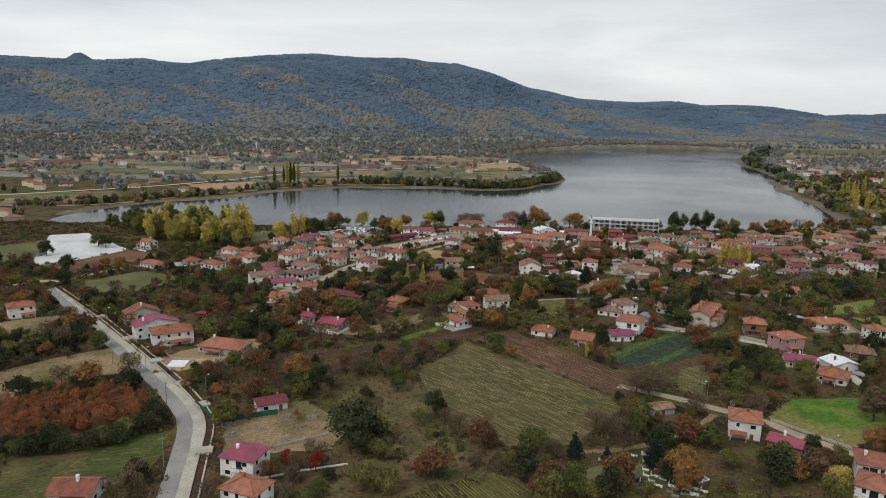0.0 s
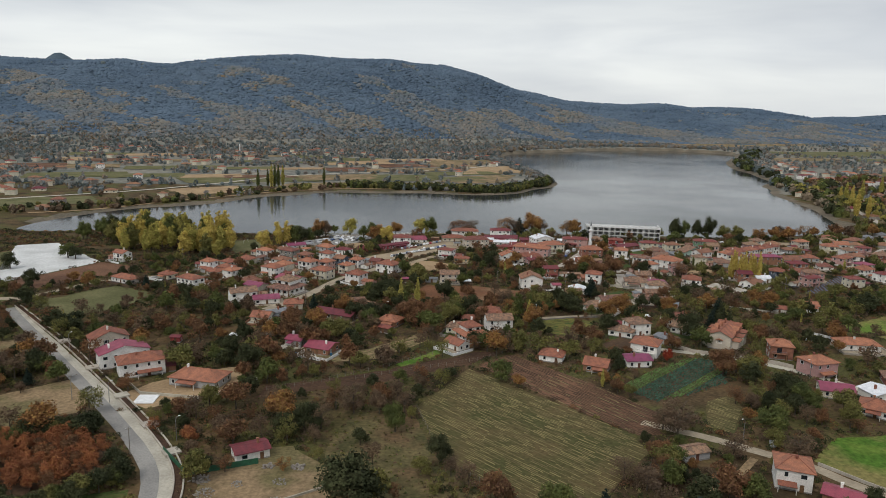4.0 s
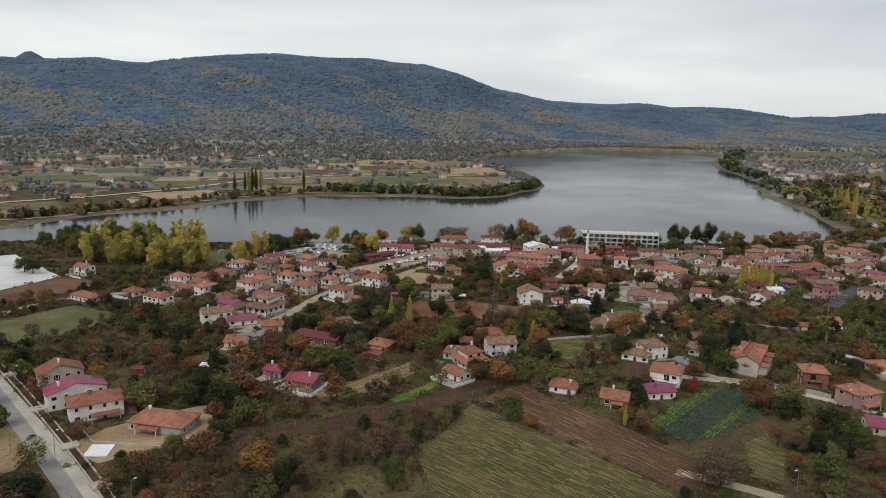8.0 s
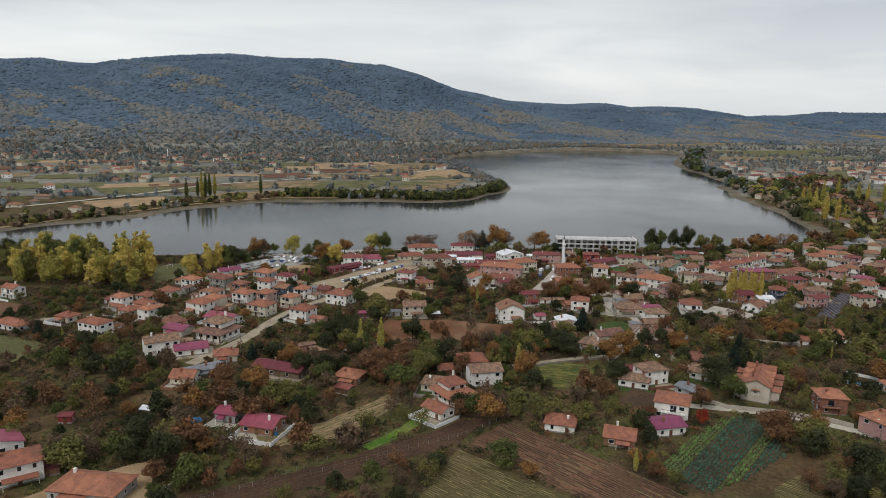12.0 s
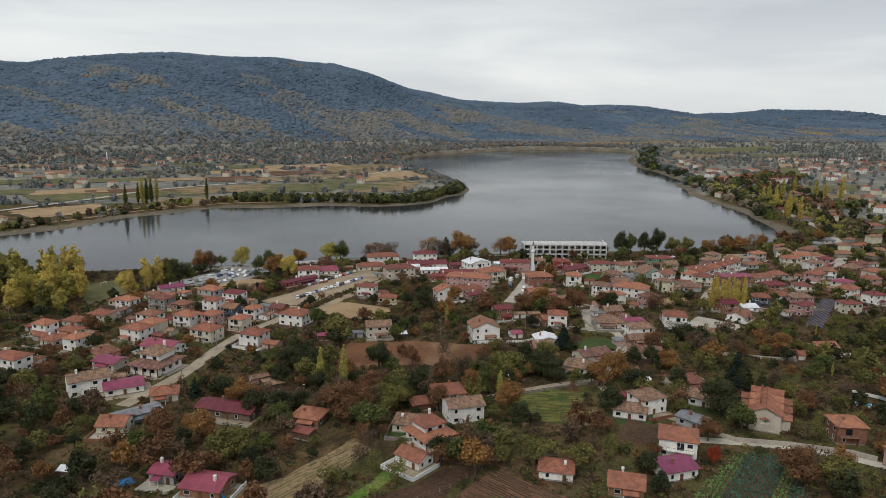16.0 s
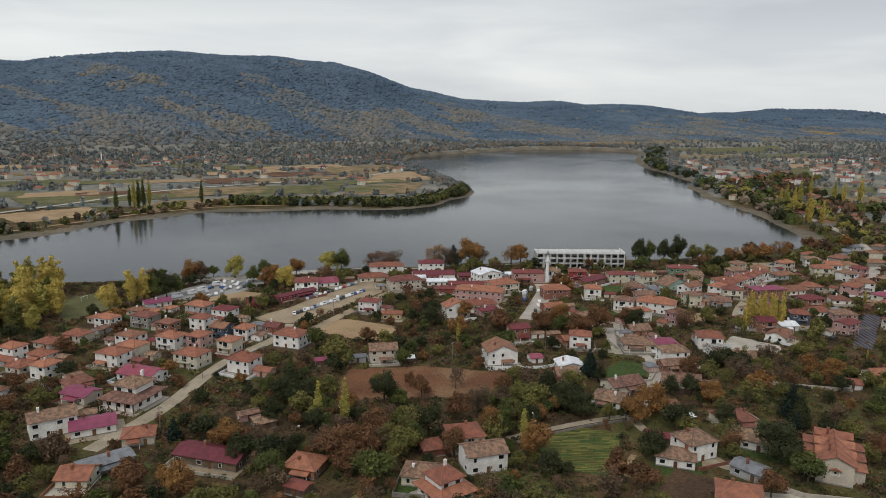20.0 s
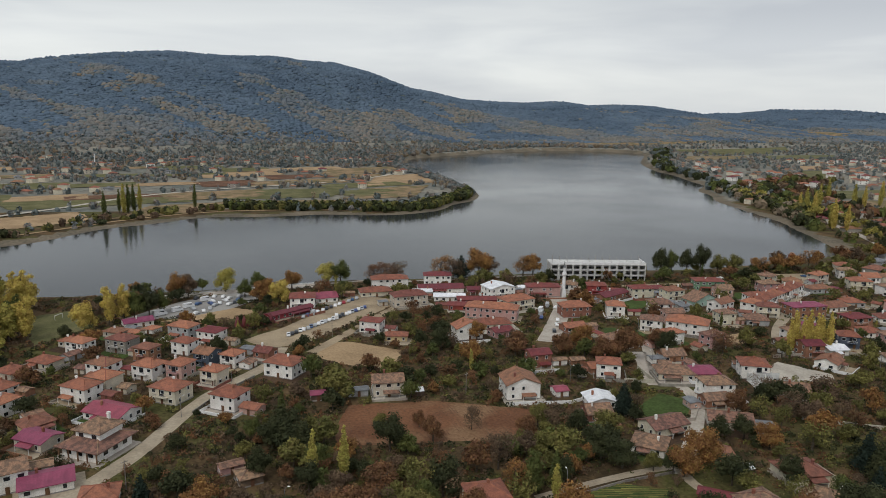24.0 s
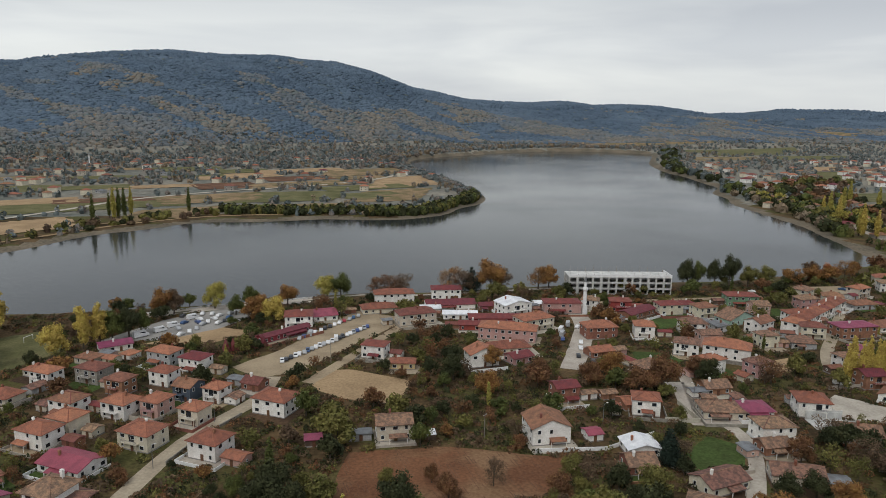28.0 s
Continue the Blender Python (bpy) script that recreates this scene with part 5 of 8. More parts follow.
# outbuildings beside the village houses
rs = random.Random(31)
for hx, hy, hr, hw, hd in list(PLACED):
    if not (372 < hy < 575) or rs.random() < 0.35:
        continue
    for _ in range(5):
        a = radians(hr)
        u, v = rs.choice(((hw / 2 + rs.uniform(3, 6), rs.uniform(-3, 3)), (-hw / 2 - rs.uniform(3, 6), rs.uniform(-3, 3)), (rs.uniform(-4, 4), hd / 2 + rs.uniform(3, 6))))
        sx, sy = hx + u * math.cos(a) - v * math.sin(a), hy + u * math.sin(a) + v * math.cos(a)
        if any(math.hypot(sx - b_[0], sy - b_[1]) < (max(b_[3], b_[4]) + 5.5) / 2 for b_ in PLACED) or not open_spots(np.array([sx]), np.array([sy]), -2.2, False)[0]:
            continue
        house(round(sx, 1), round(sy, 1), hr + rs.choice((0, 0, 90)), rs.uniform(4, 6.8), rs.uniform(3.4, 5.2), 1, rs.choice(("wood", "brick", "grey", "cream", "white", "pink")), rs.choice(("old", "brown", "metal", "orange", "red", "old")), "gable")
        break


# ---- buildings with a shape of their own ----
def construction_block():
    """A raw concrete hotel frame: slabs, columns, grey infill walls with open windows, starter bars on the roof."""
    L, D, fl = 58.0, 15.0, 3.35
    b0 = root("unfinished_hotel", 185.6, 593, 0.9, -11, "unfinished grey concrete hotel block with open window holes", "building")
    for k in range(4):
        part("slab", Build().box(-L / 2, -D / 2, k * fl - 0.15 if k else -1.2, L / 2, D / 2, k * fl + 0.15).mesh("slab", "bare_concrete"), b0)
    bays = 13
    step = L / bays
    for side in (-1, 1):
        for k in range(bays + 1):
            x = -L / 2 + k * step
            x = min(max(x, -L / 2 + 0.25), L / 2 - 0.25)
            part("column", Build().box(x - 0.25, side * (D / 2 - 0.25) - 0.25, 0.15, x + 0.25, side * (D / 2 - 0.25) + 0.25, 3 * fl - 0.15).mesh("column", "bare_concrete"), b0)
    for s in range(3):
        for k in range(bays):
            if s == 0 and k % 4 == 2:
                continue
            x0, x1 = -L / 2 + k * step + 0.27, -L / 2 + (k + 1) * step - 0.27
            z0, z1 = s * fl + 0.16, (s + 1) * fl - 0.16
            y0, y1 = -D / 2 + 0.12, -D / 2 + 0.34
            wall = Build().box(x0, y0, z0, x1, y1, z0 + 0.6).box(x0, y0, z1 - 0.2, x1, y1, z1)
            wall.box(x0, y0, z0 + 0.6, x0 + 0.3 + 0.5 * (k % 3 == 1), y1, z1 - 0.2).box(x1 - 0.3, y0, z0 + 0.6, x1, y1, z1 - 0.2)
            part("infill_wall", wall.mesh("infill_wall", "raw_block"), b0)
    for x in (-L / 2 + 0.12, L / 2 - 0.34):
        part("end_wall", Build().box(x, -D / 2 + 0.5, 0.15, x + 0.22, D / 2 - 0.5, 3 * fl - 0.15).mesh("end_wall", "raw_block"), b0)
    part("back_wall", Build().box(-L / 2 + 0.5, D / 2 - 0.4, 0.15, L / 2 - 0.5, D / 2 - 0.2, 3 * fl - 0.15).mesh("back_wall", "raw_block"), b0)
    part("core_wall", Build().box(-L / 2 + 1, 1.0, 0.15, L / 2 - 1, 1.25, 3 * fl - 0.15).mesh("core_wall", "raw_block"), b0)
    part("parapet", Build().box(-L / 2, -D / 2, 3 * fl + 0.15, L / 2, -D / 2 + 0.25, 3 * fl + 1.5).mesh("parapet", "white_paint"), b0)
    part("parapet", Build().box(L / 2 - 0.25, -D / 2 + 0.25, 3 * fl + 0.15, L / 2, D / 2, 3 * fl + 1.3).mesh("parapet", "white_paint"), b0)
    for k in range(2 * bays):
        x, y = -L / 2 + 0.8 + k * (L - 1.6) / (2 * bays - 1), (-D / 2 + 0.8, D / 2 - 0.8)[k % 2]
        part("starter_bar", Build().box(x - 0.12, y - 0.12, 3 * fl + 0.15, x + 0.12, y + 0.12, 3 * fl + 1.5).box(x - 0.05, y - 0.05, 3 * fl + 1.5, x + 0.05, y + 0.05, 3 * fl + 3.0 + (k * 5 % 3) * 0.3).mesh("starter_bar", "plank_grey"), b0)


construction_block()


def minaret(x, y, h, z=None):
    m = root("minaret", x, y, gz(x, y) if z is None else z, 0, "slender white minaret with a balcony and a pointed grey cap", "minaret")
    part("base", Build().box(-1.3, -1.3, -0.8, 1.3, 1.3, h * 0.2, top=0.8).mesh("base", "white_paint"), m)
    part("shaft", Build().tube([(0, 0, h * 0.2, 0.95), (0, 0, h * 0.62, 0.85)], 12).mesh("shaft", "white_paint"), m)
    part("balcony", Build().tube([(0, 0, h * 0.58, 0.86), (0, 0, h * 0.62, 1.35), (0, 0, h * 0.67, 1.35)], 12).mesh("balcony", "white_paint"), m)
    part("upper_shaft", Build().tube([(0, 0, h * 0.67, 0.72), (0, 0, h * 0.82, 0.68)], 12).mesh("upper_shaft", "white_paint"), m)
    part("cap", Build().tube([(0, 0, h * 0.82, 0.8), (0, 0, h * 0.97, 0.12), (0, 0, h, 0.03)], 12).mesh("cap", "roof_metal"), m)


minaret(147.9, 551.5, 20)
minaret(-311.6, 1486.5, 22)


def villa():
    """The large cream house of stepped gables beside the cabbage field."""
    h = root("villa", 141.5, 312.7, gz(141.5, 312.7), -38, "large cream villa with stepped brown-orange tiled gable roofs", "house")
    BLOCKS.extend([(136.8, 307.1, 6.5), (141.8, 313.7, 6.5), (147.4, 320.2, 6.5)])
    w, d = 8.8, 18.0
    body = Build().box(-w / 2, -d / 2, -1.2, w / 2, d / 2, 6.0)
    body.add([(-w / 2, -d / 2, 6), (w / 2, -d / 2, 6), (0, -d / 2, 8.0), (-w / 2, d / 2, 6), (w / 2, d / 2, 6), (0, d / 2, 8.0)], [(0, 1, 2), (4, 3, 5), (0, 2, 5, 3), (1, 4, 5, 2)])
    part("wall", body.mesh("wall", "wall_cream"), h)
    part("plinth", Build().box(-w / 2 - 0.05, -d / 2 - 0.05, -1.2, w / 2 + 0.05, d / 2 + 0.05, 0.5).mesh("plinth", "plinth_stone"), h)
    me, caps, _ = roof_mesh(w, d, 6.1, 24, "gablef", "orange", 0.6)
    r = part("roof", me, h)
    part("ridge_cap", caps, r)
    for k, y in enumerate((-4.5, 1.0, 6.5)):
        for s in (-1, 1):
            wing = part("wing", Build().box(-1.6, -2.2, -1.2, 1.6, 2.2, 4.3 + 0.5 * k).mesh("wing", "wall_cream"), h, at=pose(s * (w / 2 + 1.2), y, 0))
            me, caps, _ = roof_mesh(3.4, 4.6, 4.4 + 0.5 * k, 22, "hip", "orange", 0.4)
            part("wing_roof", me, wing)
        me, caps, _ = roof_mesh(w + 0.4, 4.2, 6.4 + 0.35 * k, 24, "gable", "orange", 0.4)
        part("cross_roof", me, h, at=pose(0, y + 2.4, 0))
        part("chimney", CHIMNEYS["roof_orange"], h, at=pose(-1.6, y, 8.2))
    part("niche", Build().box(-1.1, -d / 2 - 0.12, 2.9, -0.9, -d / 2, 4.4).box(0.9, -d / 2 - 0.12, 2.9, 1.1, -d / 2, 4.4).box(-1.1, -d / 2 - 0.12, 2.7, 1.1, -d / 2, 2.9).mesh("niche", "wall_white"), h)
    part("niche_canopy", Build().add([(-1.5, -d / 2 - 0.7, 4.4), (1.5, -d / 2 - 0.7, 4.4), (0, -d / 2 - 0.7, 5.0), (-1.5, -d / 2, 4.4), (1.5, -d / 2, 4.4), (0, -d / 2, 5.0)], [(0, 1, 2), (4, 3, 5), (0, 2, 5, 3), (2, 1, 4, 5), (1, 0, 3, 4)]).mesh("niche_canopy", "roof_orange"), h)
    wi = part("window", WINDOWS["small"], h, at=pose(0, -d / 2 - 0.01, 3.2))
    part("pane", PANES["small"], wi)
    for s in range(2):
        for side in (-1, 1):
            for v in (-7.4, -2.0, 3.6):
                wi = part("window", WINDOWS["wide"], h, at=pose(side * (w / 2 + 0.01), v, 1.2 + s * 2.8, 0, 0, 90 * side))
                part("pane", PANES["wide"], wi)


villa()


def tiered_house(x, y, turn, tiles, words, size=1.0):
    """A house with a broad skirt roof and a smaller hipped roof above it."""
    h = root("house", x, y, gz(x, y), turn, f"white house with a two-tier {words} tiled hipped roof and a veranda", "house", size=size)
    BLOCKS.append((x, y, 8 * size))
    part("terrace", Build().box(-6.6, -7.2, -1.0, 6.6, 6.5, 0.3).mesh("terrace", "concrete"), h)
    part("wall", Build().box(-5, -5.2, 0.3, 5, 5.2, 3.1).box(-3.4, -2.6, 3.1, 3.4, 4.2, 5.9).mesh("wall", "wall_white"), h)
    me, caps, _ = roof_mesh(10.4, 11.0, 3.1, 20, "hip", tiles, 0.9)
    r = part("skirt_roof", me, h)
    part("ridge_cap", caps, r)
    me, caps, _ = roof_mesh(6.8, 6.8, 6.0, 24, "hip", tiles, 0.7)
    r = part("upper_roof", me, h, at=pose(0, 0.8, 0))
    part("ridge_cap", caps, r)
    for k in range(5):
        part("post", Build().box(-5.2 + 2.6 * k - 0.1, -6.0, 0.3, -5.0 + 2.6 * k, -5.8, 2.9).mesh("post", "door_brown"), h)
    for u in (-3, 0, 3):
        for turn, off in ((0, 5.2), (90, 5.0), (270, 5.0)):
            wi = part("window", WINDOWS["wide"], h, at=Matrix.Rotation(radians(turn), 4, "Z") @ pose(u, -off - 0.01, 1.2))
            part("pane", PANES["wide"], wi)
    for u in (-1.8, 1.8):
        wi = part("window", WINDOWS["wide"], h, at=pose(u, -2.61, 4.2))
        part("pane", PANES["wide"], wi)
    part("chimney", CHIMNEYS["wall_white"], h, at=pose(1.5, 2.4, 7.4))


tiered_house(33.9, 319.9, 23.5, "orange", "orange")
tiered_house(-55.2, 399.2, -30, "old", "weathered", 1.25)

def concrete_frame(x, y, turn):
    """A small abandoned concrete skeleton: a slab, two rows of posts and beams, one block wall."""
    BLOCKS.append((x, y, 8))
    h = root("unfinished_house", x, y, gz(x, y), turn, "abandoned grey concrete house frame without a roof", "building")
    part("slab", Build().box(-6, -4, -0.8, 6, 4, 0.25).mesh("slab", "bare_concrete"), h)
    for k in range(5):
        for v in (-3.8, 3.8):
            part("post", Build().box(-5.8 + 2.9 * k - 0.17, v - 0.17, 0.25, -5.8 + 2.9 * k + 0.17, v + 0.17, 3.2 + 0.5 * (k % 2)).mesh("post", "bare_concrete"), h)
    for v in (-3.8, 3.8):
        part("beam", Build().box(-6, v - 0.18, 2.7, 6, v + 0.18, 3.1).mesh("beam", "bare_concrete"), h)
    part("block_wall", Build().box(-5.6, 3.4, 0.25, 5.6, 3.6, 2.7).mesh("block_wall", "raw_block"), h)
    for k in range(4):
        part("parapet", Build().box(-5.6 + 2.9 * k, -3.9, 0.25, -3.3 + 2.9 * k, -3.7, 1.1).mesh("parapet", "raw_block"), h)


concrete_frame(170.8, 409.2, -12)

# red A-frame cabins beside the car park
for k in range(6):
    x, y = -23.8 + 3.0 * k, 523.4 + 0.7 * k
    c = root("cabin", x, y, gz(x, y), 12, "dark red A-frame cabin with a steep roof", "cabin", "red cabins")
    part("roof", Build().add([(-1.5, -3, 0), (1.5, -3, 0), (0, -3, 4.2), (-1.5, 3, 0), (1.5, 3, 0), (0, 3, 4.2), (-1.35, -3, 0), (1.35, -3, 0), (0, -3, 3.9)], [(0, 2, 5, 3), (2, 1, 4, 5), (0, 1, 2), (4, 3, 5)]).mesh("roof", "roof_red"), c)
    part("door", DOOR, c, at=pose(0, -3.02, 0))
    BLOCKS.append((x, y, 3))

# the terrace of white row houses
for k in range(7):
    x, y = 230.8 + 8.2 * k, 502.9 + 5.25 * k
    house(x, y, 31, 7.8, 8.5, 2, "white", "orange", "hip")




# ---- trees ----
def leaf_cloud(rng, blobs, count, size, squash=1.0, core=1.0):
    """Small leaf sprays over a crown of several lobes, with a rough solid core added inside each lobe to block light.
    """
    vs, fs, o = [], [], 0
    per = np.array([b_[3] ** 2 for b_ in blobs])
    per = np.maximum(8, (count * per / per.sum())).astype(int)
    for (bx, by, bz, r), k in zip(blobs, per):
        d = rng.normal(size=(k, 3))
        d /= np.linalg.norm(d, axis=1)[:, None]
        p = np.array([bx, by, bz]) + d * (r * rng.uniform(0.62, 1.18, (k, 1))) * [1, 1, squash]
        nrm = d + rng.normal(size=(k, 3)) * 0.6
        nrm /= np.linalg.norm(nrm, axis=1)[:, None]
        t1 = np.cross(nrm, rng.normal(size=(k, 3)))
        t1 /= np.linalg.norm(t1, axis=1)[:, None] + 1e-9
        t2 = np.cross(nrm, t1)
        s = size * rng.uniform(0.55, 1.4, (k, 1))
        vs.append(np.stack([p - t1 * s - nrm * s * 0.3, p + t1 * s * 0.9 - t2 * s * 0.5, p + t2 * s * 1.2 - nrm * s * 0.2], 1).reshape(-1, 3))
        fs.append(o + np.arange(k * 3).reshape(-1, 3))
        o += k * 3
        if not core:
            continue
        ring = []
        lats, m = ((-60, -20, 20, 60), 6) if core > 0.9 else ((-40, 50), 5)
        for lat in lats:
            for j in range(m):
                a = 2 * math.pi * (j + 0.5 * (lat > 0)) / m
                rr = r * 0.64 * rng.uniform(0.7, 1.15)
                ring.append((bx + rr * math.cos(radians(lat)) * math.cos(a), by + rr * math.cos(radians(lat)) * math.sin(a), bz + rr * math.sin(radians(lat)) * squash))
        vs.append(np.array(ring))
        quads_ = [(q * m + j, q * m + (j + 1) % m, (q + 1) * m + (j + 1) % m, (q + 1) * m + j) for q in range(len(lats) - 1) for j in range(m)]
        fs.append(o + np.array([t for a, b_, c, e in quads_ for t in ((a, b_, c), (a, c, e))]))
        o += len(ring)
    return np.concatenate(vs), np.concatenate(fs)


def trunk_mesh(rng, height, radius, limbs, spread):
    bld = Build()
    bld.tube([(0, 0, -0.4, radius * 1.3), (0, 0, 0.4, radius), (rng.uniform(-0.1, 0.1), rng.uniform(-0.1, 0.1), height * 0.5, radius * 0.75), (0.05, 0, height, radius * 0.35)], 7)
    for k in range(limbs):
        a = 2 * math.pi * k / limbs + rng.uniform(-0.4, 0.4)
        z0 = height * rng.uniform(0.4, 0.8)
        ln = spread * rng.uniform(0.6, 1.0)
        bld.tube([(0, 0, z0, radius * 0.5), (math.cos(a) * ln * 0.5, math.sin(a) * ln * 0.5, z0 + ln * 0.35, radius * 0.32), (math.cos(a) * ln, math.sin(a) * ln, z0 + ln * 0.8, radius * 0.1)], 5)
    return bld.mesh("trunk", "bark")


SHAPES = {}


def make_shape(kind, seed, part_of=1.0):
    rng = np.random.default_rng(seed)
    big = 1 / math.sqrt(part_of)
    if kind == "round":  # 8 m high, broad
        blobs = [(0, 0, 4.9, 2.1)] + [(2.1 * math.cos(a) * rng.uniform(0.7, 1.25), 2.1 * math.sin(a) * rng.uniform(0.7, 1.25), rng.uniform(2.7, 5.9), rng.uniform(0.8, 1.7)) for a in np.arange(0, 6.2, 0.7)] + [(rng.uniform(-0.8, 0.8), rng.uniform(-0.8, 0.8), 6.6, 1.4)]
        v, fc = leaf_cloud(rng, blobs, 3600 * part_of, 0.175 * big, core=part_of)
        t = trunk_mesh(rng, 4.6, 0.24, 5, 2.4)
    elif kind == "sparse":  # half-bare: twigs with few leaves
        blobs = [(rng.uniform(-2.1, 2.1), rng.uniform(-2.1, 2.1), rng.uniform(2.2, 6.8), rng.uniform(0.7, 1.5)) for _ in range(15)]
        v, fc = leaf_cloud(rng, blobs, 2300 * part_of, 0.14 * big, core=0)
        t = trunk_mesh(rng, 6.2, 0.2, 14, 3.2)
    elif kind == "tall":  # broad poplar, 8 m by proportion
        blobs = [(rng.uniform(-0.6, 0.6), rng.uniform(-0.6, 0.6), z, 1.05 - abs(z - 4) * 0.17 + rng.uniform(-0.2, 0.2)) for z in np.arange(1.7, 7.7, 0.5)] + [(1.0 * math.cos(a), 1.0 * math.sin(a), rng.uniform(2.2, 5.6), rng.uniform(0.5, 0.8)) for a in np.arange(0, 6.2, 0.8)]
        v, fc = leaf_cloud(rng, blobs, 3000 * part_of, 0.15 * big, core=part_of)
        t = trunk_mesh(rng, 6.5, 0.16, 5, 1.2)
    elif kind == "slim":  # columnar poplar
        blobs = [(rng.uniform(-0.12, 0.12), rng.uniform(-0.12, 0.12), z, max(0.18, 0.72 - abs(z - 3.4) * 0.12)) for z in np.arange(1.0, 7.9, 0.5)]
        v, fc = leaf_cloud(rng, blobs, 1700 * part_of, 0.125 * big, 1.3, core=part_of)
        t = trunk_mesh(rng, 7.0, 0.12, 3, 0.5)
    elif kind == "cone":  # conifer
        blobs = [(rng.uniform(-0.1, 0.1), rng.uniform(-0.1, 0.1), z, 0.25 + (8.0 - z) * 0.30) for z in np.arange(1.6, 8.0, 0.8)]
        v, fc = leaf_cloud(rng, blobs, 2000 * part_of, 0.19 * big, 0.55, core=part_of)
        t = trunk_mesh(rng, 7.4, 0.2, 0, 1)
    return v, fc, t


LEAVES = {"round": ("dark_green", "green", "olive", "rust", "orange", "brown", "yellow", "lime", "red", "russet"), "sparse": ("brown", "olive", "rust", "orange", "russet"), "tall": ("yellow", "lime", "green", "dark_green", "olive"),
          "slim": ("lime", "yellow", "green"), "cone": ("pine", "dark_green")}
for kind, leaves in LEAVES.items():
    for seed in range(3):
        v, fc, t = make_shape(kind, seed + 10)
        for leaf in leaves:
            SHAPES[kind, leaf, seed] = (mesh_arrays("crown", v, fc, "leaf_" + leaf), t)
LEAF_WORDS = {"dark_green": "dark green", "green": "green", "olive": "olive-green", "rust": "rust-brown autumn", "orange": "orange autumn", "brown": "brown half-bare", "russet": "russet-red autumn", "yellow": "golden yellow", "lime": "yellow-green", "red": "crimson", "pine": "blackish green"}
SHAPE_WORDS = {"round": "broad tree with a lumpy crown", "sparse": "garden tree with thinning twigs", "tall": "tall poplar with a full crown", "slim": "slender columnar poplar", "cone": "conifer with a pointed crown"}
TREES, JOINED = [], []


def tree(x, y, h, kind="round", leaf="green", wide=1.0, group="", block=0.0, z=None):
    if block:
        BLOCKS.append((x, y, block))
    if y > 345 and not group and not block or len(TREES) > 296:
        JOINED.append((x, y, h, kind, leaf, wide))
        return None
    crown, trunk = SHAPES[kind, leaf, int(abs(x * 7 + y * 3)) % 3]
    s = h / 8.0
    t = root("tree", x, y, gz(x, y) if z is None else z, (x * 37 + y * 11) % 360, f"{LEAF_WORDS[leaf]} {SHAPE_WORDS[kind]}", "tree", group)
    t.scale = (s * wide, s * wide, s)
    part("trunk", trunk, t)
    part("crown", crown, t)
    TREES.append((x, y))
    return t


BLOCKS.extend([(-46.1, 169.3, 4), (-49.4, 183.2, 4), (-44.7, 159.8, 4), (-41, 162.4, 4), (99, 184, 6), (96, 178, 5), (103, 188, 5)])
# known single trees
for x, y, h, kind, leaf, wide in (
    (-7.5, 184.3, 14, "round", "dark_green", 1.3), (2.1, 227.3, 10, "round", "green", 0.8), (-25.8, 174.9, 5, "round", "red", 0.8), (95.7, 208.2, 8, "sparse", "brown", 1.3),
    (86.1, 223.7, 10, "sparse", "brown", 1.5), (-56.3, 245.9, 8, "round", "olive", 1.1), (-51.4, 280.6, 11, "round", "dark_green", 1.1), (-59.6, 292, 10, "round", "dark_green", 1.0),
    (4.3, 367.8, 16, "slim", "lime", 1.0), (12.4, 366.2, 17, "slim", "lime", 1.0), (-3.6, 402.2, 15, "slim", "green", 1.1), (58.6, 175.5, 6, "cone", "pine", 1.0),
    (108.3, 399.6, 9, "cone", "pine", 1.1), (124.1, 275.6, 11, "round", "rust", 1.2), (130.9, 268.3, 10, "round", "olive", 1.2), (136.9, 276.6, 9, "round", "orange", 1.0),
    (142.9, 329.6, 11, "cone", "pine", 0.9), (149.7, 326.2, 12, "cone", "dark_green", 0.9), (102.5, 352, 10, "round", "orange", 1.1), (158.3, 314, 9, "round", "rust", 1.0),
    (-20.9, 320.4, 9, "round", "olive", 1.2), (-31.2, 332.5, 10, "round", "orange", 1.1), (-43.2, 335.9, 9, "round", "rust", 1.0), (10.6, 337.6, 9, "round", "rust", 1.2), (16.4, 346.2, 10, "round", "rust", 1.0),
    (23.4, 350.8, 8, "round", "olive", 1.0), (26, 394.3, 7, "round", "olive", 0.8), (38.2, 397.2, 6, "round", "rust", 0.9), (53.8, 392.3, 9, "sparse", "brown", 0.8), (74.6, 389.9, 8, "round", "olive", 1.0),
    (59.4, 351.1, 13, "tall", "green", 1.0), (63.7, 346.4, 11, "slim", "lime", 1.3), (-70.1, 364.1, 7, "sparse", "brown", 1.2), (108.2, 289.1, 6, "round", "red", 0.9), (115.1, 303.1, 8, "round", "rust", 1.1),
    (-190.1, 410.2, 10, "round", "dark_green", 1.1), (-224.2, 454.2, 10, "round", "dark_green", 1.1), (-206.4, 488.5, 10, "round", "green", 1.3), (-199.9, 484.2, 9, "round", "dark_green", 1.2),
    (69.8, 453.5, 10, "round", "orange", 1.2), (92.5, 464.7, 9, "round", "rust", 1.2), (109.5, 455.7, 10, "round", "rust", 1.1), (122.3, 444.3, 11, "round", "rust", 1.2), (119.9, 462.2, 11, "round", "orange", 1.1),
    (152.2, 456.2, 9, "round", "rust", 1.3), (79.7, 482.2, 9, "round", "orange", 1.1), (28.4, 430.6, 6, "round", "red", 0.6), (61.2, 471, 10, "round", "dark_green", 1.0),
):
    tree(x, y, h, kind, leaf, wide, block=1.5)
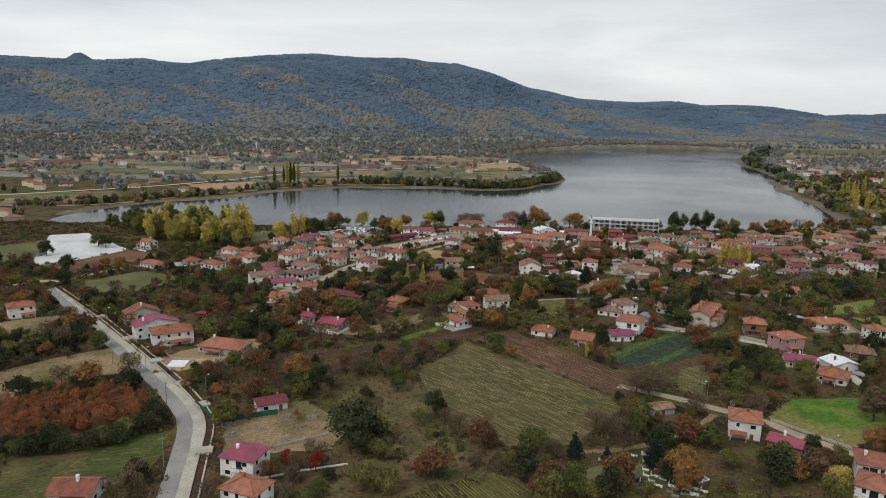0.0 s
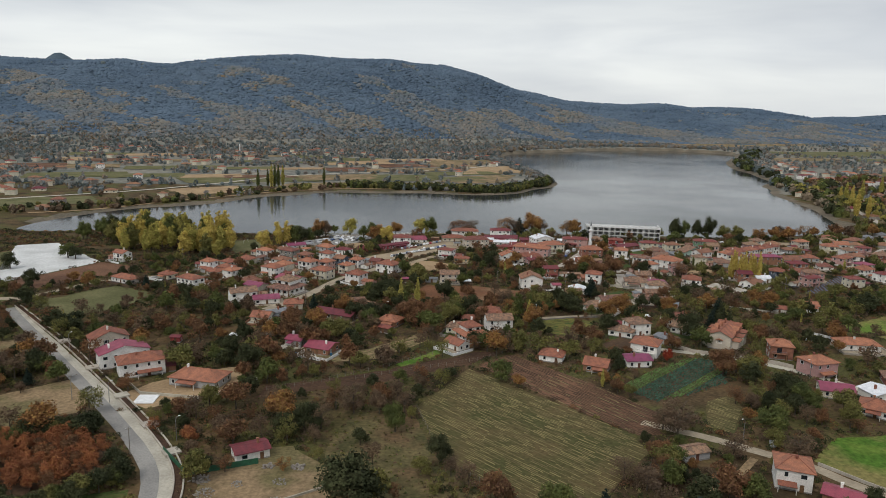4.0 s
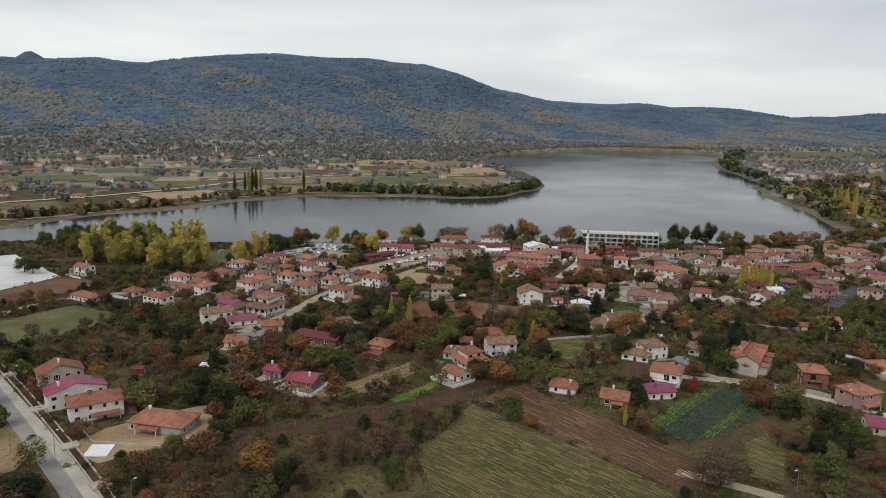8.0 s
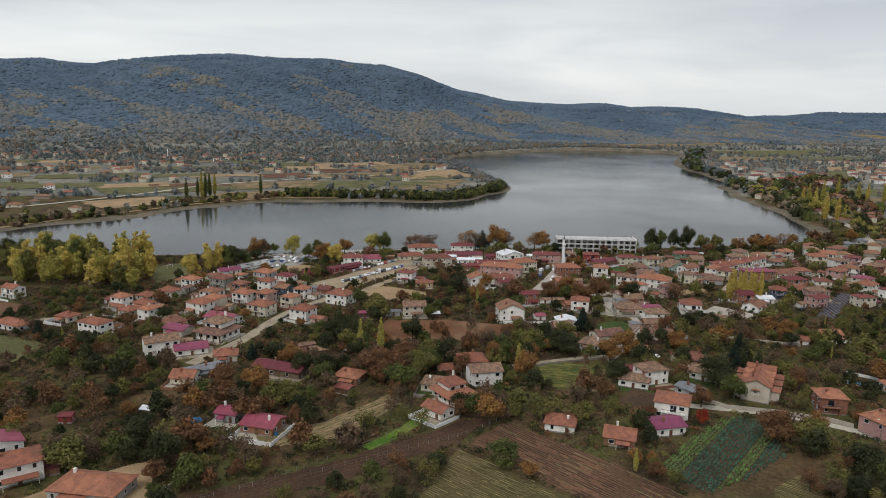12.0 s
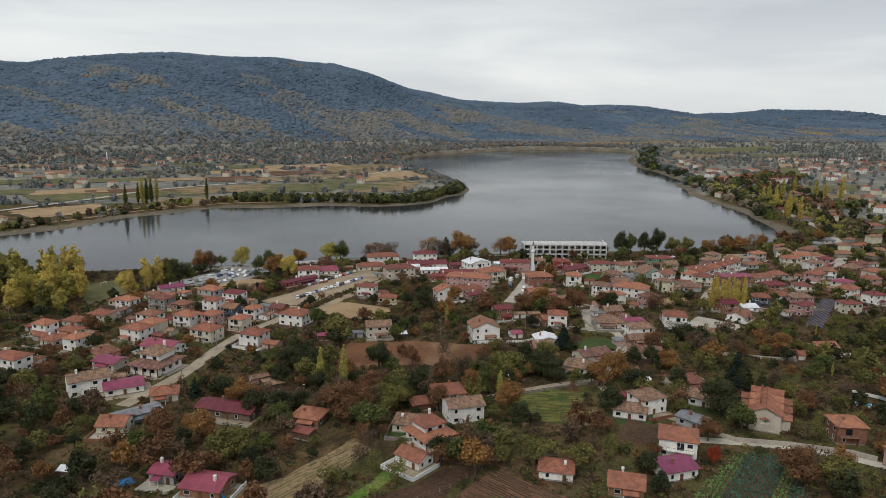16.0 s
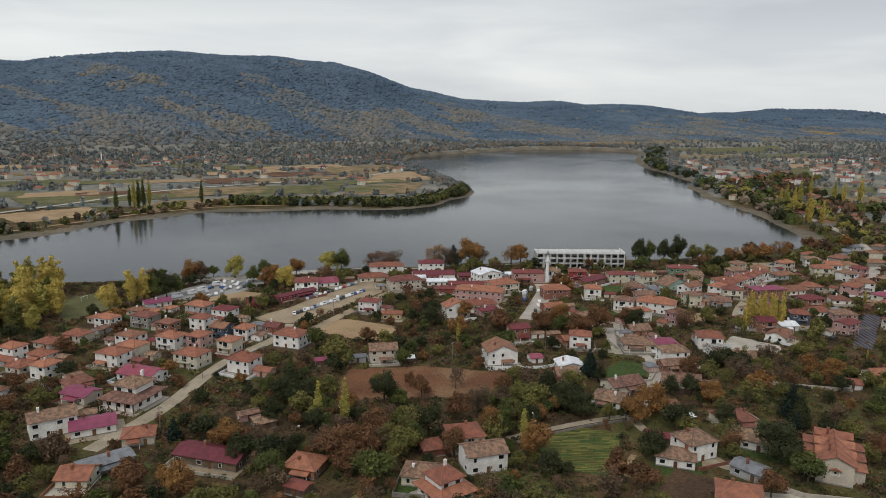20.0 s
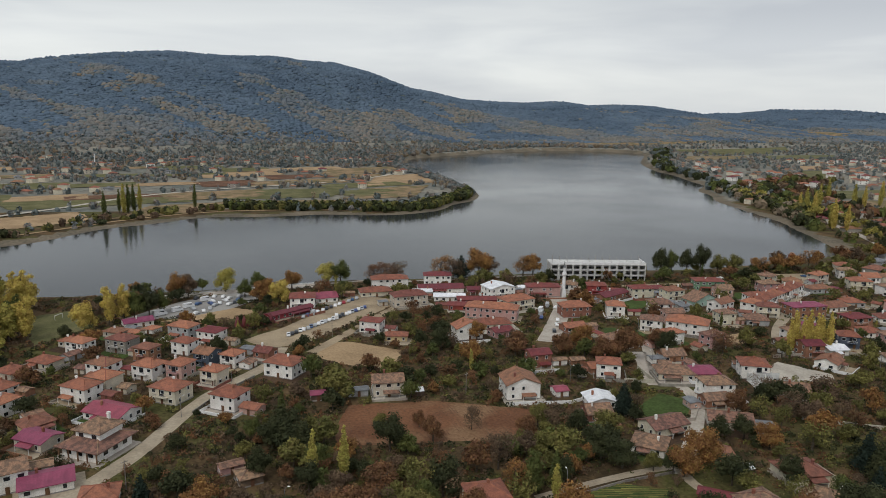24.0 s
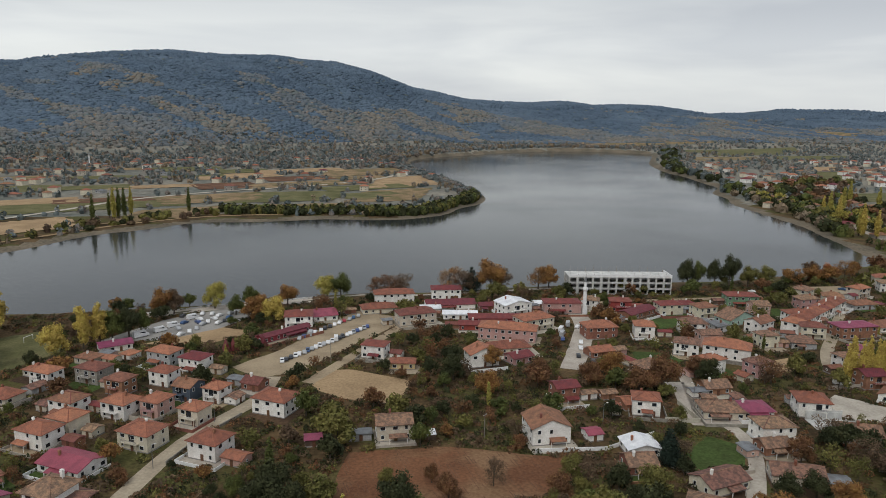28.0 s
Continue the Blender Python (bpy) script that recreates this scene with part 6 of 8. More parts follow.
# thick trees between the red field and the lower lane
for x, y, h, kind, leaf, wide in (
    (-3.6, 395.6, 11, "round", "dark_green", 1.1), (1.6, 386.9, 10, "round", "dark_green", 1.2), (-6.5, 391.2, 9, "round", "dark_green", 1.1), (-11.7, 398.7, 7, "round", "green", 1), (6.3, 375.4, 8, "round", "green", 1),
    (-9.8, 374.3, 9, "round", "dark_green", 1), (3.3, 363.5, 9, "round", "dark_green", 1), (8.4, 342.6, 12, "round", "rust", 1.2), (13.3, 346.1, 10, "round", "rust", 1.1), (5.1, 349.7, 9, "round", "brown", 1.1),
    (20.9, 357.3, 9, "sparse", "rust", 1.2), (21.3, 349.7, 8, "sparse", "brown", 1.2), (26.6, 343.8, 10, "round", "olive", 1.1), (30.6, 348.2, 9, "round", "green", 1), (36.5, 354.7, 11, "round", "dark_green", 1.1),
    (37.3, 357.5, 10, "round", "rust", 0.9), (26.9, 382.5, 12, "round", "dark_green", 1), (40.4, 386.7, 8, "round", "rust", 1), (54.5, 366, 12, "sparse", "brown", 1), (68, 381.3, 8, "round", "rust", 1.1),
    (68.1, 370, 9, "round", "olive", 1), (64.7, 349.5, 13, "slim", "green", 1.4), (69.7, 355.8, 8, "round", "dark_green", 1), (55.2, 353.9, 10, "sparse", "orange", 1), (41.1, 340.8, 9, "round", "rust", 1),
    (63.3, 335.6, 11, "round", "orange", 1), (-3.1, 351.2, 7, "round", "dark_green", 1), (-13.3, 353.4, 9, "round", "brown", 1.1), (-18, 348.2, 9, "round", "dark_green", 1.1), (-22.6, 357, 10, "round", "orange", 1.1),
    (-9.5, 337.2, 9, "round", "green", 1.1), (13.9, 333.7, 6, "round", "dark_green", 1.2), (10.6, 358.4, 8, "round", "brown", 1.1), (18.5, 364.6, 7, "round", "dark_green", 1.1), (26.7, 366.1, 7, "round", "brown", 1.2),
    (110.9, 356.5, 12, "round", "orange", 1.1), (100.3, 353.8, 7, "round", "dark_green", 1), (96, 356.5, 6, "round", "olive", 1), (88.4, 359.8, 9, "round", "dark_green", 1.2), (84.9, 366.2, 10, "round", "dark_green", 1.2),
    (92.2, 376.9, 10, "round", "olive", 1.1), (95.8, 327.1, 10, "round", "dark_green", 1.1), (136.4, 361.9, 9, "round", "orange", 1.1), (133, 369.4, 8, "round", "dark_green", 1.2), (125.4, 370.8, 8, "round", "dark_green", 1.1),
    (130, 318.8, 13, "round", "dark_green", 1.2), (151.8, 342.5, 14, "cone", "pine", 1), (151.3, 338.2, 13, "cone", "dark_green", 1), (193.4, 374.4, 9, "round", "orange", 1.2), (134.2, 331, 8, "round", "green", 1),
    (128.7, 342.4, 8, "round", "dark_green", 1.1), (161.3, 374.2, 9, "round", "brown", 1.2), (158.9, 380.1, 9, "sparse", "brown", 1.3), (161.4, 397.9, 9, "sparse", "brown", 1.3), (143.5, 388.1, 8, "round", "rust", 1.1),
    (105.3, 393, 12, "cone", "pine", 1.1), (131.9, 445.9, 14, "round", "rust", 1.1), (153.2, 450.2, 10, "round", "dark_green", 1.1), (176, 444.9, 11, "sparse", "rust", 1.2),
):
    tree(x, y, h, kind, leaf, wide, block=1.0)
# trees round the first gardens and the graveyard
for x, y, h, kind, leaf, wide in (
    (-17.9, 172.5, 6, "round", "red", 0.8), (-13.9, 166.9, 4, "round", "dark_green", 1.2), (-4.9, 162.6, 8, "round", "olive", 1.3), (1.1, 162, 8, "round", "olive", 1.2), (8.9, 169.3, 5, "round", "red", 0.8),
    (-22.7, 166.3, 5, "round", "brown", 1.2), (-15.7, 160, 5, "round", "green", 1.2), (65.6, 192, 8, "sparse", "brown", 1.3), (70.8, 196.4, 8, "sparse", "rust", 1.2), (61.4, 197.7, 7, "sparse", "brown", 1.3),
    (89.1, 229.9, 9, "sparse", "brown", 1.5), (82.9, 227.4, 8, "sparse", "brown", 1.3), (71.1, 174.3, 9, "cone", "pine", 1.2), (72.2, 167.4, 8, "cone", "dark_green", 1), (76.4, 165.6, 10, "round", "orange", 1.2),
    (73.3, 161.4, 7, "round", "orange", 1), (105.8, 166.4, 7, "round", "orange", 1), (112.3, 160.7, 8, "round", "yellow", 0.9),
    (118.4, 181.4, 6, "round", "dark_green", 1), (150.5, 204.1, 11, "round", "brown", 1.1), (142.5, 228.1, 9, "round", "olive", 1), (125.9, 242.4, 7, "round", "dark_green", 1.2), (137.7, 241.1, 7, "round", "green", 1.1),
    (115.2, 247.4, 7, "sparse", "rust", 1.3), (114.8, 208.7, 8, "sparse", "brown", 1.4), (134.9, 230.6, 6, "round", "rust", 1), (137.7, 183.7, 7, "round", "orange", 1.1), (118.5, 243, 6, "round", "brown", 1.1),
    (-139.4, 292.4, 6, "round", "dark_green", 0.9), (-140.6, 288.7, 6, "sparse", "rust", 1.2), (-147.9, 279, 6, "round", "green", 1.1), (-120.3, 258.6, 4, "round", "brown", 1), (-55.6, 221.5, 5, "round", "russet", 1.2),
    (-68.4, 229.5, 4, "sparse", "russet", 1.3), (-50.5, 207, 4, "sparse", "russet", 1.3), (-41.8, 203.8, 5, "sparse", "rust", 1.2), (-27.2, 204, 4, "sparse", "orange", 1.3), (-47.2, 224.8, 7, "round", "brown", 1.1),
    (-59.8, 230.1, 5, "round", "dark_green", 1), (-24.8, 229.8, 9, "round", "dark_green", 1.1), (-19.9, 230.2, 8, "sparse", "brown", 1.3), (-29.5, 223.6, 8, "round", "dark_green", 1), (-10.9, 241.2, 9, "sparse", "brown", 1.3),
    (-2.9, 240.7, 8, "round", "brown", 1), (5, 241.3, 7, "sparse", "brown", 1.3), (14.4, 208.1, 8, "round", "dark_green", 1),
):
    tree(x, y, h, kind, leaf, wide, block=1.0)
# waterfront row
for x, y, h, kind, leaf, wide in (
    (-34.9, 594.1, 11, "round", "lime", 1.0), (-18, 598.5, 8, "round", "green", 1.1), (-59.4, 583.8, 11, "round", "orange", 0.9), (-53.6, 586.5, 10, "round", "brown", 0.9), (1.2, 593.1, 9, "round", "orange", 1.1),
    (-23.7, 579.8, 8, "round", "green", 1.0), (-11.5, 569.9, 10, "round", "orange", 1.2), (-5.4, 562.5, 10, "round", "yellow", 1.1), (22.3, 604.8, 10, "round", "lime", 1.1), (29.5, 604.3, 11, "round", "green", 1.0),
    (48.9, 606.8, 9, "sparse", "rust", 1.3), (57.1, 605.5, 10, "sparse", "rust", 1.3), (63.4, 605.1, 10, "sparse", "brown", 1.2), (90.3, 606.2, 12, "sparse", "orange", 1.2), (97.7, 604.9, 11, "sparse", "brown", 1.1),
    (102.9, 606.2, 12, "cone", "pine", 1.3), (113.5, 604.1, 15, "round", "orange", 1.1), (120.8, 606.7, 12, "sparse", "brown", 1.1), (143.1, 606.5, 11, "sparse", "orange", 1.3), (150.5, 609.1, 11, "round", "orange", 1.0),
    (230.5, 593.5, 14, "round", "dark_green", 0.75), (239.2, 596.1, 12, "round", "green", 0.65), (249.3, 594.9, 13, "round", "dark_green", 0.7), (258.3, 593.6, 15, "round", "dark_green", 0.7), (268.6, 590.4, 10, "round", "olive", 1.0),
    (279.9, 589.2, 10, "round", "olive", 1.0), (300.3, 590.8, 9, "sparse", "orange", 1.3), (313.9, 592.9, 9, "round", "orange", 1.1), (327.5, 594.9, 9, "round", "russet", 1.1), (342.2, 598, 10, "sparse", "orange", 1.3),
):
    tree(x, y, h * 1.3, kind, leaf, wide, group="waterfront trees", block=1.5)
rng = np.random.default_rng(8)
# the yellow poplar grove by the inlet, round a playing field
for k in range(62):
    x, y = -97 - rng.uniform(0, 88), 503 + rng.uniform(0, 66)
    if not bool(in_polygon(x, y - 4, PITCH)) and not bool(in_polygon(x, y + 3, PITCH)):
        tree(x, y, rng.uniform(17, 25), "tall", ("lime", "yellow", "green", "lime", "olive")[k % 5] if x < -140 else ("yellow", "lime", "yellow", "green")[k % 4], rng.uniform(0.85, 1.2), "poplar grove", block=2)
for k, (x, y) in enumerate([(-129.7, 509.0), (-123.2, 510.6), (-116.8, 513.3), (-121.2, 493.7), (-117.2, 525.6), (-137.6, 525.2), (-113.4, 490.6), (-140.3, 515.7), (-135.6, 496.4)]):
    tree(x, y, 14 + (k * 5 % 6), "tall", ("yellow", "yellow", "lime", "olive")[k % 4], 1.25, "poplar grove", block=2)
for k in range(16):
    x, y = -182 - rng.uniform(0, 45), 543 + rng.uniform(0, 48)
    tree(x, y, rng.uniform(11, 16), "round", ("dark_green", "green", "olive")[k % 3], rng.uniform(0.9, 1.1), "inlet trees", block=3)
for x, y, h, leaf in ((-82.1, 535.8, 20, "yellow"), (-76.4, 539.2, 19, "yellow"), (-72.5, 543.4, 15, "green"), (-66.7, 547.8, 14, "dark_green"), (-89.8, 525.5, 14, "yellow"), (-62.9, 554, 12, "green"), (-93.4, 510.6, 8, "dark_green")):
    tree(x, y, h, "round" if h < 18 else "tall", leaf, 0.9, "poplar grove", block=3)
# a row of slender yellow poplars in the village, and far ones over the bank
for k in range(10):
    tree(204.3 + k * 1.8, 440.6 - k * 0.4 + (k % 3) * 0.8, 16 + (k * 7 % 4), "slim", "yellow", 0.95, "poplar row", block=1.5)
for k, (x, y) in enumerate(((522, 832), (526, 828), (523, 812), (479, 738), (475, 730), (617, 864), (624, 857), (654, 867), (670, 882), (640, 930), (482, 722), (560, 850))):
    tree(x, y, 24 + (k * 5 % 7), "slim", ("yellow", "lime")[k % 2], 1.15, "bank poplars")
for k, (x, y) in enumerate(((-157, 921), (-150, 907), (-147, 912), (-144, 921), (-140, 930), (-161, 880), (-90, 939), (-152, 917))):
    tree(x, y, 24 + (k * 7 % 8), "slim", ("green", "lime", "green")[k % 3], 0.95, "far poplars")

BX = np.array(BLOCKS)


# garden and hedge trees among the houses, low in front of them
HO = np.array([(p[0], p[1], p[3] / 2 + 1) for p in PLACED] + [(p[0], p[1], 3.0) for p in LANES])
PICK = (("round", "rust", 9), ("round", "olive", 12), ("round", "dark_green", 20), ("round", "green", 9), ("sparse", "brown", 26), ("round", "orange", 8), ("sparse", "rust", 14), ("sparse", "olive", 16), ("slim", "lime", 1), ("cone", "pine", 1), ("round", "brown", 4))
bag = [p[:2] for p in PICK for _ in range(p[2])]
spots = np.empty((0, 2))
cy = 148 + 450 * rng.random(26000) ** 0.8
cx = rng.uniform(-0.60, 0.82, 26000) * (cy + 10)
free = open_spots(cx, cy, 1.2) & open_spots(cx, cy + 4.5, -0.6, True) & (shore_distance(cx, cy) > 6) & ~((cy > 480) & (cx < -100)) & (cx < 420)
free &= ~((cx > -18) & (cx < 12) & (cy > 150) & (cy < 244) & (rng.random(26000) < 0.9))
for x, y in zip(cx[free], cy[free]):
    if len(spots) >= 1300:
        break
    thick = float(wobble(x, y, 24) + 0.6 * wobble(x + 40, y - 30, 10))
    if len(spots) and (((spots - (x, y)) ** 2).sum(1) < (17 if thick > 0 else 42)).any():
        continue
    if thick < -0.3 and rng.random() < 0.6:
        continue
    if -118 < x < 5 and y > 392 and rng.random() < 0.2 or (x > 60 and y > 400 or x > 95 and y > 255) and rng.random() < 0.55:
        continue
    spots = np.vstack([spots, (x, y)])
    kind, leaf = bag[int(rng.integers(len(bag)))]
    if x > 190 and y > 330 and leaf in ("rust", "orange", "brown"):
        kind, leaf = (("slim", "lime"), ("round", "olive"), ("round", "dark_green"), ("slim", "green"), ("round", "green"))[int(rng.integers(5))]
    if thick > 0.35 and rng.random() < 0.5:
        kind, leaf = "round", ("dark_green", "rust", "green", "olive", "dark_green")[int(rng.integers(5))]
    hide = HO[(abs(HO[:, 0] - x) < HO[:, 2]) & (HO[:, 1] > y) & (HO[:, 1] < y + 16)]
    if x > 100 and y > 300 and leaf == "dark_green" and rng.random() < 0.5:
        leaf = "olive"
    tree(x, y, 3 + rng.random() * 1.6 if len(hide) else (4.2 + 6.3 * rng.random() ** 1.3) * (1.0 if y < 380 else 0.8 if x < 5 else 0.95), kind, leaf, rng.uniform(0.95, 1.3))
# the russet orchard beside the road, with a dark hedge before and behind it
for r_ in range(18):
    for c_ in range(22):
        x, y = -135 + c_ * 3.9 + (r_ % 2) * 1.9, 188 + r_ * 3.6 + c_ * 0.3
        if bool(in_polygon(x, y, np.array(ORCHARD))):
            tree(x + rng.uniform(-0.6, 0.6), y + rng.uniform(-0.6, 0.6), 4.3 + ((r_ * 5 + c_ * 3) % 5) * 0.35, ("sparse", "round", "sparse")[(r_ + c_) % 3], ("russet", "russet", "rust", "russet", "russet")[(r_ + c_ * 2) % 5], 1.15, "russet orchard")
for line in ([(-143.7, 259), (-135.6, 267.1), (-128.7, 274.8), (-121.4, 282)], [(-102.1, 183.2), (-93, 181.3), (-85.2, 183.2), (-76.1, 186.6), (-69.2, 194.4), (-65.7, 200.5)], [(-111.6, 217.7), (-101.6, 222.5), (-89.2, 227.6), (-82.3, 228.6)]):
    line = np.array(line)
    for k in range(26):
        t = (k + 0.5) / 26 * (len(line) - 1)
        x, y = np.interp(t, range(len(line)), line[:, 0]) + rng.normal(0, 1), np.interp(t, range(len(line)), line[:, 1]) + rng.normal(0, 1)
        JOINED.append((x, y, rng.uniform(3.5, 7), "round", ("dark_green", "dark_green", "olive", "green")[k % 4], rng.uniform(1.0, 1.3)))


def join_trees(name, rows, label):
    """Many trees in one mesh: crowns of the same make, thinner, each on a short stem."""
    light = {}
    for kind in LEAVES:
        for seed in range(3):
            light[kind, seed] = make_shape(kind, seed + 40, 0.34)[:2]
            light[kind, seed + 6] = make_shape(kind, seed + 40, 0.55)[:2]
            light[kind, seed + 3] = make_shape(kind, seed + 40, 0.2)[:2]
    names = sorted({r[4] for r in rows})
    vs, fs, sl, o = [], [], [], 0
    stem_v = np.array([(math.cos(a) * r, math.sin(a) * r, z) for z, r in ((-0.4, 0.26), (4.2, 0.12)) for a in np.arange(5) * 1.2566])
    stem_f = np.array([t for q in range(5) for t in ((q, (q + 1) % 5, 5 + (q + 1) % 5), (q, 5 + (q + 1) % 5, 5 + q))])
    for x, y, h, kind, leaf, wide in rows:
        v, fc = light[kind, int(abs(x * 7 + y * 3)) % 3 + (3 if y > 420 else 6 if y < 265 else 0)]
        a = (x * 37 + y * 11) % 6.283
        s = h / 8
        base = np.array([x, y, gz(x, y)])
        for pv, pf, m in ((v, fc, names.index(leaf)), (stem_v, stem_f, len(names))):
            q = np.stack([(pv[:, 0] * math.cos(a) - pv[:, 1] * math.sin(a)) * s * wide, (pv[:, 0] * math.sin(a) + pv[:, 1] * math.cos(a)) * s * wide, pv[:, 2] * s], -1) + base
            vs.append(q)
            fs.append(pf + o)
            sl.append(np.full(len(pf), m))
            o += len(q)
    return tagged(new(name, mesh_arrays(name, np.concatenate(vs), np.concatenate(fs), *["leaf_" + m for m in names], "bark", slots=np.concatenate(sl))), label, "trees", kind="stuff")


# autumn trees round the lake's near corner and along the bank
line = smooth_line([(313.8, 593.8), (375.4, 604.4), (423.4, 622.3), (461.9, 661), (489.1, 710.4), (515, 781), (528.8, 848.4), (525.8, 914.5), (550, 973.3)], 2, closed=False)
for k in range(150):
    t = rng.random() * (len(line) - 1)
    x, y = np.interp(t, range(len(line)), line[:, 0]) + rng.normal(6, 9), np.interp(t, range(len(line)), line[:, 1]) + rng.normal(0, 7)
    if float(shore_distance(x, y)) > 4 and (k % 2 if y > 640 else k % 3 == 0):
        JOINED.append((x, y, rng.uniform(7, 14), ("round", "round", "sparse")[k % 3], ("rust", "orange", "olive", "orange", "brown", "brown")[int(rng.integers(6))] if y < 640 else ("olive", "dark_green", "green", "lime")[k % 4], rng.uniform(1.0, 1.25)))
join_trees("garden_trees", JOINED, "dense autumn garden trees in rust, olive, green and brown")


# ---- undergrowth, far woods and far trees: uncountable, one object each ----
def scatter(name, px, py, pz, size, quads_each, leaf_size, materials, label, slots_of, seed, flat=0.75):
    rg = np.random.default_rng(seed)
    k = len(px)
    c = np.stack([px, py, pz], -1)[:, None, :]
    d = rg.normal(size=(k, quads_each, 3))
    d /= np.linalg.norm(d, axis=2)[..., None]
    d[..., 2] = np.abs(d[..., 2]) * 0.9 - 0.1
    s = np.asarray(size)[:, None, None]
    p = c + d * s * rg.uniform(0.65, 1.1, (k, quads_each, 1)) * [1, 1, flat * 1.1] + np.array([0, 0, 0.25]) * s
    nrm = d + rg.normal(size=d.shape) * 0.5
    nrm /= np.linalg.norm(nrm, axis=2)[..., None]
    t1 = np.cross(nrm, rg.normal(size=d.shape))
    t1 /= np.linalg.norm(t1, axis=2)[..., None] + 1e-9
    t2 = np.cross(nrm, t1)
    q = s * leaf_size * rg.uniform(0.7, 1.3, (k, quads_each, 1))
    v = np.stack([p - t1 * q - nrm * q * 0.25, p + t1 * q * 0.9 - t2 * q * 0.5, p + t2 * q * 1.2], 2).reshape(-1, 3)
    fc = np.arange(len(v)).reshape(-1, 3)
    sl = np.repeat(np.asarray(slots_of), quads_each)
    return tagged(new(name, mesh_arrays(name, v, fc, *materials, slots=sl)), label, "bushes", kind="stuff")


def mounds(name, px, py, pz, rad, tall, materials, slots_of, label, category, seed, sides=6):
    """Many uneven low-poly crowns in one mesh, for woods far off."""
    rg = np.random.default_rng(seed)
    k = len(px)
    ang = np.arange(sides) * 2 * math.pi / sides
    rings = []
    levels = ((0.0, 0.8), (0.45, 1.0), (0.82, 0.62)) if sides > 5 else ((0.0, 0.85), (0.6, 0.8))
    for zz, rr in levels:
        r = rad[:, None] * rr * rg.uniform(0.75, 1.2, (k, sides))
        a = ang[None] + rg.uniform(0, 1.0, (k, 1))
        rings.append(np.stack([px[:, None] + r * np.cos(a), py[:, None] + r * np.sin(a), pz[:, None] + tall[:, None] * (zz + rg.uniform(-0.06, 0.06, (k, sides)))], -1))
    tip = np.stack([px + rad * rg.uniform(-0.2, 0.2, k), py, pz + tall], -1)[:, None]
    v = np.concatenate(rings + [tip], 1)
    top = len(levels)
    n_ = top * sides + 1
    tri = []
    for q in range(top - 1):
        for j in range(sides):
            a, b_, c, d = q * sides + j, q * sides + (j + 1) % sides, (q + 1) * sides + (j + 1) % sides, (q + 1) * sides + j
            tri += [(a, b_, c), (a, c, d)]
    tri += [((top - 1) * sides + j, (top - 1) * sides + (j + 1) % sides, top * sides) for j in range(sides)]
    tri = np.array(tri)
    fc = (np.arange(k)[:, None, None] * n_ + tri[None]).reshape(-1, 3)
    ob = tagged(new(name, mesh_arrays(name, v.reshape(-1, 3), fc, *materials, slots=np.repeat(slots_of, len(tri)))), label, category, kind="stuff")
    ob.data.polygons.foreach_set("use_smooth", [True] * len(ob.data.polygons))
    return ob


def thickets(name, px, py, pz, rad, tall, materials, slots_of, label, seed, sprays=40):
    """Many leafy crowns in one mesh: loose sprays round an uneven dome, for trees across the water."""
    rg = np.random.default_rng(seed)
    k = len(px)
    d = rg.normal(size=(k, sprays, 3))
    d /= np.linalg.norm(d, axis=2)[..., None]
    lean = rg.uniform(-0.35, 0.35, (k, 1, 3)) * [1, 1, 0]
    reach = rg.uniform(0.55, 1.12, (k, sprays, 1))
    p = np.stack([px, py, pz + tall * 0.56], -1)[:, None] + (d + lean) * reach * np.stack([rad, rad, tall * 0.46], -1)[:, None]
    nrm = d + rg.normal(size=d.shape) * 0.28
    nrm /= np.linalg.norm(nrm, axis=2)[..., None]
    t1 = np.cross(nrm, rg.normal(size=d.shape))
    t1 /= np.linalg.norm(t1, axis=2)[..., None] + 1e-9
    t2 = np.cross(nrm, t1)
    q = 0.42 * rad[:, None, None] * rg.uniform(0.6, 1.4, (k, sprays, 1))
    v = np.stack([p - t1 * q - nrm * q * 0.3, p + t1 * q - t2 * q * 0.5, p + t2 * q * 1.2], 2).reshape(-1, 3)
    return tagged(new(name, mesh_arrays(name, v, np.arange(len(v)).reshape(-1, 3), *materials, slots=np.repeat(slots_of, sprays))), label, "trees", kind="stuff")


rg = np.random.default_rng(21)
y = 140 + 460 * rg.random(46000) ** 0.65
x = rg.uniform(-0.62, 0.9, 46000) * (y + 15)
density = wobble(x, y, 26) + 0.5 * wobble(x + 50, y, 9)
keep = open_spots(x, y) & (shore_distance(x, y) > 5) & (density > np.where(y > 360, -0.75, -0.4)) & ~((x > -18) & (x < 12) & (y > 150) & (y < 244) & (density < 0.6))
x, y = x[keep], y[keep]
kinds = np.clip((rg.random(len(x)) * 6).astype(int), 0, 5)
size = rg.uniform(0.5, 1.6, len(x)) * (1 + 0.2 * ease((y - 340) / 60))
for pick, quads_, leaf_ in ((y < 270, 54, 0.17), (y >= 270, 34, 0.22)):
    scatter("undergrowth", x[pick], y[pick], land(x[pick], y[pick]), size[pick], quads_, leaf_, ("leaf_dark_green", "leaf_brown", "leaf_brown", "leaf_olive", "leaf_rust", "leaf_dark_green"), "tangled autumn bushes and hedges filling the gardens", kinds[pick], 5)

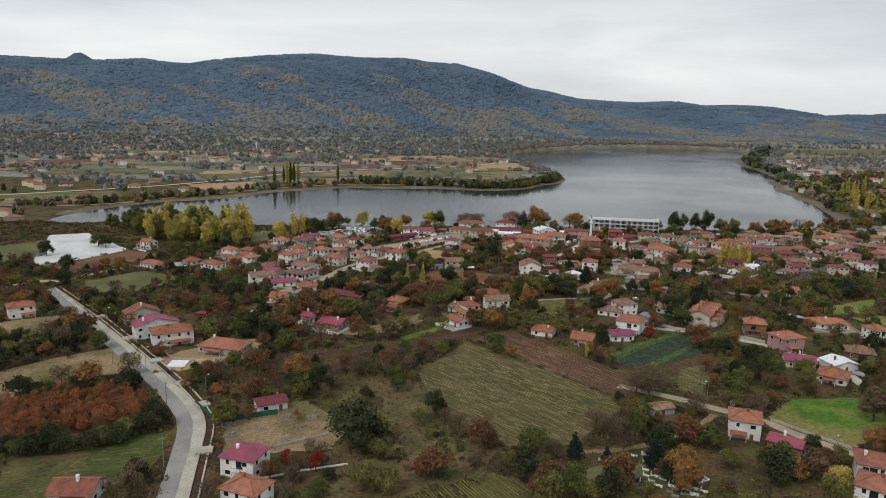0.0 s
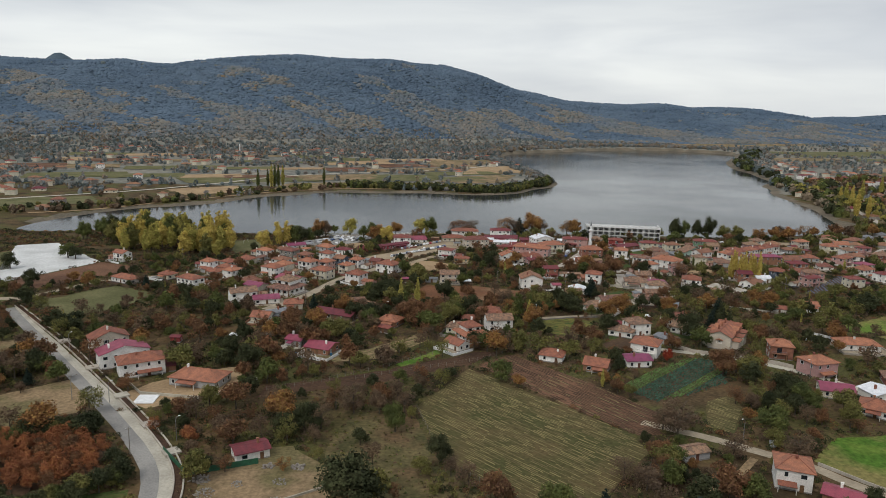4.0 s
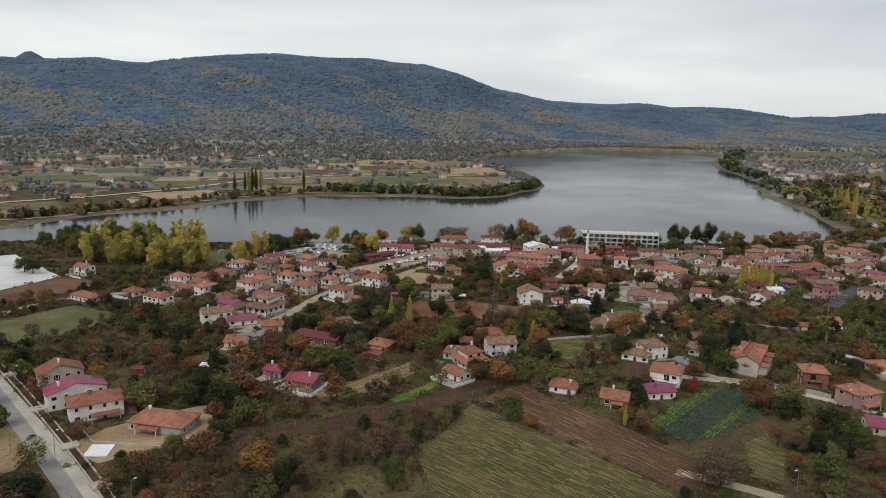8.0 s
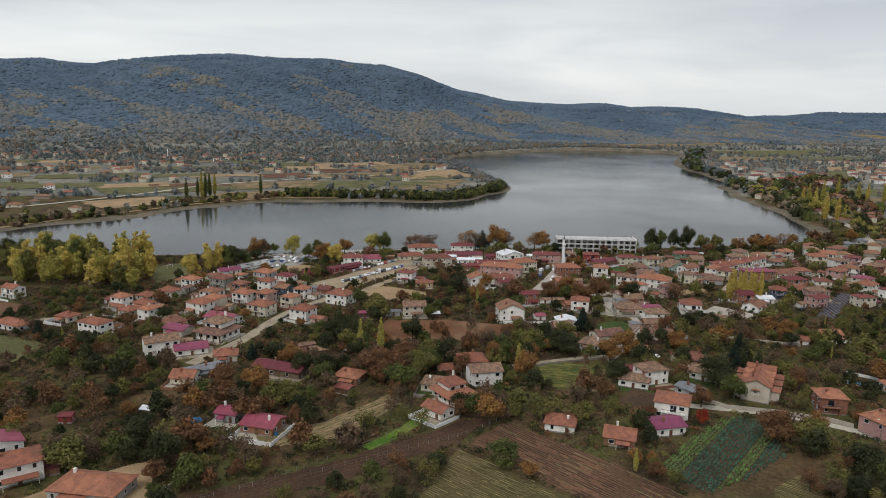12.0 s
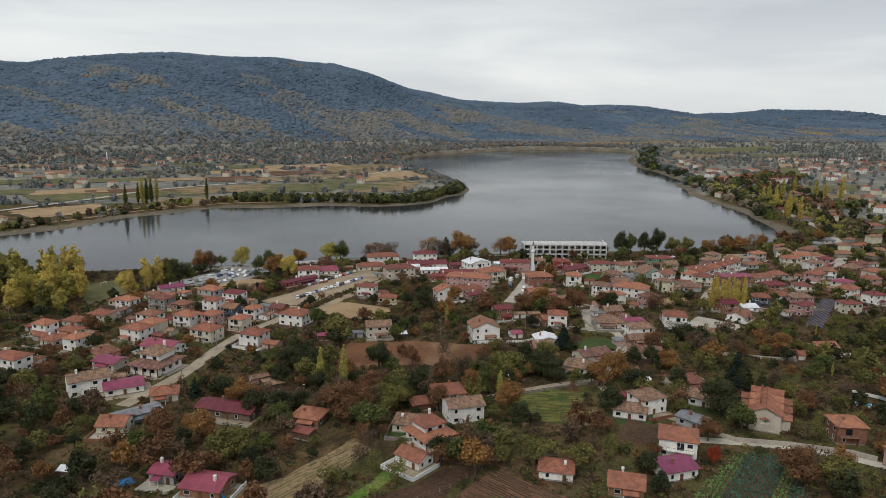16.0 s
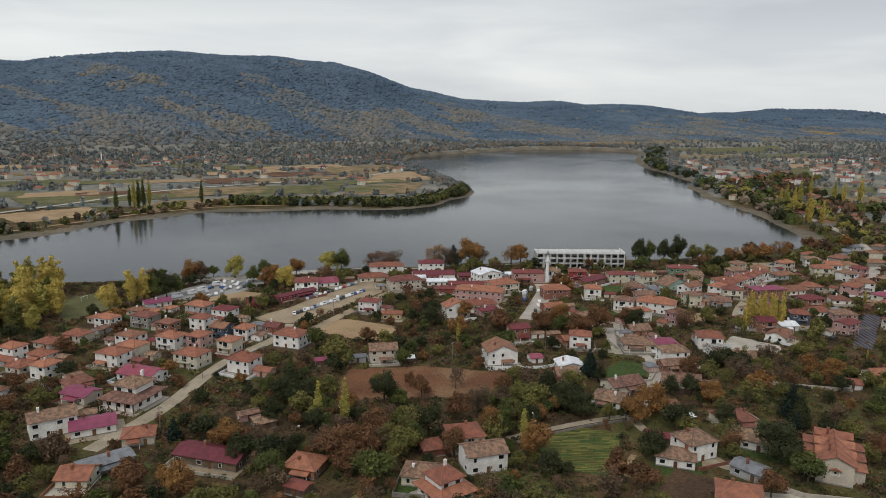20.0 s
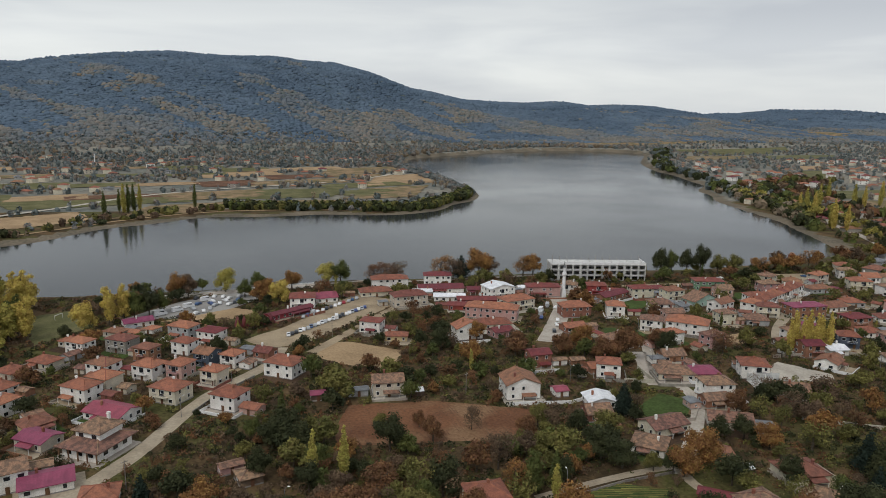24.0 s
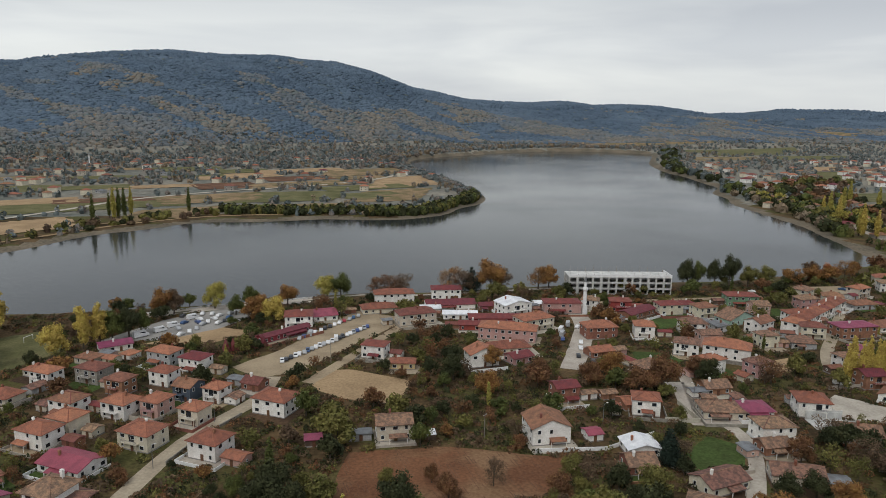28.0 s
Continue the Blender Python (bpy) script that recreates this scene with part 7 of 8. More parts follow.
# dry grass tufts and weeds over the open ground
y = 140 + 300 * rg.random(30000) ** 0.9
x = rg.uniform(-0.62, 0.8, 30000) * (y + 15)
keep = open_spots(x, y)
x, y = x[keep], y[keep]
scatter("dry_grass", x, y, land(x, y), rg.uniform(0.25, 0.6, len(x)), 6, 0.55, ("straw", "leaf_olive", "leaf_brown", "leaf_green"), "tufts of dry grass and weeds on the open ground", rg.choice(4, len(x), p=[0.10, 0.32, 0.33, 0.25]), 15, 0.5)

# cabbages in rows
u = np.array([math.cos(radians(43)), math.sin(radians(43))])
a, c = np.meshgrid(np.arange(-60, 60, 0.8), np.arange(-60, 60, 1.15))
band = c.ravel()
x, y = 106 + a.ravel() * u[0] - c.ravel() * u[1], 272 + a.ravel() * u[1] + c.ravel() * u[0]
keep = in_polygon(x, y, np.array(CABBAGE)) & (rg.random(len(x)) > 0.05)
x, y, band = x[keep] + rg.normal(0, 0.06, keep.sum()), y[keep] + rg.normal(0, 0.06, keep.sum()), band[keep]
light = ((band > 4.5) | ((band < -5) & (band > -9))).astype(int)
ob = scatter("cabbages", x, y, land(x, y) + 0.05, rg.uniform(0.34, 0.56, len(x)), 8, 0.6, ("cabbage_leaf", "cabbage_light"), "rows of leafy cabbages on dark soil", light, 9)

# the wooded hills: pointed pines above, round autumn crowns on the lower slopes
k = 112000
x, y = rg.uniform(-2000, 3300, k), 1650 + 1420 * rg.random(k) ** 0.9
y = np.where(x > 1500, 1650 + (y - 1650) * 1.28, y)
keep = (x > -0.68 * y) & (x < 1.08 * (y - 200))
x, y = x[keep], y[keep]
h = land(x, y)
keep = (h > 12) & ((h > 20) | (y > 2150)) & (shore_distance(x, y) > 25)
x, y, h = x[keep], y[keep], h[keep]
top = np.maximum(np.interp(x, RIDGE_X, RIDGE_H), 45)
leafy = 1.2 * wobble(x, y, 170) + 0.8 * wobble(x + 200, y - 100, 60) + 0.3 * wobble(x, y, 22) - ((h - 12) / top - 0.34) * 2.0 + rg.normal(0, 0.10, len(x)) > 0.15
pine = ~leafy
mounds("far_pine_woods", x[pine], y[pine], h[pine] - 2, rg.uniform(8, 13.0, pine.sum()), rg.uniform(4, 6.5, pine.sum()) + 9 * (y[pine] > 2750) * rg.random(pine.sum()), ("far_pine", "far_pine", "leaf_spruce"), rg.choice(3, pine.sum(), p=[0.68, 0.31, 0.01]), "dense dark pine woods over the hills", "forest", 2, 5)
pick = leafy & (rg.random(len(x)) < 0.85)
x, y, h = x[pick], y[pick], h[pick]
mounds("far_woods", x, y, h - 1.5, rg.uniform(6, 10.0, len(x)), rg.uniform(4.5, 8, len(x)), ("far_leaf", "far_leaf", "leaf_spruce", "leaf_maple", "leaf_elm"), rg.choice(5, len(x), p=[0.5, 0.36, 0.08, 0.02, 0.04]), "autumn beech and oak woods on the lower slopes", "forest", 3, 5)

# trees over the far plain, the headland and the right bank
BANK_HOUSES = [(665, 1160), (652, 1104), (687, 1120), (722, 1137), (792, 1240), (714, 1064), (745, 1079), (788, 1217), (641, 1070), (717, 1221), (740, 1317), (917, 1257), (866, 1190), (938, 1208), (1094, 1358), (1284, 1521), (992, 1205), (1144, 1487), (1176, 1486), (1050, 1489), (834, 1090), (910, 1165)]
k = 30000
x, y = rg.uniform(-1300, 1900, k), rg.uniform(560, 2150, k)
d, h = shore_distance(x, y), land(x, y)
keep = (d > 16) & (h < 40) & (np.abs(x - 150) < y * 0.75 + 120) & ((y > 700) | (x > 330) | (x < -330)) & (wobble(x, y, 70) + 0.7 * wobble(x, y + 300, 23) + ease((y - 1100) / 400) * 0.9 > rg.uniform(-0.3, 0.6, k))
keep &= np.all([~in_polygon(x, y, a) for a in AREAS if a[:, 1].mean() > 690], axis=0)
keep &= np.all([(x - a) ** 2 + (y + 7 - c) ** 2 > 170 for a, c in BANK_HOUSES], axis=0)
keep &= ~((x > 430) & (y > 690) & (rg.random(k) < 0.45))
x, y, h = x[keep], y[keep], h[keep]
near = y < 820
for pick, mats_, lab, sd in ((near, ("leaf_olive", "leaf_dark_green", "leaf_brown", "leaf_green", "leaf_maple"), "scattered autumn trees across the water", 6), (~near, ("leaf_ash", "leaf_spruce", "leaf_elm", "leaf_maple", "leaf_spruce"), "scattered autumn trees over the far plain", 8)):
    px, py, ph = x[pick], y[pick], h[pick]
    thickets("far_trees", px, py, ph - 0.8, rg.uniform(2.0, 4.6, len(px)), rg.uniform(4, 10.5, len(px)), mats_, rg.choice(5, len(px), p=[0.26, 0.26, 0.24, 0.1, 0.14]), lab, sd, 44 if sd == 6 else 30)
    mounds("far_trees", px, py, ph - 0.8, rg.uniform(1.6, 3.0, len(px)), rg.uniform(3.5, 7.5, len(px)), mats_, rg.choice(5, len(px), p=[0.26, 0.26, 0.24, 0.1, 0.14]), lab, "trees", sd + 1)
# the dark belt along the headland and bushes along the banks
def belt(name, line, count, width, inward, size, tall, materials, label, seed):
    rb = np.random.default_rng(seed)
    line = smooth_line(line, 2, closed=False)
    t = rb.random(count) * (len(line) - 1)
    x = np.interp(t, range(len(line)), line[:, 0]) + rb.normal(0, width, count)
    y = np.interp(t, range(len(line)), line[:, 1]) + rb.normal(0, width, count) + inward
    keep = shore_distance(x, y) > 8
    x, y = x[keep], y[keep]
    rad, top, leaf = rb.uniform(*size, len(x)), rb.uniform(*tall, len(x)), rb.choice(len(materials), len(x))
    mounds(name, x, y, land(x, y) - 0.8, rad * 0.72, top * 0.86, materials, leaf, label, "trees", seed + 2)
    return thickets(name, x, y, land(x, y) - 0.8, rad, top, materials, leaf, label, seed + 1, 90)


belt("headland_trees", [(-49.3, 930.5), (7.2, 918.4), (60.6, 919.9), (102.8, 896), (138.7, 904), (166.1, 946.2), (196, 982), (217.3, 1026.9)], 620, 5, 6, (2.2, 4.4), (5.5, 10), ("leaf_dark_green", "leaf_olive", "leaf_green", "leaf_dark_green"), "dark belt of trees along the headland", 17)
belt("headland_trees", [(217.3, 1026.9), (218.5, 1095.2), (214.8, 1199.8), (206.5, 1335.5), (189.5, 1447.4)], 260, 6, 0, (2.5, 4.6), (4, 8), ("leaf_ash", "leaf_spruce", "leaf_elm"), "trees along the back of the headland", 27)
belt("bank_trees", [(-318.3, 698.2), (-257.8, 742.7), (-197.2, 822), (-131.9, 893.9), (-69, 922.5)], 90, 7, 4, (2.2, 4.2), (4, 8.5), ("leaf_brown", "leaf_dark_green", "leaf_olive"), "loose row of trees along the far shore", 37)
belt("bank_trees", [(560, 1028), (616, 1164), (633, 1249), (647, 1332), (700, 1420), (803.3, 1603.6), (926.6, 1837.4)], 150, 8, 4, (4.5, 7.5), (8, 13), ("leaf_dark_green", "leaf_green", "leaf_dark_green", "leaf_spruce"), "thick dark green trees along the far bank", 47)
belt("bank_trees", [(452, 712), (478, 760), (499, 812), (520, 860), (530, 900), (540, 945), (560, 1000)], 60, 6, 9, (4, 7), (8, 13), ("leaf_green", "leaf_dark_green", "leaf_olive", "leaf_dark_green", "leaf_maple"), "broad green trees along the lakeside road", 48)
belt("bank_trees", [(560, 800), (600, 880), (620, 960), (640, 1030), (700, 1090), (780, 1150)], 110, 22, 0, (4, 7), (7, 13), ("leaf_green", "leaf_dark_green", "leaf_olive", "leaf_brown", "leaf_rust"), "garden trees behind the far bank", 49)
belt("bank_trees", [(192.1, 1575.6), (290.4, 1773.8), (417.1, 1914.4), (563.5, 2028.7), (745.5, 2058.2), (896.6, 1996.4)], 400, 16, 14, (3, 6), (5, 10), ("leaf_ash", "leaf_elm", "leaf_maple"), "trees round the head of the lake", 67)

# ---- far houses over the plain and the other bank ----
def far_house(w, d, st, wall, roof):
    h = root("house", 0, 0, 0, 0, f"far {WALL_WORDS[wall]} house with {'an' if ROOF_WORDS[roof][0] in 'aeiou' else 'a'} {ROOF_WORDS[roof]} roof", "house", "far village houses")
    e = 2.9 * st
    part("wall", Build().box(-w / 2, -d / 2, -1.5, w / 2, d / 2, e).mesh("wall", "wall_" + wall), h)
    part("roof", roof_mesh(w, d, e + 0.1, 22, "hip", roof)[0], h)
    for s in range(st):
        for u in (-0.28, 0.28):
            part("window", WINDOWS["wide_far"], h, at=pose(u * w, -d / 2 - 0.01, 1 + 2.8 * s))
    return h


protos = [far_house(11, 9, 2, "white", "orange"), far_house(13, 9, 1, "cream", "brown"), far_house(10, 9, 2, "cream", "orange"), far_house(14, 9, 1, "cream", "red"), far_house(12, 10, 2, "stone", "brown"), far_house(9, 8, 1, "grey", "metal"), far_house(14, 10, 2, "white", "orange"), far_house(13, 10, 2, "white", "red")]
rf = np.random.default_rng(77)
far_sites = []
for k, (x, y) in enumerate(BANK_HOUSES):
    far_sites.append((x, y))
    p, m = protos[6 if k % 3 else 7], pose(x, y, gz(x, y), 0, 0, float(rf.uniform(-40, 25)))
    if p.location.length < 1:
        p.matrix_basis = m
    else:
        copy_thing(p, m)
tries = 0
FAR_LATER = []
while len(far_sites) < 420 and tries < 12000:
    tries += 1
    k = len(far_sites) % 3
    if k == 0:
        x, y = rf.uniform(-620, 260), rf.uniform(1080, 1620)
    elif k == 1:
        x, y = rf.uniform(560, 1250), rf.uniform(780, 1500)
    else:
        x, y = rf.uniform(-620, -240) if rf.random() < 0.4 else rf.uniform(330, 620), rf.uniform(640, 1100) if len(far_sites) % 2 else rf.uniform(470, 640)
    if abs(x - 150) > y * 0.75 + 90 or shore_distance(x, y) < 24 or any((x - a) ** 2 + (y - c) ** 2 < 300 for a, c in far_sites) or any(bool(in_polygon(x, y, a)) for a in AREAS):
        continue
    if y < 600 and x < 345:
        continue
    if y > 900 and wobble(x, y, 120) < -0.25:
        continue
    far_sites.append((x, y))
    if len(far_sites) > 112:
        FAR_LATER.append((x, y, float(rf.uniform(-0.6, 0.6)), int(rf.integers(6))))
        continue
    p = protos[int(rf.integers(6))]
    m = pose(x, y, gz(x, y), 0, 0, float(rf.uniform(-35, 35)))
    if p.location.length < 1:
        p.matrix_basis = m
    else:
        copy_thing(p, m)


# the rest of the far villages, joined
bld = [Build() for _ in range(4)]
for x, y, a, k in FAR_LATER:
    w, d, e = ((11, 9, 5.6), (13, 9, 3), (10, 9, 5.6), (15, 9, 3), (9, 8, 5.4), (8, 6, 2.8))[k]
    z = gz(x, y)

    def at(u, v, h_):
        return (x + u * math.cos(a) - v * math.sin(a), y + u * math.sin(a) + v * math.cos(a), z + h_)

    box = [at(u * w / 2, v * d / 2, h_) for h_ in (-1.5, e) for u, v in ((-1, -1), (1, -1), (1, 1), (-1, 1))]
    bld[k % 2].add(box, [(0, 1, 5, 4), (1, 2, 6, 5), (2, 3, 7, 6), (3, 0, 4, 7)])
    w, d = w + 1, d + 1
    top = [at(u * w / 2, v * d / 2, e) for u, v in ((-1, -1), (1, -1), (1, 1), (-1, 1))] + [at(-w / 2 + d / 2, 0, e + d * 0.2), at(w / 2 - d / 2, 0, e + d * 0.2)]
    bld[2 + (k > 2)].add(top, [(0, 1, 5, 4), (1, 2, 5), (2, 3, 4, 5), (3, 0, 4), (3, 2, 1, 0)])
village = root("far_village", 0, 0, 0, 0, "far village of small pale houses with tiled roofs", "village")
for b_, nm, m in zip(bld, ("wall", "wall", "roof", "roof"), ("wall_cream", "wall_stone", "roof_orange", "roof_brown")):
    tagged(part(nm, b_.mesh(nm, m), village), kind="stuff")
tagged(village, kind="stuff")

# ---- cars ----
def car_meshes(length, width, height, paint, van):
    hl, hw = length / 2, width / 2
    prof = [(-hl, 0.35), (-hl, 0.85), (-hl * 0.86, 0.98), (-hl * 0.62, height), (hl * 0.2, height), (hl * 0.48, 1.0), (hl * 0.93, 0.85), (hl, 0.6), (hl, 0.35)]
    if van:
        prof = [(-hl, 0.35), (-hl, height - 0.15), (-hl * 0.95, height), (hl * 0.55, height), (hl * 0.72, height * 0.62), (hl * 0.97, height * 0.5), (hl, 0.7), (hl, 0.35)]
    k = len(prof)
    v = [(x, -hw * (0.86 if z > 1.05 else 1), z) for x, z in prof] + [(x, hw * (0.86 if z > 1.05 else 1), z) for x, z in prof]
    body = Build().add(v, [tuple(range(k))[::-1], tuple(range(k, 2 * k))] + [(i, (i + 1) % k, k + (i + 1) % k, k + i) for i in range(k)]).mesh("body", "paint_" + paint)
    if van:
        glass = Build().box(-hl * 0.85, -hw * 0.875, height * 0.55, hl * 0.5, hw * 0.875, height * 0.82).mesh("side_window", "glass_dark")
        front = Build().add([(hl * 0.575, -hw * 0.75, height * 0.95), (hl * 0.575, hw * 0.75, height * 0.95), (hl * 0.735, hw * 0.75, height * 0.64), (hl * 0.735, -hw * 0.75, height * 0.64)], [(0, 1, 2, 3)])
    else:
        glass = Build().box(-hl * 0.6, -hw * 0.90, 1.02, hl * 0.22, hw * 0.90, height - 0.12, top=0.93).mesh("side_window", "glass_dark")
        front = Build().add([(hl * 0.225, -hw * 0.78, height - 0.03), (hl * 0.225, hw * 0.78, height - 0.03), (hl * 0.48, hw * 0.8, 1.03), (hl * 0.48, -hw * 0.8, 1.03)], [(0, 1, 2, 3)])
    front.v += [(x - 0.04, y, z - 0.03) for x, y, z in front.v]
    front.f += [(7, 6, 5, 4), (0, 4, 5, 1), (1, 5, 6, 2), (2, 6, 7, 3), (3, 7, 4, 0)]
    front.v = [(x + 0.03, y, z + 0.02) for x, y, z in front.v]
    front.s = [0] * 6
    return body, glass, front.mesh("windscreen", "glass_dark")


wheel = Build()
ang = [2 * math.pi * i / 10 for i in range(10)]
wheel.add([(0.32 * math.cos(a), s, 0.32 * math.sin(a)) for s in (-0.1, 0.1) for a in ang], [tuple(range(10)), tuple(range(19, 9, -1))] + [(i, 10 + i, 10 + (i + 1) % 10, (i + 1) % 10) for i in range(10)])
WHEEL = wheel.mesh("wheel", "tyre_rubber")
CARS = {(paint, van): car_meshes(*((5.6, 2.0, 2.4) if van else (4.3, 1.75, 1.45)), paint, van) for paint in ("white", "silver", "dark", "red", "blue") for van in (False, True)}
CAR_WORDS = {"white": "white", "silver": "silver-grey", "dark": "black", "red": "red", "blue": "dark blue"}


def car(x, y, turn, paint, van=False, size=1.0):
    z = gz(x, y) + (0.06 if y < 600 else 0.1)
    c = root("van" if van else "car", x, y, z, turn, f"{CAR_WORDS[paint]} {'minibus' if van else 'car'} parked on the open ground", "van" if van else "car", "parked cars", size)
    body, glass, front = CARS[paint, van]
    b_ = part("body", body, c)
    part("side_window", glass, c)
    part("windscreen", front, c)
    hl = 1.75 if van else 1.32
    for sx in (-1, 1):
        for sy in (-1, 1):
            part("wheel", WHEEL, c, at=pose(sx * hl, sy * (0.86 if van else 0.76), 0.32))


PAINTS = ("white", "silver", "white", "dark", "white", "silver", "dark", "white", "blue", "white")
rc = random.Random(12)
# one long row across the gravel, another along the restaurants
for k in range(23):
    f = k / 22
    car(-1.1 + 38.6 * f + rc.uniform(-0.2, 0.2), 503.5 + 42.4 * f + rc.uniform(-0.3, 0.3), 88 + rc.uniform(-5, 5) + 180 * (k % 3 == 0), PAINTS[(k * 3 + k // 10) % 10], k == 13, 0.95)
for k in range(13):
    f = k / 12
    car(6.2 + 28.9 * f + rc.uniform(-0.3, 0.3), 533 + 32.6 * f + rc.uniform(-0.4, 0.4), 80 + rc.uniform(-8, 8), "red" if k == 9 else PAINTS[(k * 7 + 1) % 10], k == 2, 0.95)
for k, at in enumerate(((-52.3, 544.1), (-49.8, 547.5), (-45.3, 548.5), (-42.2, 552.6), (-39.6, 556.9), (-46.3, 567.6), (-37.6, 563.7), (-35.7, 567.4), (-30.6, 564.4), (-28.3, 568), (-48.7, 579.9), (-39.8, 582.6), (-35.1, 581.7), (-31.3, 577.8), (-26.4, 581.1), (-26.4, 573.4))):
    car(*at, 75 + rc.uniform(-25, 25), PAINTS[(k * 7 + 3) % 10])
for k, at in enumerate(((-62.1, 548.9), (-55.1, 555.9), (-50.5, 563), (-43.5, 575.6))):
    car(*at, 35, "white", True, 1.2 if k == 0 else 1.0)
PARKED = [ob.location.xy.copy() for ob in bpy.data.objects if ob.parent is None and ob.name.split(".")[0] in ("car", "van")]
for r_ in range(4):
    for k in range(9):
        x, y = -66 + 7.5 * r_ + 3.6 * k, 546 + 9.5 * r_ + 2.4 * k
        if all((Vector((x, y)) - p).length > 4.2 for p in PARKED) and bool(in_polygon(x, y, ASPHALT)) and (r_ * 4 + k * 7) % 6:
            car(x + rc.uniform(-0.3, 0.3), y + rc.uniform(-0.3, 0.3), 122 + rc.uniform(-6, 6), PAINTS[(r_ * 3 + k * 7) % 10])
for k, at in enumerate(((124.5, 523.5), (122.4, 516.9), (120.1, 510.6), (130.9, 531.3), (134.4, 527.5), (126.3, 504.9), (122.9, 497.1), (117.9, 487.6), (120.8, 479.6), (136.6, 520.4), (158.6, 566.4), (161.3, 562.7), (153.3, 559.1))):
    car(*at, 62 + rc.uniform(-15, 15), PAINTS[(k * 3 + 2) % 10], k in (0, 1, 3))
for at in ((233.2, 418.5), (111.5, 216.5), (156.7, 264.2), (-86.4, 287), (171.4, 244.8), (276.8, 483.7), (262, 577.2), (275.5, 580.5), (290.2, 577.3), (318.9, 573.2)):
    car(*at, rc.uniform(1.9, 175.7), PAINTS[int(abs(at[0])) % 10])
BX = np.array(BLOCKS)


# ---- walls, fences, poles and lamps ----
for pts, h_, m, lab in (
    ([(118.4, 308.1), (123.2, 301), (137.2, 295), (151, 286.8), (154.9, 282)], 1.5, "concrete", "pale concrete garden wall beside the lane"),
    ([(-60.3, 252.9), (-49.2, 264.2), (-41.7, 281.4)], 1.0, "concrete", "low pale wall round the house yard"),
    ([(-60.3, 252.9), (-81.8, 257.6), (-93.4, 273.2)], 1.0, "concrete", "low pale wall along the channel"),
    ([(-43.4, 181), (-31.8, 185.2), (-22.1, 190.7), (-15.3, 195.1)], 0.7, "concrete", "low block wall across the yard"),
    ([(-34.4, 166.6), (-21.8, 172.2), (-10, 175.9)], 0.5, "white_paint", "low white kerb wall in the garden"),
    ([(188.4, 328.4), (193.5, 321.5), (196.3, 311.7)], 1.1, "white_paint", "white balustrade wall round a garden"),
    ([(60.6, 345.7), (85.5, 352.4), (101.3, 354.4)], 0.7, "rubble_stone", "low stone wall below the lane"),
    ([(105.3, 393), (109.1, 384.9), (126.3, 385.1), (136.3, 397.9)], 1.1, "concrete", "low wall round the green lawn"),
    ([(71.2, 408.7), (92.2, 406), (111.2, 413.1)], 1.2, "white_paint", "white garden wall in front of the houses"),
    ([(119.7, 421.5), (130.3, 418.2), (131.6, 434.3)], 1.6, "concrete", "pale yard wall beside the lane"),
    ([(193.1, 435.8), (224.5, 434.1), (239.9, 424.8)], 1.5, "concrete", "pale wall behind the poplars"),
    ([(118.1, 204.8), (124.6, 194.1), (133.4, 182.4), (141.1, 174.7)], 0.9, "concrete", "low concrete wall along the lane"),
    ([(-32.2, 421.8), (-24.9, 437.1), (-13.7, 452.7)], 0.9, "rubble_stone", "low stone wall along the street"),
    ([(161.2, 379.3), (174.6, 370.3), (192.3, 361.7)], 1.3, "concrete", "pale retaining wall among the trees"),
    ([(-12.9, 529.1), (14.9, 558), (26.8, 574)], 0.8, "white_paint", "low white terrace wall before the restaurants"),
    ([(-68.4, 588.4), (-34, 601.2), (16.1, 609.3)], 0.7, "white_paint", "low white parapet along the promenade"),
    ([(-113.8, 438.3), (-90.9, 423.8), (-81.2, 411.3)], 1.0, "concrete", "pale wall along village yards"),
    ([(-118.1, 401.3), (-100.9, 401.3), (-96.6, 414.5)], 1.1, "concrete", "pale wall round a house yard"),
):
    low_wall(pts, h_, 0.25, m, lab)
low_wall([(-61.2, 215.8), (-53.9, 205.8), (-51.4, 202.1), (-43.7, 204.7), (-34.1, 208.3)], 1.7, 0.06, "fence_green", "green mesh fence round the yard", "mesh_fence")

# the concrete channel beside the road: two kerbs and a dark bed
CH = [(-37.6, 118.0), (-45.9, 165.1), (-49.1, 183.2), (-52.0, 200.6), (-58.7, 214.8), (-70.7, 233.1), (-87.1, 255.6), (-107.2, 282.5), (-130.9, 313.5), (-157.0, 344.8), (-177.7, 370.0)]
ribbon("channel_bed", CH, 2.2, "dark_plough", "dark muddy bed of a concrete channel", "channel", lift=0.13)
cl = smooth_line(CH, 2, closed=False)
dn = np.gradient(cl, axis=0)
nn = np.stack([-dn[:, 1], dn[:, 0]], -1) / np.hypot(dn[:, 0], dn[:, 1])[:, None]
for side in (-1, 1):
    low_wall([tuple(p) for p in cl + nn * side * 1.15], 0.55, 0.4, "concrete", "concrete kerb of the roadside channel", "channel_kerb")
for x, y, rz in ((-49.1, 183.2, 100), (-58.7, 214.8, 125), (-70.7, 233.1, 128), (-87.1, 255.6, 125), (-107.2, 282.5, 122), (-130.9, 313.5, 122)):
    s_ = tagged(new("channel_bridge", Build().box(-2.2, -1.9, 0.2, 2.2, 1.9, 0.72).mesh("channel_bridge", "concrete")), "small concrete slab bridge over the channel", "bridge")
    s_.matrix_basis = pose(x, y, gz(x, y), 0, 0, rz - 90)

POST = Build().box(-0.07, -0.07, -0.4, 0.07, 0.07, 1.5, top=0.8).mesh("post", "plank_grey")


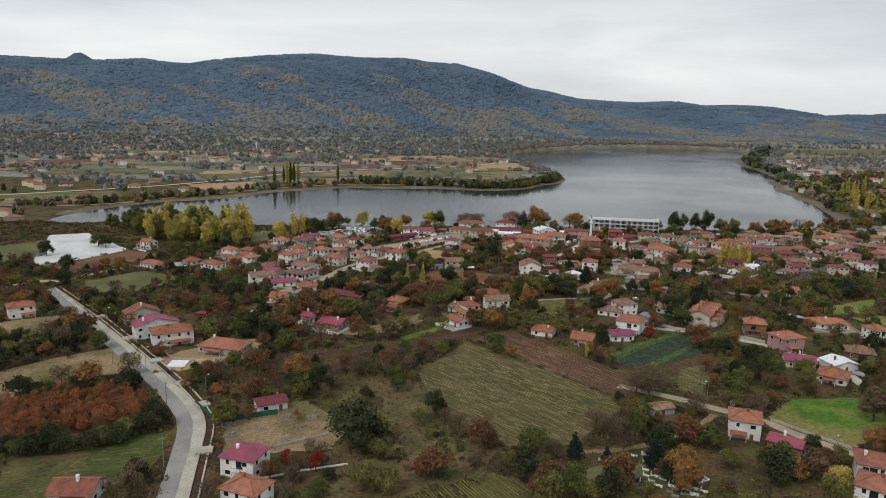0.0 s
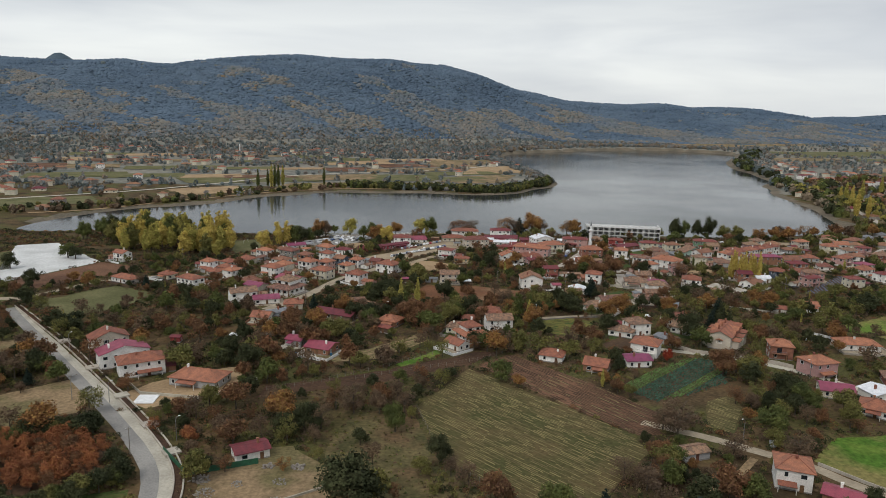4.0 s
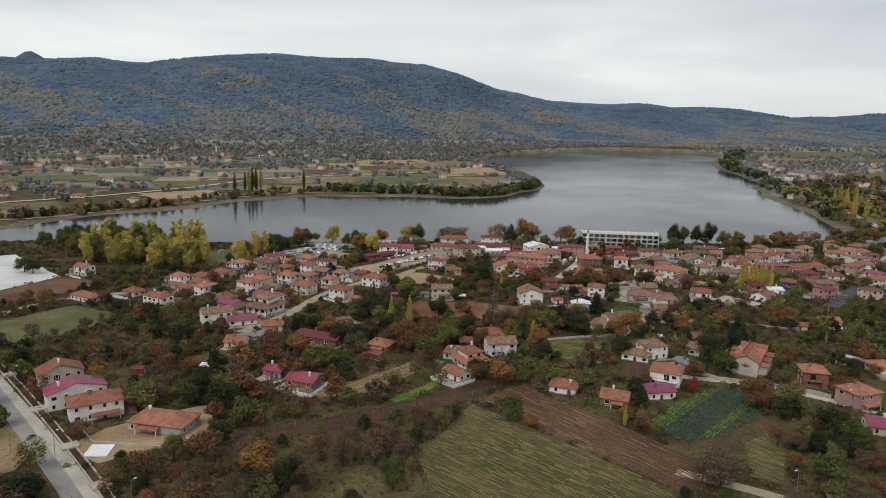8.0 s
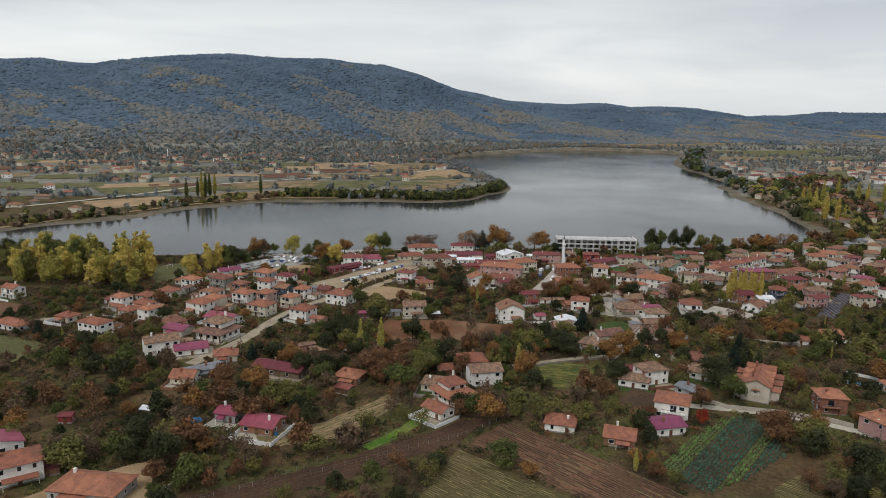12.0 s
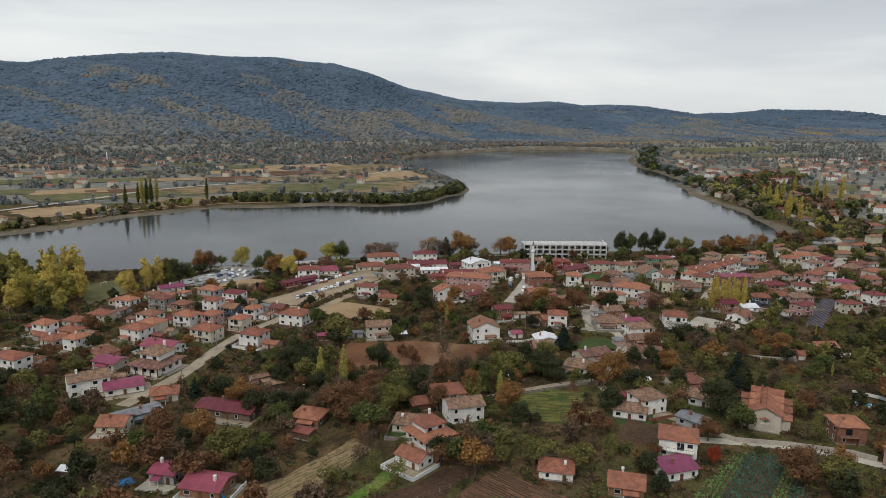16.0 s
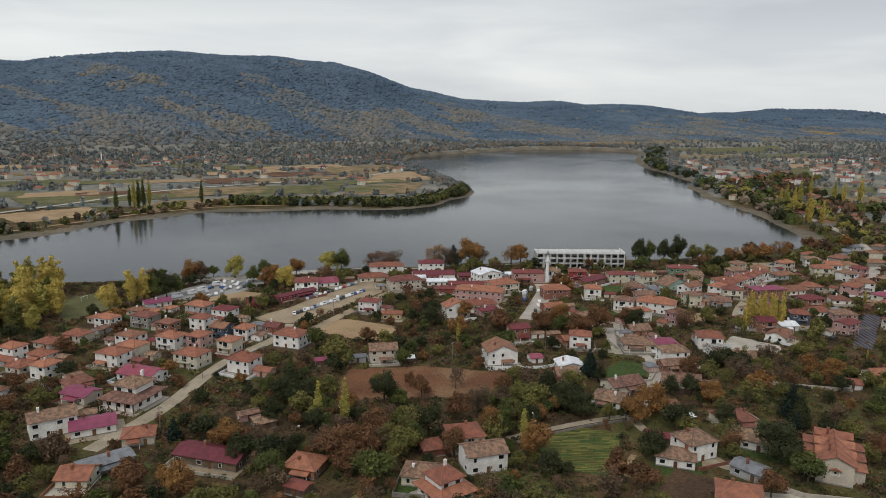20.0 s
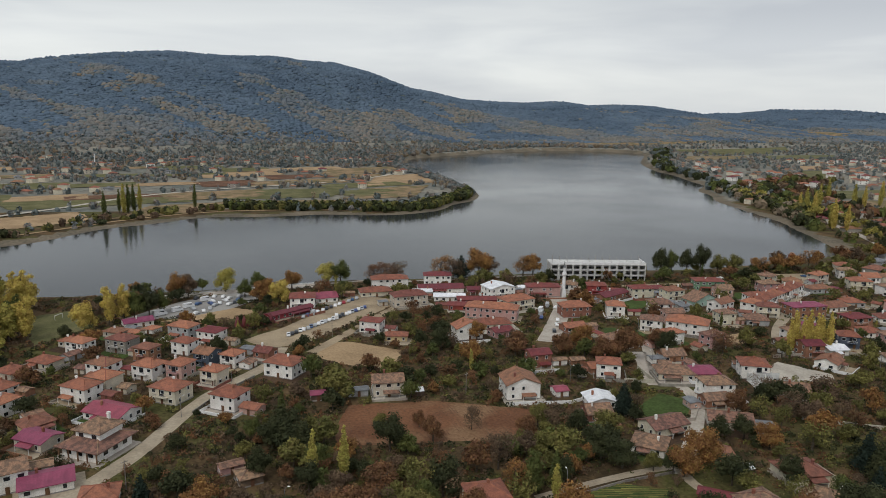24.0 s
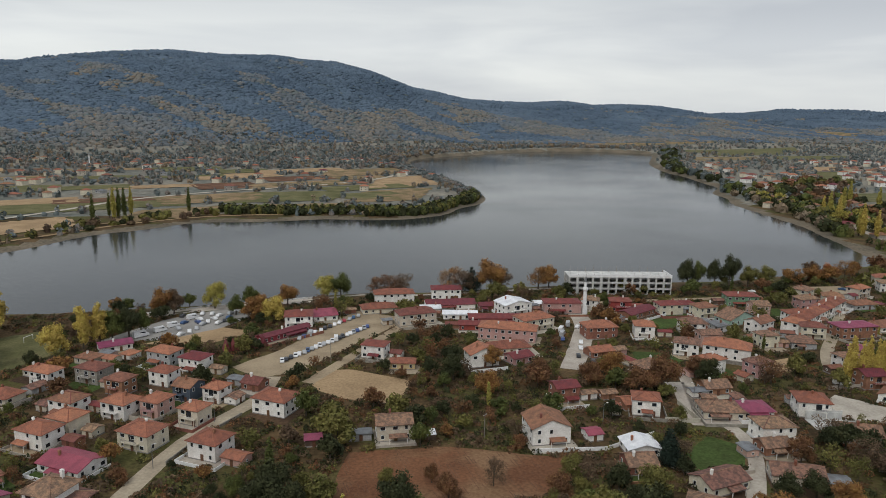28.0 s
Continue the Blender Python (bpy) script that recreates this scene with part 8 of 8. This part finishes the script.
def fence(points, label, step=3.0):
    x0, y0 = points[0]
    f_ = root("fence", x0, y0, gz(x0, y0), 0, label, "fence")
    prev = None
    for (ax, ay), (bx, by) in zip(points, points[1:]):
        k = max(1, int(math.hypot(bx - ax, by - ay) / step))
        for i in range(k):
            x, y = ax + (bx - ax) * i / k, ay + (by - ay) * i / k
            p = Vector((x - x0, y - y0, gz(x, y) - gz(x0, y0)))
            part("post", POST, f_, at=Matrix.Translation(p))
            if prev is not None and (p - prev).length > 0.5:
                wires = Build()
                for hz in (0.6, 1.25):
                    a, c = prev + Vector((0, 0, hz)), p + Vector((0, 0, hz))
                    wires.add([a, c, c + Vector((0, 0, 0.04)), a + Vector((0, 0, 0.04))], [(0, 1, 2, 3)])
                part("rail", wires.mesh("rail", "plank_grey"), f_)
            prev = p


fence([(-41.4, 260.7), (-26.5, 266.9), (-2.5, 282.7), (21.2, 301.7)], "weathered post and wire fence along the ploughed strip")
fence([(-12, 271.2), (11.9, 281.5), (33.5, 290.8), (47.1, 301.3)], "grey post and wire fence above the stubble field")
fence([(9, 244.8), (15.4, 207.2), (33.9, 184.8)], "grey post fence beside the stubble field")


def street_lamp(x, y, h=7.0, turn=0):
    s = root("street_lamp", x, y, gz(x, y), turn, "grey steel street lamp with a curved arm", "street lamp", "street lamps")
    part("pole", Build().tube([(0, 0, -0.4, 0.10), (0, 0, h * 0.9, 0.065), (0.25, 0, h, 0.05), (0.9, 0, h + 0.25, 0.04)], 7).mesh("pole", "rail_metal"), s)
    part("head", Build().box(0.75, -0.14, h + 0.18, 1.45, 0.14, h + 0.32, top=0.8).mesh("head", "white_paint"), s)


for x, y, tn in ((67.6, 349, 90), (104.1, 219.5, 200), (155, 271.2, 120), (122.4, 177.6, 60), (-2.8, 354.2, 0), (99.2, 423.5, 0), (-35.2, 419.5, 30), (-21.7, 448.4, 30), (138, 434.6, 180), (153.8, 476.5, 90), (58, 549.3, 200), (191.2, 509.7, 180), (225.4, 415, 90), (-59.6, 222.5, 40), (-88.9, 250.5, 40), (-124.1, 302.9, 40)):
    street_lamp(x, y, 7.0, tn)


def utility_pole(x, y, h=8.5):
    s = root("utility_pole", x, y, gz(x, y), 35, "grey wooden utility pole with a crossarm", "pole", "utility poles")
    part("pole", Build().tube([(0, 0, -0.5, 0.15), (0, 0, h, 0.10)], 7).mesh("pole", "plank_grey"), s)
    part("crossarm", Build().box(-0.9, -0.07, h - 0.7, 0.9, 0.07, h - 0.55).mesh("crossarm", "plank_grey"), s)
    for k in (-0.75, 0, 0.75):
        part("insulator", Build().tube([(k, 0, h - 0.55, 0.05), (k, 0, h - 0.35, 0.03)], 6).mesh("insulator", "white_paint"), s)


for x, y in ((-69.1, 213.3), (-57, 174.7), (-132.2, 479.9), (-101.5, 252.9), (-42.6, 373.9), (59, 420), (176, 447.3), (17.8, 498.4)):
    utility_pole(x, y)

for x, y in ((-107.9, 551.2),):
    g_ = root("goal", x, y, gz(x, y), 65, "white football goal on the playing field", "goal")
    for u in (-2.5, 2.5):
        part("post", Build().tube([(u, 0, -0.2, 0.08), (u, 0, 2.2, 0.08)], 6).mesh("post", "white_paint"), g_)
    part("crossbar", Build().box(-2.58, -0.08, 2.2, 2.58, 0.08, 2.36).mesh("crossbar", "white_paint"), g_)

# ---- graveyard, heaps and odd things ----
rk = random.Random(5)
for r_ in range(9):
    for c_ in range(6):
        if rk.random() < 0.12:
            continue
        x, y = 58 + c_ * 2.6 + r_ * 1.0 + rk.uniform(-0.6, 0.6), 178 - r_ * 2.5 + c_ * 0.6 + rk.uniform(-0.6, 0.6)
        g_ = root("grave", x, y, gz(x, y), -28 + rk.uniform(-14, 14), "white marble grave with a kerb and an upright headstone", "grave", "graveyard", rk.uniform(0.75, 1.05))
        stone = rk.choice(("white_paint", "rubble_stone", "wall_white"))
        part("kerb", Build().box(-1.0, -0.45, -0.2, 1.0, -0.3, 0.4).box(-1.0, 0.3, -0.2, 1.0, 0.45, 0.4).box(0.85, -0.3, -0.2, 1.0, 0.3, 0.4).mesh("kerb", stone), g_)
        part("headstone", Build().box(-1.05, -0.4, -0.2, -0.9, 0.4, rk.uniform(0.8, 1.4)).mesh("headstone", stone), g_)
        BLOCKS.append((x, y, 1.3))


def heap(name, x, y, count, size, spread, material, label, flat=0.5):
    h = root(name, x, y, gz(x, y) + 0.06, 0, label, name.replace("_", " "))
    r = random.Random(int(x * 3 + y))
    size *= 0.62
    ones = [Build().box(-size * a, -size * c, -0.05, size * a, size * c, size * e, top=0.7).mesh("piece", material) for a, c, e in ((1, 0.35, 0.35), (0.7, 0.5, 0.5), (1.5, 0.22, 0.2), (0.45, 0.4, 0.45))]
    for k in range(int(count * 1.5)):
        d = spread * math.sqrt(r.random())
        a = r.uniform(0, 6.28)
        part("stone" if material == "rubble_stone" else "plank", ones[k % 4], h, at=pose(d * math.cos(a), d * math.sin(a), (spread - d) * flat * r.random(), r.uniform(-20, 20), r.uniform(-20, 20), r.uniform(1.9, 175.7)))
    BLOCKS.append((x, y, spread + 0.5))


heap("stone_heap", -44.2, 193, 46, 0.5, 2.6, "rubble_stone", "heap of pale broken stones on bare ground")
heap("timber_heap", -47, 199.6, 26, 1.1, 2.2, "plank_grey", "loose pile of grey timber beside the channel")
heap("stone_heap", -37.2, 197.4, 22, 0.5, 1.6, "rubble_stone", "small ring of pale stones")
heap("stone_heap", -26.8, 198.2, 28, 0.45, 2.0, "rubble_stone", "heap of grey stones beside a bush")
heap("timber_heap", -23.3, 206.2, 16, 1.2, 1.7, "plank_grey", "stack of pale boards on the ground")
heap("timber_heap", -31.1, 206.6, 14, 1.0, 1.6, "plank_grey", "pile of grey scrap timber")
heap("timber_heap", -31.3, 186.2, 14, 0.9, 1.8, "plank_grey", "stack of pale slabs along the wall")
heap("timber_heap", -26.9, 188.9, 20, 0.7, 1.8, "rubble_stone", "stack of stone slabs along the wall")
heap("stone_heap", 77.5, 160.7, 18, 0.5, 1.8, "rubble_stone", "heap of pale stones among bushes")
for k in range(6):
    heap("stone_heap", -52.2 + k * 2.2, 324 + k * 2.1, 9, 0.75, 1.3, "rubble_stone", "big pale boulders in a row", 0.3)

tagged(new("concrete_pad", Build().box(-81.4, 249.3, gz(-78.2, 252.7) - 0.4, -75, 256.1, gz(-78.2, 252.7) + 0.38).mesh("concrete_pad", "white_paint")), "white concrete pad in the house yard", "pad")
pool = root("tarp_cover", -49.1, 310.5, gz(-49.1, 310.5), 25, "bright blue tarpaulin spread over a garden bed", "tarp")
part("sheet", Build().box(-2.8, -1.6, -0.2, 2.8, 1.6, 0.5, top=0.8).mesh("sheet", "tarp_blue"), pool)
pool = root("swimming_pool", 183.4, 317.8, gz(183.4, 317.8), -38, "small blue garden pool with white kerb", "pool")
part("kerb", Build().box(-2.4, -1.5, -0.2, 2.4, 1.5, 0.35).mesh("kerb", "white_paint"), pool)
part("cover", Build().box(-2.1, -1.2, 0.3, 2.1, 1.2, 0.4).mesh("cover", "tarp_blue"), pool)
for x, y in ((-37.7, 295.6), (-34.3, 294.4), (-23, 296.8), (-36.5, 297.9)):
    b_ = root("barrel", x, y, gz(x, y), 0, "blue plastic water barrel beside the house", "barrel")
    part("drum", Build().tube([(0, 0, -0.1, 0.42), (0, 0, 0.3, 0.48), (0, 0, 0.9, 0.48), (0, 0, 1.15, 0.40)], 10).mesh("drum", "tarp_blue"), b_)
for x, y, w, d, rz in ((-64.7, 317.9, 4, 2.5, -20), (31.5, 352.4, 5, 3, 5), (79.5, 164.8, 4, 3, 30), (42.5, 424, 4.5, 3, 0), (120.7, 350.3, 3.5, 2.5, 10)):
    s_ = root("lean_to", x, y, gz(x, y), rz, "small lean-to with a pale metal sheet roof", "shed")
    part("sheet_roof", Build().add([(-w / 2, -d / 2, 1.8), (w / 2, -d / 2, 1.8), (w / 2, d / 2, 2.4), (-w / 2, d / 2, 2.4), (-w / 2, -d / 2, 1.7), (w / 2, -d / 2, 1.7), (w / 2, d / 2, 2.3), (-w / 2, d / 2, 2.3)],
                                   [(0, 1, 2, 3), (7, 6, 5, 4), (0, 4, 5, 1), (1, 5, 6, 2), (2, 6, 7, 3), (3, 7, 4, 0)]).mesh("sheet_roof", "roof_white"), s_)
    part("wall", Build().box(-w / 2 + 0.1, -d / 2 + 0.1, -0.4, w / 2 - 0.1, d / 2 - 0.1, 1.75).mesh("wall", "wall_wood"), s_)
